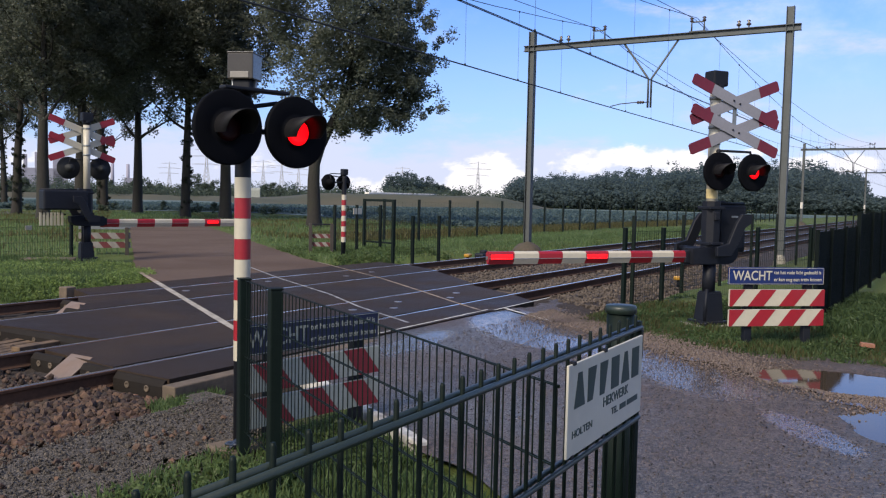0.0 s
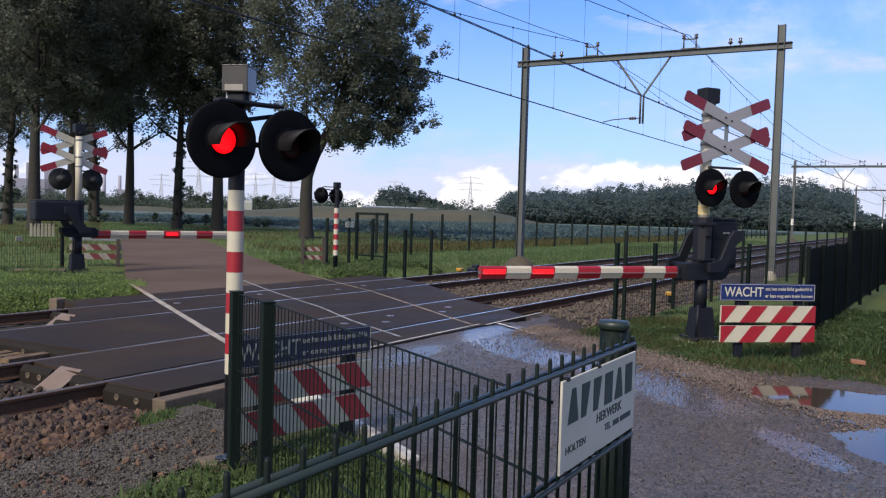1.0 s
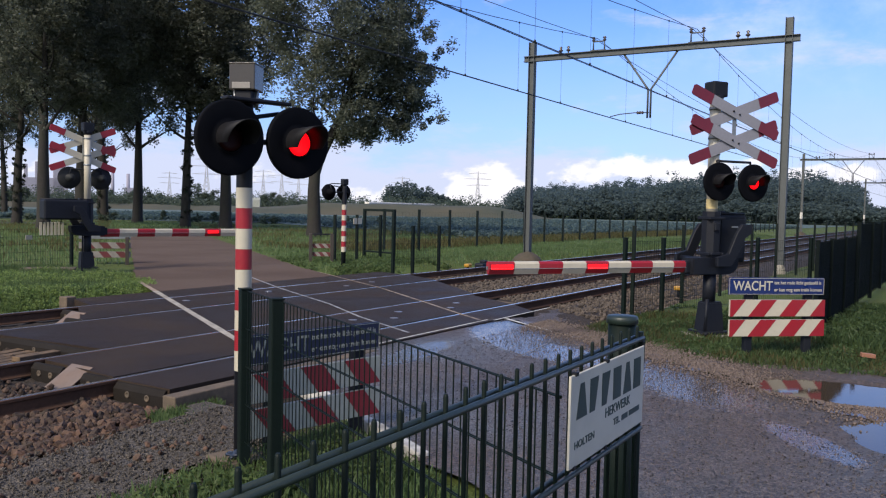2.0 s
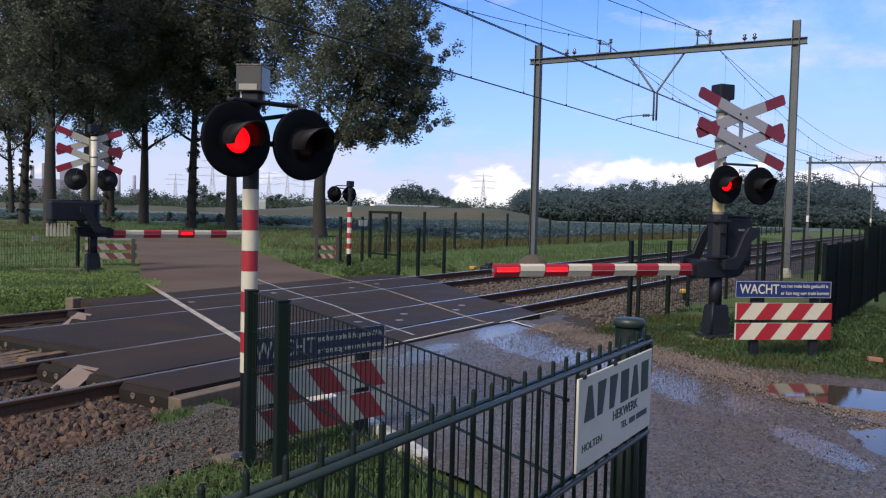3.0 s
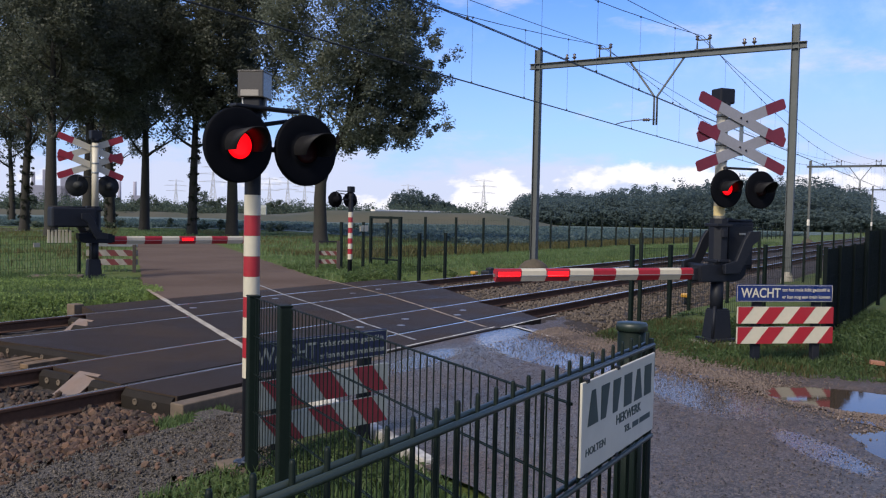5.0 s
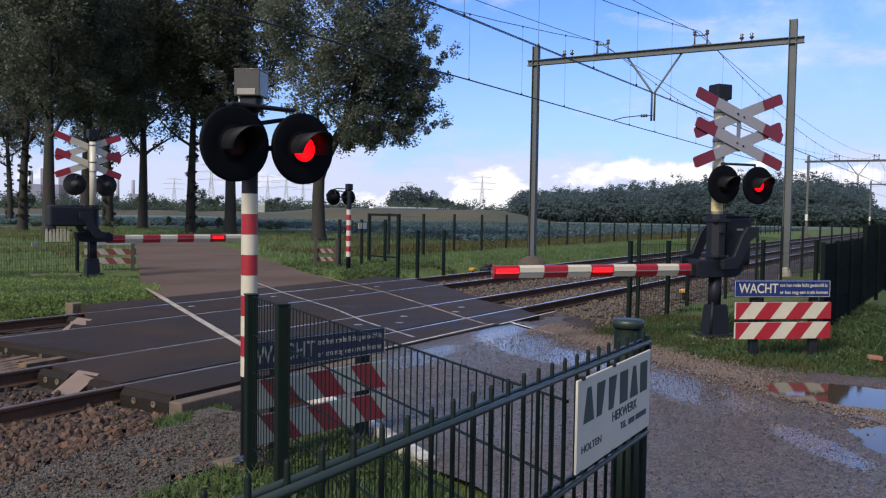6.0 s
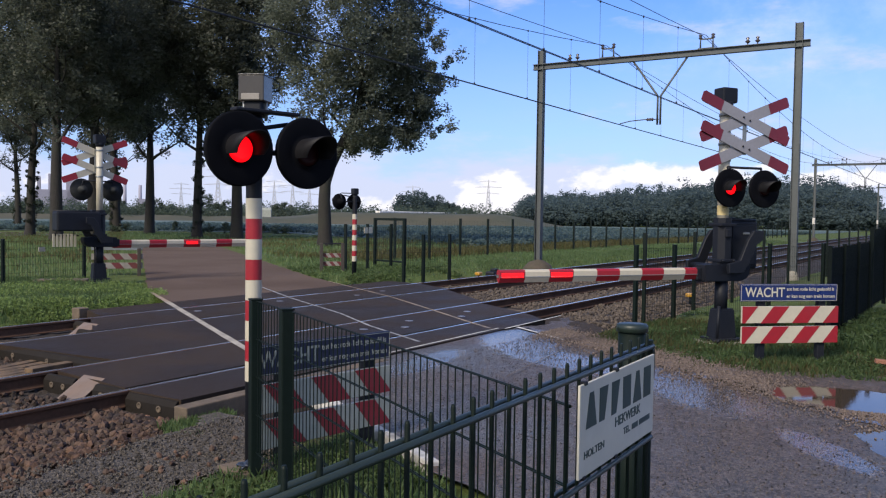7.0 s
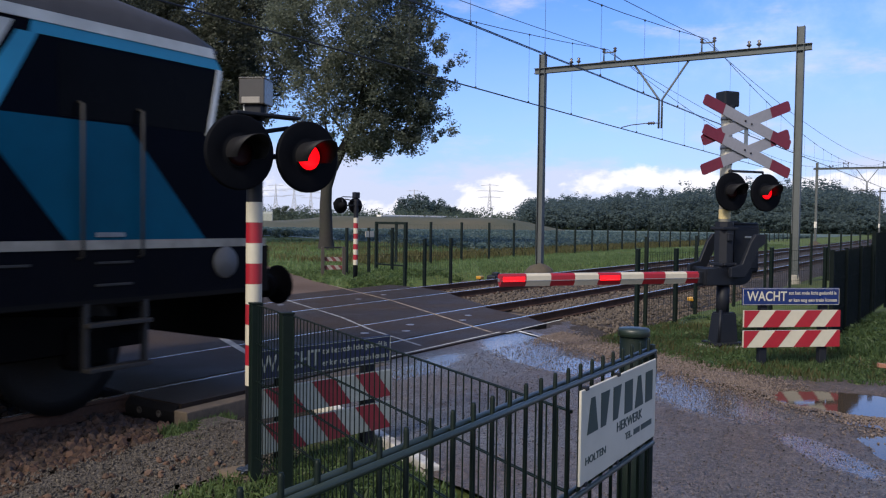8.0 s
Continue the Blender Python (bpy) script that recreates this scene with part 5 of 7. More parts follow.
def hsection(bm, x, y, z0, z1, w, t=0.014):
    """An upright H-section."""
    add_box(bm, (x - w / 2, y - w / 2, z0), (x + w / 2, y - w / 2 + t, z1)); add_box(bm, (x - w / 2, y + w / 2 - t, z0), (x + w / 2, y + w / 2, z1))
    add_box(bm, (x - t / 2, y - w / 2 + t, z0), (x + t / 2, y + w / 2 - t, z1))


def make_portal(x, label, y0=4.8, y1=13.46):
    p = thing("catenary_portal", pose(x, 0, 0), label, "overhead line portal", "overhead line portals")
    for y, zt in ((y0, 7.8), (y1, 7.75)):
        bm = bmesh.new(); hsection(bm, 0, y, 0.1, zt, 0.22)
        mast_ = part("mast", bm, M_mast, p, "grey steel mast")
        bm = bmesh.new()
        if y == y1:
            add_lathe(bm, [(0.6, -0.4), (0.55, -0.1), (0.47, 0.02), (0.33, 0.13), (0.18, 0.2), (0.0, 0.22)], pose(0, y, 0), 20)
            for v in bm.verts:
                v.co += Vector((0, 0, 0.06)) * noise.noise(v.co * 4)
            part("foundation", bm, M_mound, mast_, "brown rounded concrete mound")
        else:
            add_lathe(bm, [(0.2, -0.4), (0.19, 0.0), (0.15, 0.1), (0.12, 0.2), (0.0, 0.22)], pose(0, y, 0), 16)
            part("foundation", bm, M_concrete, mast_, "pale concrete cone")
    bm = bmesh.new()
    for zz in (7.06, 7.24):
        add_box(bm, (-0.09, y0 - 0.32, zz), (0.09, y1 + 0.32, zz + 0.02))
    add_box(bm, (-0.012, y0 - 0.32, 7.08), (0.012, y1 + 0.32, 7.24))
    part("crossbeam", bm, M_mast, p, "grey steel crossbeam")
    for yc in (7.6, 10.95):
        bm = bmesh.new()
        add_tube(bm, [(0, yc - 0.2, 7.26), (0, yc - 0.2, 7.58), (0, yc + 0.2, 7.58), (0, yc + 0.2, 7.26)], 0.03, 6)
        add_box(bm, (-0.1, yc - 0.26, 7.26), (0.1, yc + 0.26, 7.285))
        part("support", bm, M_mast, p, "steel stool on the beam")
        for dy in (-0.2, 0.2):
            bm = bmesh.new(); add_lathe(bm, [(0.03, 0), (0.07, 0.04), (0.03, 0.08), (0.07, 0.12), (0.03, 0.16)], pose(0, yc + dy, 7.58), 12)
            part("insulator", bm, M_porcelain, p, "brown insulator")
    for yc in (6.02, 6.32, 12.08, 12.36):
        bm = bmesh.new(); add_tube(bm, [(0, yc, 7.2), (0, yc, 7.36)], 0.02, 6)
        add_lathe(bm, [(0.03, 0), (0.085, 0.05), (0.03, 0.1), (0.06, 0.16), (0.0, 0.2)], pose(0, yc, 7.32), 12)
        part("insulator", bm, M_porcelain, p, "brown insulator")
    bm = bmesh.new()
    add_tube(bm, [(0, 10.05, 7.08), (0, 9.17, 5.85), (0, 9.17, 4.9)], 0.035, 8); add_tube(bm, [(0, 8.2, 7.08), (0, 9.07, 5.85), (0, 9.07, 4.9)], 0.035, 8)
    part("drop_bracket", bm, M_mast, p, "V-shaped drop bracket between the tracks")
    for s in (1,):
        bm = bmesh.new()
        add_tube(bm, [(0, 9.12, 5.08), (0, 9.12 + s * 0.5, 5.09), (0, 9.12 + s * 1.0, 5.06), (0, 9.12 + s * 1.35, 4.99)], 0.016, 8)
        add_lathe(bm, [(0.03, -0.12), (0.06, -0.08), (0.03, -0.04), (0.06, 0.0), (0.03, 0.04), (0.06, 0.08), (0.03, 0.12)], pose(0, 9.12 + s * 0.3, 5.085, 90, 0, 0), 10)
        part("registration_arm", bm, M_porcelain, p, "thin registration arm with its insulator")
    return p


first = make_portal(27.8, "grey steel portal over both tracks carrying the overhead line")
for xp in (88.0, 148.0, 208.0, 268.0, -32.0):
    other = copy_thing(first, pose(xp, 0, 0))
    for y in (4.8, 13.46):
        bm = bmesh.new(); add_box(bm, (-0.116, y - 0.116, 1.5), (0.116, y + 0.116, 2.1))
        part("number_plate", bm, M_line, other, "pale plate on the mast")


def span_wires(yc, z_sup, label, zc):
    """Over one track: a sagging messenger, a tauter second wire, twin contact wires, droppers."""
    w = thing("overhead_line", pose(0, yc, 0), label, "overhead wire", "overhead lines")
    xs = [-92, -32, 27.8, 88, 148, 208, 268]

    def sagging(sag, dy):
        bm, pts = bmesh.new(), []
        for a, b in zip(xs, xs[1:]):
            pts += [(a + (b - a) * k / 16, dy, z_sup - 4 * sag * (k / 16) * (1 - k / 16)) for k in range(16)]
        add_tube(bm, pts, 0.010, 5)
        return bm
    part("messenger_wire", sagging(1.75, 0.0), M_wire, w); part("second_wire", sagging(0.85, 0.12), M_wire, w)
    for dy in (-0.025, 0.025):
        bm = bmesh.new(); add_tube(bm, [(x, dy + 0.1 * (-1) ** i, zc) for i, x in enumerate(xs)], 0.010, 5); part("contact_wire", bm, M_wire, w)
    for a, b in zip(xs[:5], xs[1:6]):
        for k in range(1, 20):
            s = k / 20
            q = a + (b - a) * s
            top = z_sup - 4 * 1.75 * s * (1 - s)
            bm = bmesh.new(); add_tube(bm, [(q, 0, top), (q, 0, zc)], 0.004, 4, False)
            add_lathe(bm, [(0.012, -0.03), (0.03, 0.0), (0.012, 0.03)], pose(q, 0, zc), 6); add_lathe(bm, [(0.012, -0.03), (0.028, 0.0), (0.012, 0.03)], pose(q, 0, top), 6)
            part("dropper", bm, M_wire, w, "thin dropper with its clamps")


span_wires(7.62, 7.70, "overhead line with droppers above the near track", 5.19)
span_wires(11.0, 7.68, "overhead line with droppers above the far track", 5.15)

# ---- the locomotive; local x ahead from the buffers' face, y towards the far side, z up from the rail ----
M_navy = mat("dark_blue_coach_paint", (0.0014, 0.0022, 0.0055), (0.002, 0.003, 0.007), 5, 0.45, 0, 0.02, dirt=(0.003, 0.0035, 0.005), dirt_amount=0.5, spec=0.03)
M_sky = mat("bright_blue_coach_paint", (0.001, 0.078, 0.138), (0.001, 0.064, 0.114), 5, 0.4, 0, 0.02, dirt=(0.002, 0.045, 0.075), dirt_amount=0.4, spec=0.08)
# the bright blue raised in tone, for sky light on the tilted upper stripe
M_cyan = mat("sky_lit_blue_coach_paint", (0.006, 0.26, 0.42), (0.005, 0.22, 0.36), 5, 0.35, 0, 0.02, dirt=(0.01, 0.12, 0.2), dirt_amount=0.3)
# white trim, dirty, its tone raised for the same sky light
M_trim = mat("dirty_white_trim", (0.72, 0.70, 0.64), (0.6, 0.58, 0.53), 8, 0.4, 0, 0.05, dirt=(0.2, 0.19, 0.17), dirt_amount=0.5)
M_roof = mat("grey_loco_roof", (0.055, 0.053, 0.056), (0.04, 0.039, 0.041), 6, 0.6, 0, 0.1, spec=0.25)
# grimy, and near black: the dark under the body is in this colour
M_under = mat("near_black_grimy_underframe", (0.0034, 0.0032, 0.0034), (0.0025, 0.0023, 0.0023), 8, 0.8, 0.0, 0.3, dirt=(0.006, 0.005, 0.0044), dirt_amount=0.5, spec=0.05)
M_tread = mat("worn_tread_steel", (0.034, 0.031, 0.029), (0.02, 0.0185, 0.017), 14, 0.6, 0.2, 0.2)
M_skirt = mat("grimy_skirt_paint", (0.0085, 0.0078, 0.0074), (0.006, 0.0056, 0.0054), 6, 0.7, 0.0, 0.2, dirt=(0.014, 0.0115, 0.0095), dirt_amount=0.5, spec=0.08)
M_sill = mat("grimy_cream_stripe", (0.34, 0.31, 0.25), (0.25, 0.225, 0.18), 8, 0.5, 0, 0.05, dirt=(0.1, 0.085, 0.07), dirt_amount=0.6, dirt_scale=2)
M_disc = mat("dusty_grey_cover", (0.11, 0.105, 0.10), (0.08, 0.077, 0.074), 10, 0.6, 0.0, 0.1)
M_glass = mat("black_cab_glass", (0.003, 0.003, 0.004), None, 3, 0.3, 0, 0.0, spec=0.04)
# wheel colour cut to near black for the dark beneath the body
M_wheel = mat("near_black_wheel_steel", (0.008, 0.0072, 0.0068), (0.0055, 0.005, 0.0048), 14, 0.6, 0.3, 0.2)
loco = thing("locomotive", pose(7.44, NEAR_C_, 0), "dark blue electric locomotive with slanting bright blue stripes", "locomotive")
LEN, HW = 16.4, 1.47


def side_slab(outline, y0, y1):
    """An outline in x and z, from y0 to y1."""
    bm = bmesh.new()
    add_prism(bm, outline, -y1, -y0, pose(0, 0, 0, 90, 0, 0))
    return bm


prof = [(-0.85, 0.98), (-0.85, 2.2), (-0.92, 2.28), (-1.08, 2.37), (-1.60, 2.49), (-1.46, 3.26)]
hull = side_slab(prof + [(-1.62, 3.36), (-LEN + 1.62, 3.36)] + [(-LEN - x, z) for x, z in prof[::-1]], -HW, HW)
bmesh.ops.bevel(hull, geom=[e for e in hull.edges if abs(e.verts[0].co.y) > 1.4 and abs(e.verts[1].co.y) > 1.4 and e.verts[0].co.y * e.verts[1].co.y > 0], offset=0.05, segments=3, affect="EDGES")
body = part("body", hull, M_navy, loco, "dark blue body shell with a broken-nosed cab")
# roof: rounded, set back at the ends
bm = bmesh.new()
rings = []
for x, s in ((-1.50, 0.3), (-1.75, 0.75), (-2.6, 1.0), (-LEN + 2.6, 1.0), (-LEN + 1.75, 0.75), (-LEN + 1.5, 0.3)):
    rings.append([bm.verts.new((x, -HW * 0.985 * math.cos(radians(a)) , 3.33 + 0.56 * s * math.sin(radians(a)) ** 0.8)) for a in range(0, 181, 15)])
for a, b in zip(rings, rings[1:]):
    for k in range(12):
        f_ = bm.faces.new((a[k], b[k], b[k + 1], a[k + 1])); f_.smooth = True
bm.faces.new(rings[0]); bm.faces.new(rings[-1][::-1])
bmesh.ops.recalc_face_normals(bm, faces=bm.faces)
part("roof", bm, M_roof, loco, "grey rounded roof")
for k in range(3):
    bm = bmesh.new(); add_box(bm, (-5.5 - 3 * k, -0.8, 3.86), (-4.0 - 3 * k, 0.8, 4.08), None, 0.05)
    part("roof_hatch", bm, M_roof, loco, "grey roof hatch")
bm = bmesh.new()
add_tube(bm, [(-3.0, -0.5, 3.9), (-2.6, -0.4, 4.2), (-3.6, -0.4, 4.35), (-3.6, 0.4, 4.35), (-2.6, 0.4, 4.2), (-3.0, 0.5, 3.9)], 0.04, 6)
part("pantograph", bm, M_under, loco, "folded pantograph")
for s in (-1, 1):
    y0, y1 = (-HW - 0.004, -HW + 0.004) if s < 0 else (HW - 0.004, HW + 0.004)

    def strip(name, outline, material, label, grow=0.0):
        a, b = (y0 - grow, y1) if s < 0 else (y0, y1 + grow)
        part(name, side_slab(outline, a, b), material, body, label)
    strip("roof_stripe", [(-1.56, 3.27), (-LEN + 1.56, 3.27), (-LEN + 1.6, 3.36), (-1.60, 3.36)], M_trim, "white stripe along the roof line", 0.012)
    strip("upper_stripe", [(-1.47, 3.17), (-3.45, 3.17), (-3.43, 3.27), (-1.55, 3.27)], M_cyan, "bright blue stripe under the roof line")
    strip("side_window", [(-1.63, 2.55), (-3.2, 2.55), (-3.2, 3.14), (-1.52, 3.14)], M_glass, "black cab side window band")
    strip("pillar", [(-1.60, 2.52), (-1.66, 2.52), (-1.53, 3.17), (-1.47, 3.17)], M_trim, "pale windscreen pillar", 0.012)
    strip("slant_stripe", [(-3.12, 1.53), (-1.66, 1.53), (-2.54, 2.53), (-3.95, 2.53)], M_sky, "slanting bright blue stripe")
    strip("slant_stripe", [(-3.95, 2.53), (-3.72, 2.53), (-3.38, 3.17), (-3.55, 3.17)], M_cyan, "slanting bright blue stripe")
    strip("grey_panel", [(-3.98, 2.53), (-6.2, 2.53), (-5.9, 3.24), (-3.58, 3.24)], M_trim, "pale grey side panel")
    for k in range(3):
        x = -5.2 - 2.6 * k
        strip("slant_stripe", [(x, 1.53), (x - 0.9, 1.53), (x - 1.8, 2.5), (x - 0.9, 2.5)], M_sky, "slanting bright blue stripe")
    strip("sill_stripe", [(-0.86, 1.455), (-LEN + 0.86, 1.455), (-LEN + 0.86, 1.535), (-0.86, 1.535)], M_sill, "dirty white stripe along the sill", 0.01)
    for x in (-2.43, -3.02):
        bm = bmesh.new(); add_tube(bm, [(x, s * (HW + 0.0), 2.68), (x, s * (HW + 0.06), 2.66), (x, s * (HW + 0.06), 1.4), (x, s * HW, 1.38)], 0.014, 8)
        part("handrail", bm, M_tread, loco, "upright steel handrail")
    bm = bmesh.new(); add_box(bm, (-2.86, s * (HW + 0.008) - 0.012, 1.56), (-2.58, s * (HW + 0.008) + 0.012, 1.6), None, 0.004)
    part("door_step", bm, M_galv, loco, "steel door tread")
    # frame, ladder, buffers
    bm = bmesh.new()
    ya, yb = sorted((s * HW, s * (HW - 0.06)))
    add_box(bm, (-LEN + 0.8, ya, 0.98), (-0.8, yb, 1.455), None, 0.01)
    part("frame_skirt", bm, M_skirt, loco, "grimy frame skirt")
    for x0, x1, z in ((-2.86, -2.5, 1.14), (-2.86, -2.5, 1.33), (-3.72, -3.45, 1.33), (-4.3, -4.0, 1.2)):
        bm = bmesh.new(); add_box(bm, (x0, s * (HW + 0.004) - 0.012, z), (x1, s * (HW + 0.004) + 0.012, z + 0.022), None, 0.004)
        part("skirt_tread", bm, M_tread, loco, "narrow worn tread on the skirt")
    for x in (-2.35, -2.95):
        bm = bmesh.new(); add_box(bm, (x - 0.02, s * (HW - 0.02) - 0.03, 0.42), (x + 0.02, s * (HW - 0.02) + 0.03, 1.0))
        part("ladder_stile", bm, M_tread, loco, "ladder stile")
    for z in (0.42, 0.8):
        bm = bmesh.new(); add_box(bm, (-2.97, s * (HW - 0.02) - 0.1, z), (-2.33, s * (HW - 0.02) + 0.03, z + 0.035), None, 0.006)
        part("ladder_tread", bm, M_tread, loco, "worn steel tread")
    for xe, d in ((0.0, 1), (-LEN, -1)):
        bm = bmesh.new()
        add_lathe(bm, [(0.11, 0), (0.11, 0.34), (0.135, 0.34), (0.135, 0.42), (0.09, 0.42), (0.09, 0.54), (0.2, 0.56), (0.225, 0.575), (0.225, 0.6), (0.0, 0.615)], pose(xe - d * 0.62, s * 0.875, 0.97, 0, 90 * d, 0), 24)
        part("buffer", bm, M_under, loco, "round steel buffer")
        bm = bmesh.new()
        add_lathe(bm, [(0.13, 0), (0.13, 0.05), (0.1, 0.07), (0.0, 0.075)], pose(xe - d * 0.86, s * 0.95, 1.27, 0, 90 * d, 0), 20)
        part("headlight", bm, M_trim, loco, "round headlight")
    bm = bmesh.new()
    add_lathe(bm, [(0.0, 0.0), (0.16, 0.0), (0.15, 0.02), (0.0, 0.03)], pose(-1.41, s * (HW + 0.004), 1.3, 90 * -s, 0, 0), 20)
    part("marker_disc", bm, M_disc, loco, "pale grey round cover on the skirt")
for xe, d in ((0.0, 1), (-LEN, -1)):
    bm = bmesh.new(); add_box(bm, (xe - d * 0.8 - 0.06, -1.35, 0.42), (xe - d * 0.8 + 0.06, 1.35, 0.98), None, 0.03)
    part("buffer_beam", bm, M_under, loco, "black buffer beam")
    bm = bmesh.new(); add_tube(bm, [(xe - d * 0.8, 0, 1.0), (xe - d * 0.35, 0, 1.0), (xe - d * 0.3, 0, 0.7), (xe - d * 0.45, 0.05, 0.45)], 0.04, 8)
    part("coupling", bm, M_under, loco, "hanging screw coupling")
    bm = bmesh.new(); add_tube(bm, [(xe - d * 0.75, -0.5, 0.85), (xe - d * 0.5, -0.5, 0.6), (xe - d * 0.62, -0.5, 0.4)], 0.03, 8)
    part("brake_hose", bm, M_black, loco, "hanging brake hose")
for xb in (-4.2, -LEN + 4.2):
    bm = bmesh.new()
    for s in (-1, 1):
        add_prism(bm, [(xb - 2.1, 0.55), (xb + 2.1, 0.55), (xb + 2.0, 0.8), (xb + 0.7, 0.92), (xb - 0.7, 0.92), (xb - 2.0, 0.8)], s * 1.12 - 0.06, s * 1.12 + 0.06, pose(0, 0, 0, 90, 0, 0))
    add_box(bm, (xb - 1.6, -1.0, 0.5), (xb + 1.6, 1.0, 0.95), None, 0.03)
    # block of assumed gear, added to fill the dark underside
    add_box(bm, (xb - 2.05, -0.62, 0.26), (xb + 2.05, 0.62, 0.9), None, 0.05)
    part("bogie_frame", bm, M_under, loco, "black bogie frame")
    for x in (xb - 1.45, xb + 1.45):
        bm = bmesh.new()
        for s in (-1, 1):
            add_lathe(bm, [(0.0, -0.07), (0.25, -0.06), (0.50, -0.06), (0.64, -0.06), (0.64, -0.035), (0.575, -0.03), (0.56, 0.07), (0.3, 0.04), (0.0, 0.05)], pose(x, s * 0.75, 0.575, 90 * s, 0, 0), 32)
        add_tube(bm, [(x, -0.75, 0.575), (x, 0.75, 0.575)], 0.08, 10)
        part("wheelset", bm, M_wheel, loco, "pair of near-black steel wheels")
        for s in (-1, 1):
            bm = bmesh.new(); add_box(bm, (x - 0.2, s * 1.16 - 0.1, 0.4), (x + 0.2, s * 1.16 + 0.1, 0.78), None, 0.05)
            part("axle_box", bm, M_under, loco, "axle box")
            bm = bmesh.new(); add_lathe(bm, [(0.1, 0), (0.1, 0.2)], pose(x + 0.45, s * 1.16, 0.7), 12)
            part("spring", bm, M_under, loco, "coil spring")
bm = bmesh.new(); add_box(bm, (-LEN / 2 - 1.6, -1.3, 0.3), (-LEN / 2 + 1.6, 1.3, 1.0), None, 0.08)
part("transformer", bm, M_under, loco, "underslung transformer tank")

# ---- trees ----
def leaf_material(name, a, b, vary, spec=0.3, patch_size=0.6):
    m = mat(name, a, b, 2.0, 0.5, 0, 0.0, dirt=tuple(c * 0.6 for c in a), dirt_scale=patch_size, dirt_amount=0.5, vary=vary, spec=spec)
    n, l = m.node_tree.nodes, m.node_tree.links
    sh, out = n["Principled BSDF"], n["Material Output"]
    tr = n.new("ShaderNodeBsdfTranslucent")
    src = sh.inputs["Base Color"].links[0].from_socket
    l.new(src, tr.inputs["Color"])
    mx = n.new("ShaderNodeMixShader"); mx.inputs[0].default_value = 0.6
    l.new(sh.outputs[0], mx.inputs[1]); l.new(tr.outputs[0], mx.inputs[2]); l.new(mx.outputs[0], out.inputs["Surface"])
    return m


M_leaf = leaf_material("oak_leaves", (0.140, 0.158, 0.120), (0.106, 0.124, 0.094), 0.4, 0.5)
# leaf tone of the tree row, set apart to balance its light and shade
M_leaf2 = leaf_material("row_oak_leaves", (0.118, 0.131, 0.098), (0.092, 0.106, 0.078), 0.45, 0.45)
M_ivy = leaf_material("ivy_leaves", (0.045, 0.055, 0.035), (0.03, 0.038, 0.025), 0.4, 0.3)
# bluish haze of the distance is put into the far wood's leaf colour
M_wood = leaf_material("hazy_far_wood_leaves", (0.108, 0.148, 0.148), (0.094, 0.132, 0.136), 0.05, 0.1, 0.07)
M_bush = leaf_material("hedge_leaves", (0.10, 0.13, 0.09), (0.08, 0.108, 0.085), 0.3)


def leaves_mesh(name, clumps, per, spread, size, material, seed, outward=False):
    """Bent leaves in loose clumps: (centre, radius) of each clump."""
    r = np.random.RandomState(seed)
    cen = np.repeat(np.array([c for c, _ in clumps]), per, 0)
    rad = np.repeat(np.array([q for _, q in clumps]), per)
    n = len(cen)
    d = r.normal(size=(n, 3)); d /= np.linalg.norm(d, axis=1)[:, None]
    pos = cen + d * (rad * r.uniform(0.15, 1.0, n) ** 0.6)[:, None] * spread
    u = r.normal(size=(n, 3)); u[:, 2] *= 0.6; u /= np.linalg.norm(u, axis=1)[:, None]
    w = np.cross(u, r.normal(size=(n, 3))); w /= np.linalg.norm(w, axis=1)[:, None]
    if outward:      # leaves that lie along the clump's surface
        u = np.cross(d + 0.35 * u, np.array([0.3, 0.2, 1.0])); u /= np.linalg.norm(u, axis=1)[:, None]
        w = np.cross(d + 0.3 * w, u); w /= np.linalg.norm(w, axis=1)[:, None]
    s = (size * r.uniform(0.6, 1.35, n))[:, None]
    nrm = np.cross(u, w)
    quad = np.stack([pos - u * s, pos - w * s * 0.55 + nrm * s * 0.15, pos + u * s, pos + w * s * 0.55 + nrm * s * 0.15], 1).reshape(-1, 3)
    me = bpy.data.meshes.new(name)
    me.vertices.add(4 * n); me.vertices.foreach_set("co", quad.ravel())
    me.loops.add(4 * n); me.loops.foreach_set("vertex_index", np.arange(4 * n))
    me.polygons.add(n); me.polygons.foreach_set("loop_start", np.arange(0, 4 * n, 4))
    me.update(calc_edges=True)
    me.materials.append(material)
    return me


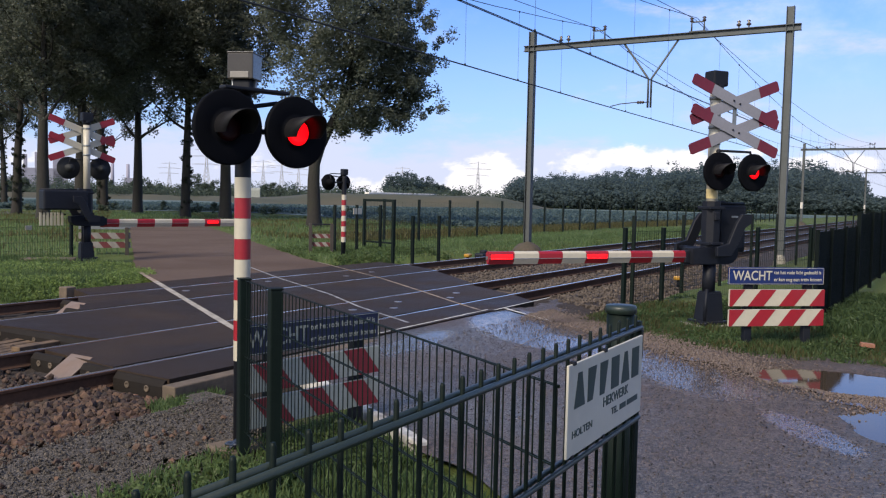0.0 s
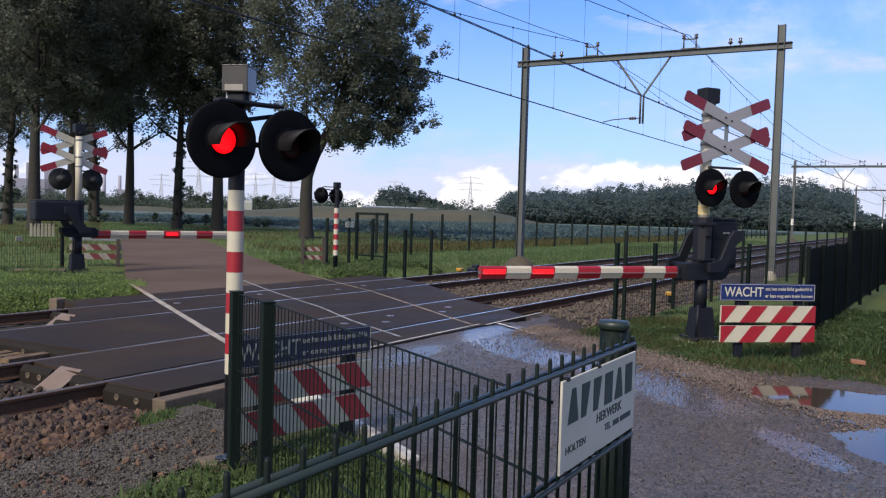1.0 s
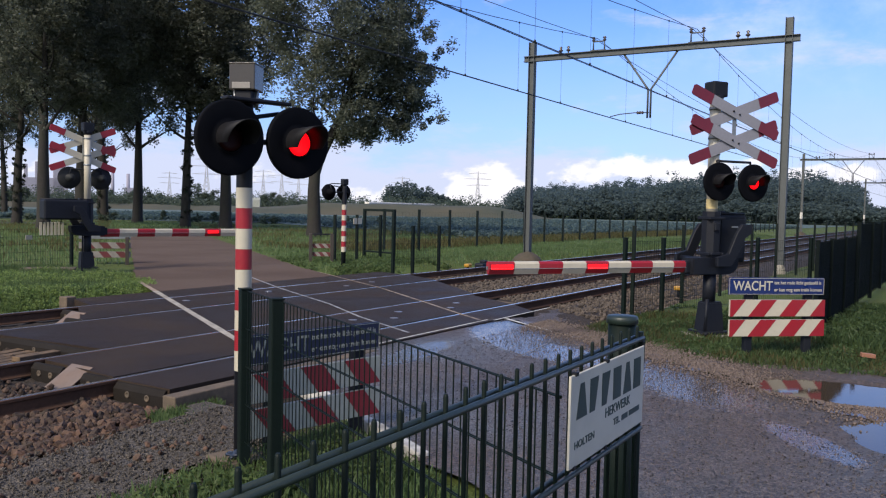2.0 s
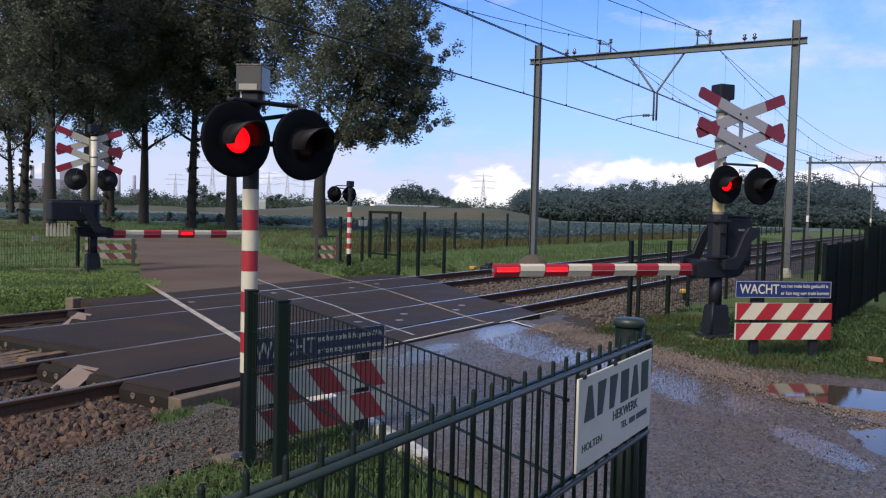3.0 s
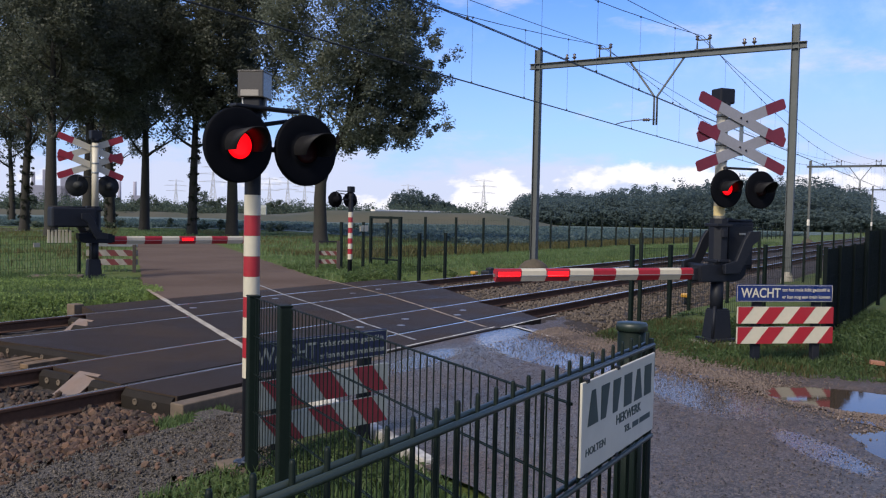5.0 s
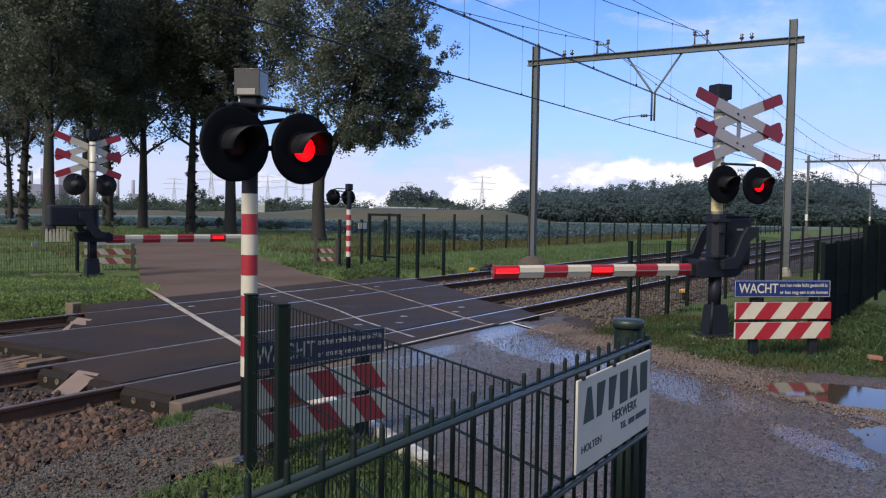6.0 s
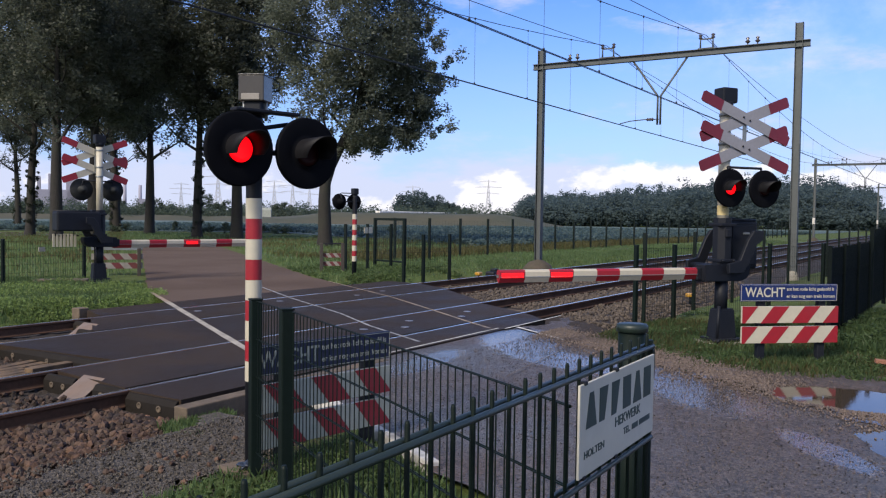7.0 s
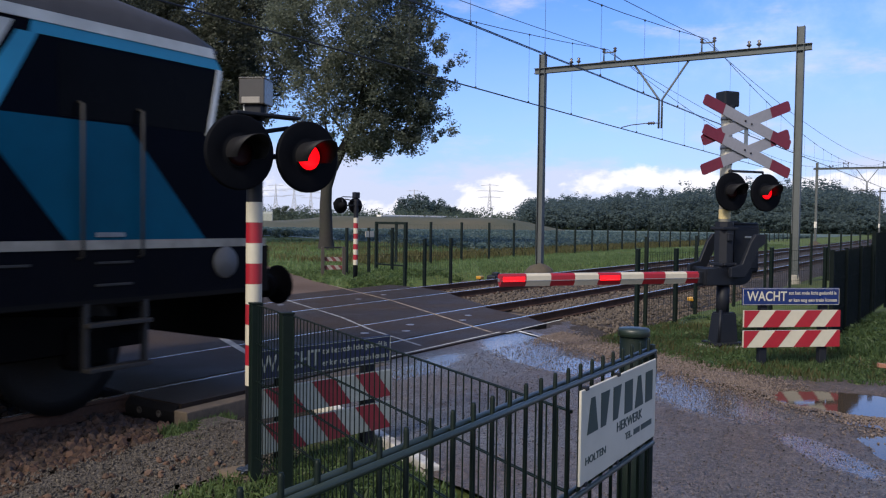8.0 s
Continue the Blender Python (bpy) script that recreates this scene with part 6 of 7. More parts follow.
def make_tree(m, label, seed, height, r0, crown_z, crown_r, lean=(0, 0), clumps_n=330, per=90, leaf=0.15, top=None, off=(0, 0), boughs=(), foliage=None, ivy=0):
    """A tapered trunk that forks into limbs, and a crown of leaves in clumps about the limbs' ends."""
    rnd = random.Random(seed)
    t = thing("tree", m, label, "tree", "trees along the road")
    bm = bmesh.new()
    path, rad, n = [], [], 13
    for k in range(n):
        s = k / (n - 1)
        bow = smooth(0.28, 0.78, s)
        path.append(Vector((lean[0] * bow + 0.12 * math.sin(3 * s + seed), lean[1] * bow + 0.12 * math.cos(2.5 * s + seed), -0.4 + (height * 0.62 + 0.4) * s)))
        rad.append(r0 * (1.35 if k == 0 else 1.0) * (1 - 0.72 * s))
    add_tube(bm, path, rad, 12, False)
    tips = []

    def limb(p, d, length, r, depth):
        pts, rr = [p], [r]
        for i in range(4):
            d = (d + Vector((rnd.uniform(-0.25, 0.25), rnd.uniform(-0.25, 0.25), rnd.uniform(-0.08, 0.22)))).normalized()
            pts.append(pts[-1] + d * length / 4); rr.append(r * (1 - 0.2 * (i + 1)))
        add_tube(bm, pts, rr, 7 if depth < 2 else 5, False)
        tips.append((pts[-1], 1.0))
        if depth < 3:
            for i in (2, 3, 4):
                a = rnd.uniform(0, 6.28)
                side = Vector((math.cos(a), math.sin(a), rnd.uniform(0.0, 0.6))).normalized()
                limb(pts[i], (d * 0.6 + side * 0.8).normalized(), length * rnd.uniform(0.45, 0.65), rr[i] * 0.6, depth + 1)
    for k in range(10):
        low = max(0.42, (crown_z + 0.9) / (height * 0.62))
        s = low + (1 - low) * k / 9
        i = min(n - 1, int(s * (n - 1)))
        a = k * 2.4 + seed
        limb(path[i], Vector((math.cos(a), math.sin(a), 0.35 + 0.5 * s)).normalized(), crown_r * rnd.uniform(0.5, 0.75), rad[i] * 0.5, 1)
    bm_limb = bm
    # clumps on an uneven shell, more of them outside
    top = top or height
    mid, half = (crown_z + top) / 2, (top - crown_z) / 2
    clumps = []
    while len(clumps) < clumps_n:
        v = Vector((rnd.gauss(0, 1), rnd.gauss(0, 1), rnd.gauss(0, 1))).normalized()
        k = rnd.uniform(0.25, 1.0) ** 0.5
        bulge = 0.82 + 0.34 * noise.noise(v * 2.3 + Vector((seed, 0, 0)))
        p = Vector((v.x * crown_r * k * bulge + lean[0] * 0.8 + off[0], v.y * crown_r * k * bulge + lean[1] * 0.8 + off[1], mid + v.z * half * k * bulge))
        if noise.noise(p * 0.33 + Vector((0, 0, seed))) < -0.24:
            continue
        clumps.append((tuple(p), rnd.uniform(0.38, 0.85)))
    for bx_, by_, bz_, br in boughs:      # hanging boughs outside the main crown
        add_tube(bm_limb, [path[7], Vector((bx_ * 0.5, by_ * 0.5, bz_ + 0.4)), Vector((bx_, by_, bz_))], [rad[7] * 0.4, 0.07, 0.02], 6, False)
        for k in range(int(20 * br)):
            v = Vector((rnd.gauss(0, 1), rnd.gauss(0, 1), rnd.gauss(0, 0.7))) * 0.5 * br
            clumps.append(((bx_ + v.x, by_ + v.y, bz_ + v.z), rnd.uniform(0.25, 0.6)))
    part("trunk", bm_limb, M_bark, t, "dark furrowed trunk and limbs")
    for p, _ in tips:
        if rnd.random() < 0.35:
            clumps.append((tuple(p), rnd.uniform(0.4, 0.8)))
    if ivy:
        vines = []
        for k in range(ivy):
            q = path[0].lerp(path[7], rnd.random())
            a = rnd.uniform(0, 6.283)
            vines.append(((q.x + r0 * 1.05 * math.cos(a), q.y + r0 * 1.05 * math.sin(a), q.z + 0.4), rnd.uniform(0.08, 0.18)))
        leafy = new("ivy", leaves_mesh("ivy", vines, 26, 1.0, 0.07, M_ivy, seed + 1))
        leafy.parent = t
        tagged(leafy, "dark ivy climbing the trunk")
    crown = new("crown", leaves_mesh("crown", clumps, per, 1.0, leaf, foliage or M_leaf, seed))
    crown.parent = t
    tagged(crown, "crown of small dark green leaves with gaps")
    return t


make_tree(pose(37.7, 32.0, 0), "broad oak with a bent trunk and uneven dark green crown", 3, 18.5, 0.42, 5.0, 5.6, (1.4, -1.68), 860, 92, 0.085, 20.5, (-0.44, 0.24),
          ((2.3, -3.2, 6.8, 1.7), (1.8, -2.3, 6.1, 1.3), (2.9, -3.7, 8.4, 1.8), (3.1, -4.0, 10.2, 1.9), (1.0, -1.4, 5.9, 0.9),
           (3.5, -4.15, 10.0, 1.7), (3.6, -4.3, 8.3, 1.5), (3.5, -4.2, 7.0, 1.4), (3.0, -3.6, 12.3, 1.9), (2.8, -3.3, 6.4, 1.2)))
oak = make_tree(pose(41.4, 43.0, 0), "tall roadside oak with a straight dark trunk", 8, 20, 0.43, 5.5, 5.5, (0, 0), 430, 82, 0.11, 22, foliage=M_leaf2)
oak2 = make_tree(pose(40.5, 45.6, 0), "slim roadside oak with some ivy on its trunk", 12, 20, 0.35, 5.3, 5.3, (0.2, 0.2), 430, 82, 0.11, 22, foliage=M_leaf2, ivy=60)
for x, y, rz, src, sc in ((47.0, 59.0, 40, oak, 1.05), (47.6, 64.0, 100, oak2, 1.25), (30.0, 45.7, 200, oak, 0.95), (35.0, 56.7, 290, oak2, 1.0), (34.7, 48.9, 150, oak, 1.0),
                          (51.9, 86.0, 77, oak2, 1.0), (56.0, 76.0, 33, oak, 1.0)):
    c_ = copy_thing(src, pose(x, y, -0.1 if math.hypot(x, y) < 70 else -0.25, 0, 0, rz))
    c_.scale = (sc, sc, sc)


# ---- distance: woods, hedges, field, pylons, power station ----
def woods(name, label, spots, material, per, size, seed, many=16, fine=1.0, outward=True):
    """Far crowns past counting: (x, y, width, height) of each."""
    rnd = random.Random(seed)
    clumps = []
    for x, y, w, h in spots:
        for k in range(many):
            v = Vector((rnd.gauss(0, 1), rnd.gauss(0, 1), rnd.gauss(0, 0.9)))
            v = v.normalized() * rnd.uniform(0.45, 1.0)
            clumps.append(((x + v.x * w * 0.5, y + v.y * w * 0.5, h * 0.5 + v.z * h * 0.5), w * rnd.uniform(0.17, 0.3) * fine))
    ob = new(name, leaves_mesh(name, clumps, per, 1.0, size, material, seed, outward))
    return tagged(ob, label, "woods", "", "stuff")


rnd = random.Random(77)
spots = []
SKYLINE = ((5.2, 9.0), (5.8, 13.0), (6.7, 15.0), (9.0, 16.8), (12.2, 16.4), (16.7, 14.6), (19.9, 13.3), (22.1, 11.2), (25.4, 10.6), (26.6, 10.4), (27.2, 8.5))


def skyline(deg):
    """The height of the wood's outline along its bearing, for a wood 265 m away."""
    return float(np.interp(deg, [q[0] for q in SKYLINE], [q[1] for q in SKYLINE]))


for k in range(300):
    deg = rnd.uniform(5.4, 27.0)
    a, dist = radians(deg), 240 + 60 * rnd.random()
    wide = rnd.uniform(6.5, 11)
    h = skyline(deg) * (dist / 265) * rnd.uniform(0.86, 1.0) * (0.72 + 0.28 * (dist - 240) / 60)
    spots.append((dist * math.cos(a), dist * math.sin(a), wide, h))
for k in range(110):
    a = radians(rnd.uniform(3.0, 27.2)); dist = rnd.uniform(231, 239)
    spots.append((dist * math.cos(a), dist * math.sin(a), rnd.uniform(4, 7), rnd.uniform(3.0, 6.0)))
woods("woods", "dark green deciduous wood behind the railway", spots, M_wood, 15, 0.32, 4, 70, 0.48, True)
spots = []
for deg, dist, w, h in ((34.6, 430, 17, 15), (33.9, 430, 13, 14), (33.2, 440, 9, 11), (32.7, 440, 12, 12.5), (32.0, 440, 9, 9.5), (31.4, 440, 8, 7), (35.2, 440, 9, 10), (30.7, 445, 9, 6)):
    a = radians(deg); spots.append((dist * math.cos(a), dist * math.sin(a), w, h))
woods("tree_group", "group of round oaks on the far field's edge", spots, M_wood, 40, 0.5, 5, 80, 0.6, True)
spots = []
for k in range(420):
    a = radians(rnd.uniform(27.5, 64)); dist = rnd.uniform(250, 330)
    big = rnd.random() < 0.2
    spots.append((dist * math.cos(a), dist * math.sin(a), rnd.uniform(4, 9), (rnd.uniform(4.5, 6.5) if big else rnd.uniform(2.4, 4.4))))
woods("hedge", "low uneven hedges and small trees behind the fields", spots, M_bush, 16, 0.3, 6, 11, 1.0, False)
for deg, dist, h in ((58.6, 262, 7.5), (53.9, 266, 8.0), (51.4, 270, 6.6), (47.9, 264, 7.4), (46.6, 275, 6.0), (43.2, 270, 6.4)):
    a = radians(deg)
    woods("shrub", "single round shrub at the field's edge", [(dist * math.cos(a), dist * math.sin(a), h * 0.75, h), (dist * math.cos(a) + 2, dist * math.sin(a) - 2, h * 0.5, h * 0.7)], M_bush, 60, 0.3, int(dist))

M_field = mat("cabbage_field_soil", (0.098, 0.135, 0.127), (0.058, 0.09, 0.082), 1.4, 0.8, 0, 0.4, fine=5, relief=0.05, dirt=(0.10, 0.13, 0.12), dirt_scale=0.12, spec=0.3)
M_cabbage = leaf_material("cabbage_leaves", (0.12, 0.17, 0.165), (0.085, 0.13, 0.122), 0.35)
M_dry = mat("dry_grass_bank", (0.054, 0.056, 0.036), (0.034, 0.041, 0.024), 0.35, 0.95, 0, 0.3, fine=6, relief=0.03, dirt=(0.075, 0.064, 0.04), dirt_scale=0.06, dirt_amount=0.7)


def field_height(x, y):
    return -0.01 - 0.38 * smooth(60, 200, math.hypot(x, y)) + 0.03 * noise.noise((x * 0.5, y * 0.5, 2))


patch("field", [(42, 23.0), (230, 23.0), (222, 100), (190, 122), (160, 150), (170, 190), (135, 222), (60, 235), (-20, 140), (35, 80), (52, 69), (61, 58), (53, 40)], field_height, M_field, "blue-green cabbage field behind the fence", 1.3, 0.6, "structure", "field")
patch("dirt_track", [(30, 55), (41, 58), (39, 66), (24, 68)], lambda x, y: rise(x, y) + 0.06, M_gravel, "brown dirt track beyond the roadside trees", 0.5, 0.6, "structure", "track")
spots = []
for k in range(16):
    a = radians(rnd.uniform(35, 62)); dist = rnd.uniform(76, 86)
    spots.append((dist * math.cos(a), dist * math.sin(a), rnd.uniform(0.5, 1.3), rnd.uniform(0.5, 1.15)))
woods("tall_weeds", "tall dark weeds along the field's edge", spots, M_bush, 10, 0.12, 15)
clumps = []
for k in range(9500):
    y = 23.4 + 60 * rnd.random() ** 1.8
    x = rnd.uniform(42 + (y - 23) * 0.6, 150)
    y = 23.4 + round((y - 23.4) / 0.7) * 0.7 + rnd.uniform(-0.06, 0.06)
    clumps.append(((x, y, field_height(x, y) + 0.2), rnd.uniform(0.18, 0.3)))
for k in range(5000):
    a = radians(rnd.uniform(40, 64)); dist = 88 + 70 * rnd.random() ** 1.5
    x, y = dist * math.cos(a), 23.4 + round((dist * math.sin(a) - 23.4) / 0.9) * 0.9
    clumps.append(((x, y, field_height(x, y) + 0.2), rnd.uniform(0.2, 0.34)))
tagged(new("cabbages", leaves_mesh("cabbages", clumps, 9, 1.0, 0.15, M_cabbage, 9)), "rows of blue-green cabbages in the field", "cabbages", "", "stuff")


def bank_height(x, y):
    """A low bank behind the fields: nearer and higher to the east, farther and lower to the north."""
    far, turn = math.hypot(x, y), math.degrees(math.atan2(y, x))
    front = 194 + 44 * smooth(44, 48, turn)
    hump = smooth(front, front + 14, far) * (1 - smooth(front + 62, front + 80, far)) * smooth(23, 29, turn) * (1 - smooth(66, 74, turn))
    return -0.75 + hump * (3.15 - 1.45 * smooth(39, 43.5, turn) + 0.3 * noise.noise((x * 0.1, y * 0.1, 0)))


sheet("bank", [60 + 4 * i for i in range(62)], [66 + 4 * i for i in range(64)], bank_height, M_dry, "low bank of dry grass behind the fields", "bank")
bm = bmesh.new(); add_box(bm, (0, -0.8, 1.8), (41, 0.8, 3.0), pose(187.4, 140, 0), 0.2)
solid("greenhouse", bm, M_trim, "long low pale greenhouse roof on the far bank", "greenhouse")
bm = bmesh.new(); add_prism(bm, [(-1.1, 0.2), (1.1, 0.2), (1.1, 2.8), (0, 3.4), (-1.1, 2.8)], -1.4, 1.4, pose(0, 0, 0, 90, 0, 0))
# the dimmed white serves again to mute the pale shed
solid("shed", bm, M_dullwhite, "small pale shed on the far bank", "shed", m=pose(166.5, 161.5, 0, 0, 0, 40))


# pylon steel, its base colour paled for the haze of distance
M_plant = mat("haze_paled_pylon_steel", (0.5, 0.5, 0.54), (0.44, 0.44, 0.48), 0.02, 0.7, 0, 0.0, coords="Object")


# lilac haze of the distance is put into the power station's base colour
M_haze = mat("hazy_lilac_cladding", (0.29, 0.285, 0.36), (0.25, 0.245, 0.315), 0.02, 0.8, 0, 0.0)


def make_pylon(m, h, label):
    t = thing("pylon", m, label, "pylon", "power line pylons")
    bm = bmesh.new()
    for sx_ in (-1, 1):
        for sy_ in (-1, 1):
            add_tube(bm, [(sx_ * h * 0.09, sy_ * h * 0.09, 0), (sx_ * h * 0.025, sy_ * h * 0.025, h * 0.6), (0, 0, h)], h * 0.006, 4, False)
    for k in range(7):
        z0, z1 = h * 0.6 * k / 7, h * 0.6 * (k + 1) / 7
        w0, w1 = h * (0.09 - 0.065 * k / 7), h * (0.09 - 0.065 * (k + 1) / 7)
        for sy_ in (-1, 1):
            add_tube(bm, [(-w0, sy_ * w0, z0), (w1, sy_ * w1, z1)], h * 0.004, 4, False); add_tube(bm, [(w0, sy_ * w0, z0), (-w1, sy_ * w1, z1)], h * 0.004, 4, False)
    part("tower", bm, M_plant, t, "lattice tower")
    for z, w in ((0.62, 0.3), (0.78, 0.36), (0.92, 0.24)):
        bm = bmesh.new(); add_tube(bm, [(-h * w, 0, h * z + h * 0.02), (0, 0, h * z + h * 0.05), (h * w, 0, h * z + h * 0.02)], h * 0.005, 4, False)
        add_tube(bm, [(-h * w, 0, h * z + h * 0.02), (h * w, 0, h * z + h * 0.02)], h * 0.005, 4, False)
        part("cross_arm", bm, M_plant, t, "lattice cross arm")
    return t


for deg, dist, h in ((47.2, 800, 44), (42.4, 900, 40), (43.6, 1000, 42), (41.3, 1100, 44), (29.3, 900, 42), (34.4, 1100, 42), (49.5, 1100, 40)):
    a = radians(deg)
    make_pylon(pose(dist * math.cos(a), dist * math.sin(a), -0.5, 0, 0, deg - 90 + 15), h, "distant steel lattice pylon of a power line")
plant = thing("power_station", pose(1500 * math.cos(radians(56.6)), 1500 * math.sin(radians(56.6)), 0, 0, 0, 56.6 - 90), "distant pale power station with tall blocks and stacks", "power station")
for name_, x0, x1, h in (("turbine_hall", -42, 30, 36), ("boiler_house", -18, -3, 61), ("boiler_house", 8, 24, 57), ("stack", -34, -29, 57), ("annex", -60, -42, 20)):
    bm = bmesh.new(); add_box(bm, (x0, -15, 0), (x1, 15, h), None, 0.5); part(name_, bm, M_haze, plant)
for x in (97, 121):
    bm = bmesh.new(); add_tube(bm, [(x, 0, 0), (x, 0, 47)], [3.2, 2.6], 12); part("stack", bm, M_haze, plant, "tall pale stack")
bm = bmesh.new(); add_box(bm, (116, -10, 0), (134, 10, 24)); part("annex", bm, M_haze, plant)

# ---- grass ----
def grass(label, n, area, height, size, material, seed, lean=0.5):
    """Blades past counting, as one joined mesh."""
    r, rnd = np.random.RandomState(seed), random.Random(seed)
    pos = []
    while len(pos) < n:
        x, y = area(rnd)
        if x is not None:
            pos.append((x, y, height(x, y)))
    pos = np.array(pos)
    a = r.uniform(0, 6.283, n)
    h = size * r.uniform(0.4, 1.3, n)
    w = 0.06 * size * r.uniform(0.8, 2.2, n)
    d = np.stack([np.cos(a), np.sin(a), np.zeros(n)], 1)
    b = r.uniform(0, 6.283, n)
    bend = np.stack([np.cos(b), np.sin(b), np.zeros(n)], 1) * (h * lean * r.uniform(0.2, 1.2, n))[:, None]
    up = np.stack([np.zeros(n), np.zeros(n), h], 1)
    v = np.stack([pos - d * w[:, None], pos + d * w[:, None], pos + up * 0.6 + bend * 0.4 + d * w[:, None] * 0.7, pos + up + bend, pos + up * 0.6 + bend * 0.4 - d * w[:, None] * 0.7], 1).reshape(-1, 3)
    me = bpy.data.meshes.new("grass")
    me.vertices.add(5 * n); me.vertices.foreach_set("co", v.ravel())
    me.loops.add(5 * n); me.loops.foreach_set("vertex_index", np.arange(5 * n))
    me.polygons.add(n); me.polygons.foreach_set("loop_start", np.arange(0, 5 * n, 5))
    me.update(calc_edges=True)
    me.materials.append(material)
    return tagged(new("grass", me), label, "grass", "", "stuff")


M_blade = leaf_material("grass_blades", (0.138, 0.196, 0.078), (0.09, 0.138, 0.053), 0.6)
# the shade beside the dark fence is put into this green
M_tall = leaf_material("shade_dark_weed_leaves", (0.075, 0.115, 0.045), (0.055, 0.085, 0.033), 0.5)
M_weed = leaf_material("weed_leaves", (0.165, 0.232, 0.085), (0.112, 0.168, 0.058), 0.45)
M_lush = leaf_material("lush_weed_leaves", (0.225, 0.30, 0.095), (0.155, 0.225, 0.068), 0.45)
M_clover = leaf_material("clover_leaves", (0.115, 0.175, 0.066), (0.078, 0.125, 0.046), 0.45)
M_straw = leaf_material("dry_grass_blades", (0.16, 0.14, 0.06), (0.11, 0.11, 0.04), 0.4)


def zone(x0, x1, y0, y1, keep):
    def pick(rnd):
        x, y = rnd.uniform(x0, x1), rnd.uniform(y0, y1)
        return (x, y) if keep(x, y) else (None, None)
    return pick


def wander(x, y, k=1.0):
    return 0.35 * noise.noise((x * 0.9, y * 0.9, k)) + 0.2 * noise.noise((x * 3, y * 3, k))


grass("green grass under the mesh fence", 24000, zone(-0.5, 6.0, 0.3, 4.5, lambda x, y: x < left_edge(y) - 0.08 and y < 4.35 + 0.25 * wander(x, y) and y < 4.0 + 0.35 * x), rise, 0.10, M_blade, 31)
grass("grass beside the road at the near corner", 26000, zone(-4.5, 4.0, -4.5, 4.2, lambda x, y: (x < -0.5 or y < 0.3) and x < left_edge(y) - 0.08 and math.hypot(x + 0.5, y) < 3.6 + 1.5 * wander(x, y, 5)), rise, 0.10, M_blade, 39)
grass("tufts of weeds beside the deck", 1400, zone(4.6, 6.0, 5.2, 6.0, lambda x, y: wander(x, y, 3) > 0.12), lambda x, y: -0.16, 0.08, M_blade, 32)
grass("lush grass round the barrier and the boards", 75000, zone(10.2, 19, -3.5, 5.3, lambda x, y: x > 10.05 + 0.5 * (1 - smooth(1.2, 2.2, y)) + max(0, y - 3.2) * 0.85 + wander(x, y) and y < 4.9 + 0.4 * wander(x, y) and (x < 15 or y < 2.6)), rise, 0.08, M_blade, 33)
grass("grass between the road and the far track", 30000, zone(2, 13.6, 14.1, 21, lambda x, y: x < left_edge(y) - 0.3 + wander(x, y)), rise, 0.13, M_blade, 34)
grass("grass beyond the tracks before the fence", 36000, zone(17, 60, 13.6, 23, lambda x, y: x > right_edge(y) + 0.2 + wander(x, y) and y > 14.4 - 0.4 * smooth(20, 30, x)), rise, 0.11, M_blade, 35)
grass("dry grass at the field's edge", 16000, zone(26, 90, 19.6, 23.6, lambda x, y: True), rise, 0.28, M_straw, 36)
grass("rough grass under the roadside trees", 30000, zone(10, 50, 20, 62, lambda x, y: y > 41 or x < left_edge(y) - 0.4 + wander(x, y) or x > right_edge(y) + 0.5 + wander(x, y)), rise, 0.18, M_blade, 37)
grass("grass beside the far rails", 9000, zone(26, 80, 14.2, 16.5, lambda x, y: True), rise, 0.14, M_blade, 38)



def weeds(label, n, area, height, seed, size=0.03, r=0.11, material=None, lift=0.6):
    rnd = random.Random(seed)
    clumps = []
    while len(clumps) < n:
        x, y = area(rnd)
        if x is not None and noise.noise((x * 0.8, y * 0.8, 6)) > -0.1:
            clumps.append(((x, y, height(x, y) + r * lift * rnd.uniform(0.3, 1.5)), rnd.uniform(0.5, 1.2) * r))
    return tagged(new("weeds", leaves_mesh("weeds", clumps, 14, 1.0, size, material or M_weed, seed)), label, "weeds", "", "stuff")


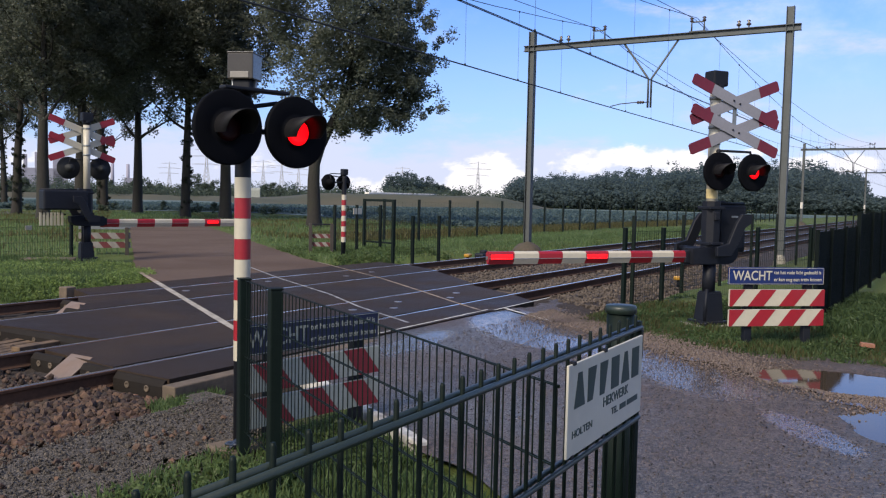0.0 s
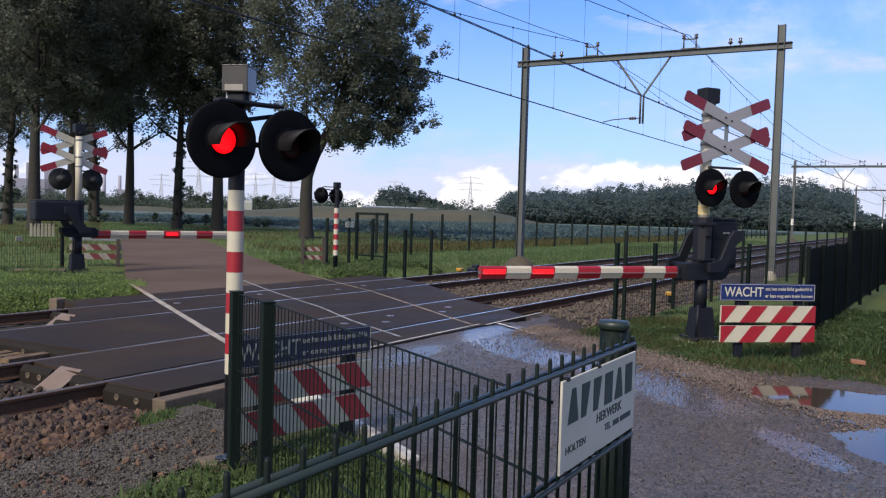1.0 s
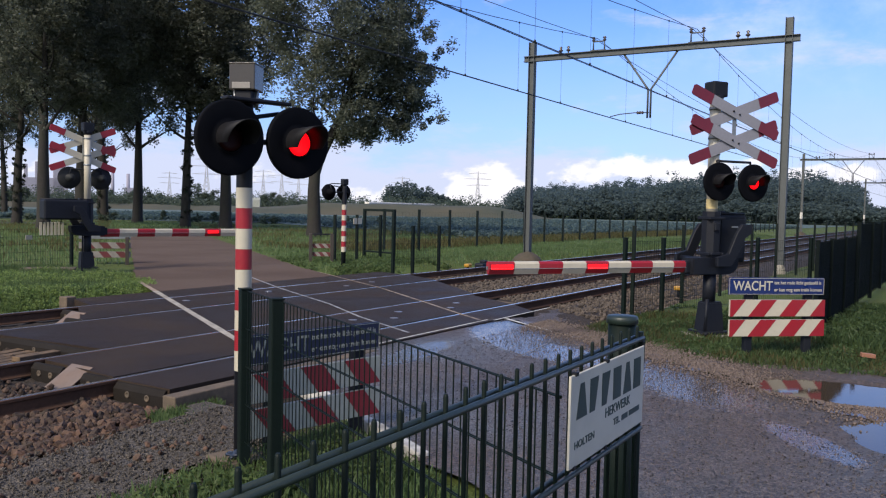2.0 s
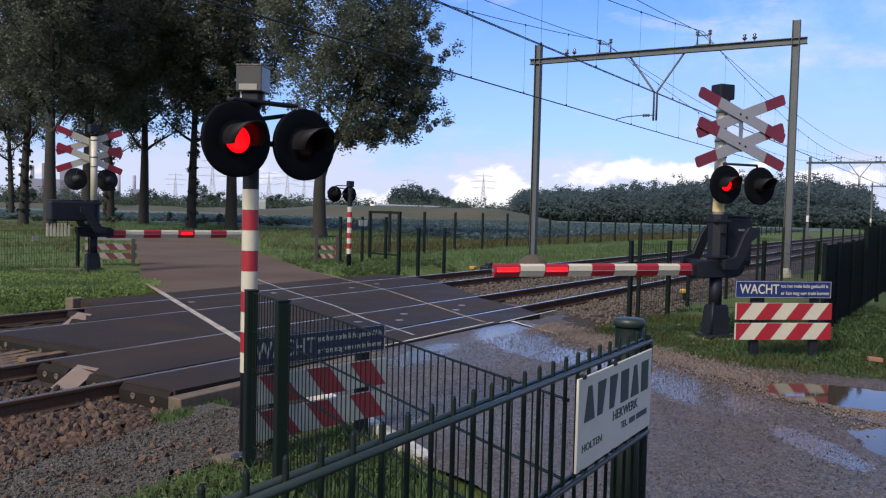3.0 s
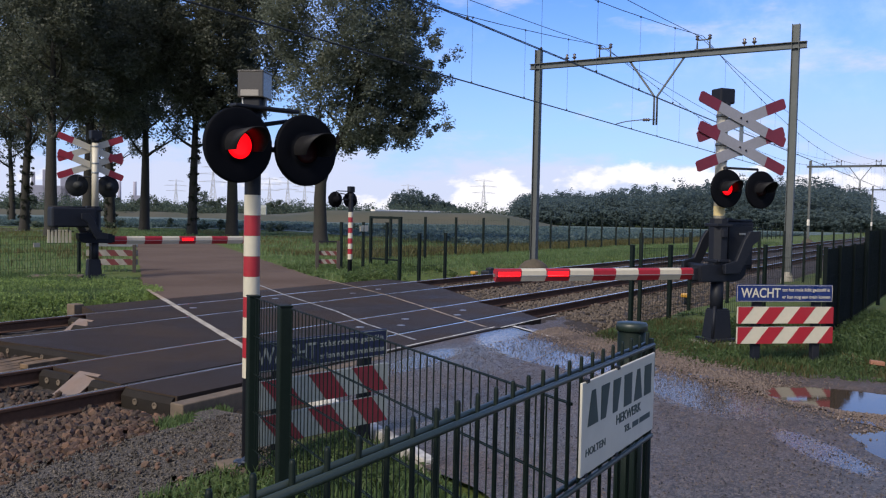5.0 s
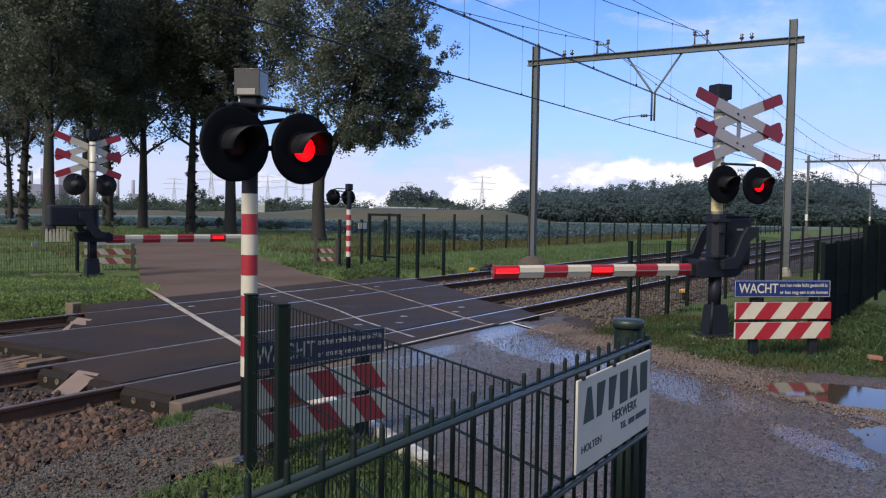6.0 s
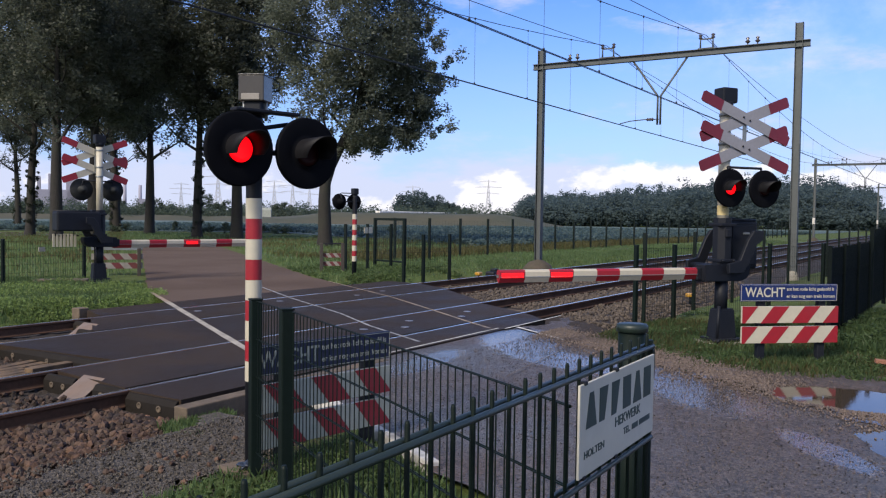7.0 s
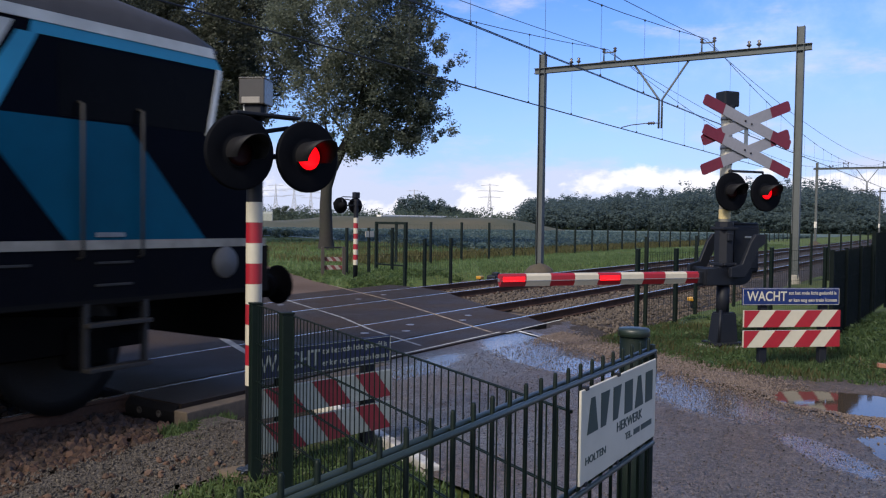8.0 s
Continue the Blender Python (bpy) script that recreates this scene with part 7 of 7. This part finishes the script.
weeds("low broad-leaved weeds and clover in the verge", 2600, zone(10.3, 16, -2.5, 4.6, lambda x, y: x > 10.45 + max(0, y - 3.2) * 0.85 + wander(x, y)), rise, 51, 0.022, 0.06, M_clover)
weeds("lush weeds before the far barrier", 2800, zone(8, 13.4, 14.1, 19, lambda x, y: x < left_edge(y) - 0.15 + 0.35 * (1 - smooth(16.5, 18, y)) + wander(x, y) and x > 8), rise, 52, 0.026, 0.09, M_lush)
weeds("clover and weeds under the mesh fence", 700, zone(3.0, 6.0, 1.5, 4.3, lambda x, y: x < left_edge(y) - 0.05), rise, 53, 0.022, 0.07)
weeds("weeds at the edge of the far road", 900, zone(16, 24, 14.2, 19.5, lambda x, y: x > right_edge(y) + 0.1 + wander(x, y)), rise, 54, 0.035, 0.08)

# tall growth along the fence; its dark colour stands in for shade
weeds("tall weeds in shade-dark green along the dark fence", 2600, zone(11.9, 18, -1.6, 1.7, lambda x, y: (y < 0.7 or x > 13.2) and (y > 0.25 + 0.3 * wander(x, y, 2) or x > 12.2 + wander(x, y, 4))), rise, 55, 0.03, 0.10, M_tall, 0.9)
grass("tall grass in shade-dark green along the dark fence", 16000, zone(11.7, 18, -2.5, 1.7, lambda x, y: x > 12.2 + 0.8 * wander(x, y, 2) + 0.5 * max(0.0, y - 0.6)), rise, 0.17, M_tall, 39)
grass("dry yellow blades in the verge", 4500, zone(10.3, 15, 0.5, 5.2, lambda x, y: x > 10.3 + max(0, y - 3.2) * 0.85 + wander(x, y) and wander(x, y, 5) > 0.0), rise, 0.1, M_straw, 40)
grass("dry yellow grass round the roadside trees", 16000, zone(14, 50, 24, 62, lambda x, y: (x < left_edge(y) - 1.5 or x > right_edge(y) + 1.5) and wander(x * 0.3, y * 0.3, 6) > 0.02), rise, 0.2, M_straw, 41)

# ---- motion ----
def motions():
    """The train comes in on the near track; the lamps flash in turn."""
    walk(loco, [(0.0, pose(7.36 - 21.3 * 8.0, NEAR_C_, 0)), (4.0, pose(7.36 - 21.3 * 4.0, NEAR_C_, 0)), (8.0, pose(7.36, NEAR_C_, 0))])
    tick = 1.0 / FPS
    for lamp, phase, off, on in FLASH:
        state = phase == "R"
        rows = [(0.0, on if state else off)]
        for k in range(12):
            for t, who in ((0.28 + 0.66 * k, "L"), (0.68 + 0.66 * k, "R")):
                if t < 7.99:
                    rows.append((t - tick, on if state else off))
                    state = who == phase
                    rows.append((t, on if state else off))
        rows.append((8.0, on if state else off))
        walk(lamp, rows)


motions()
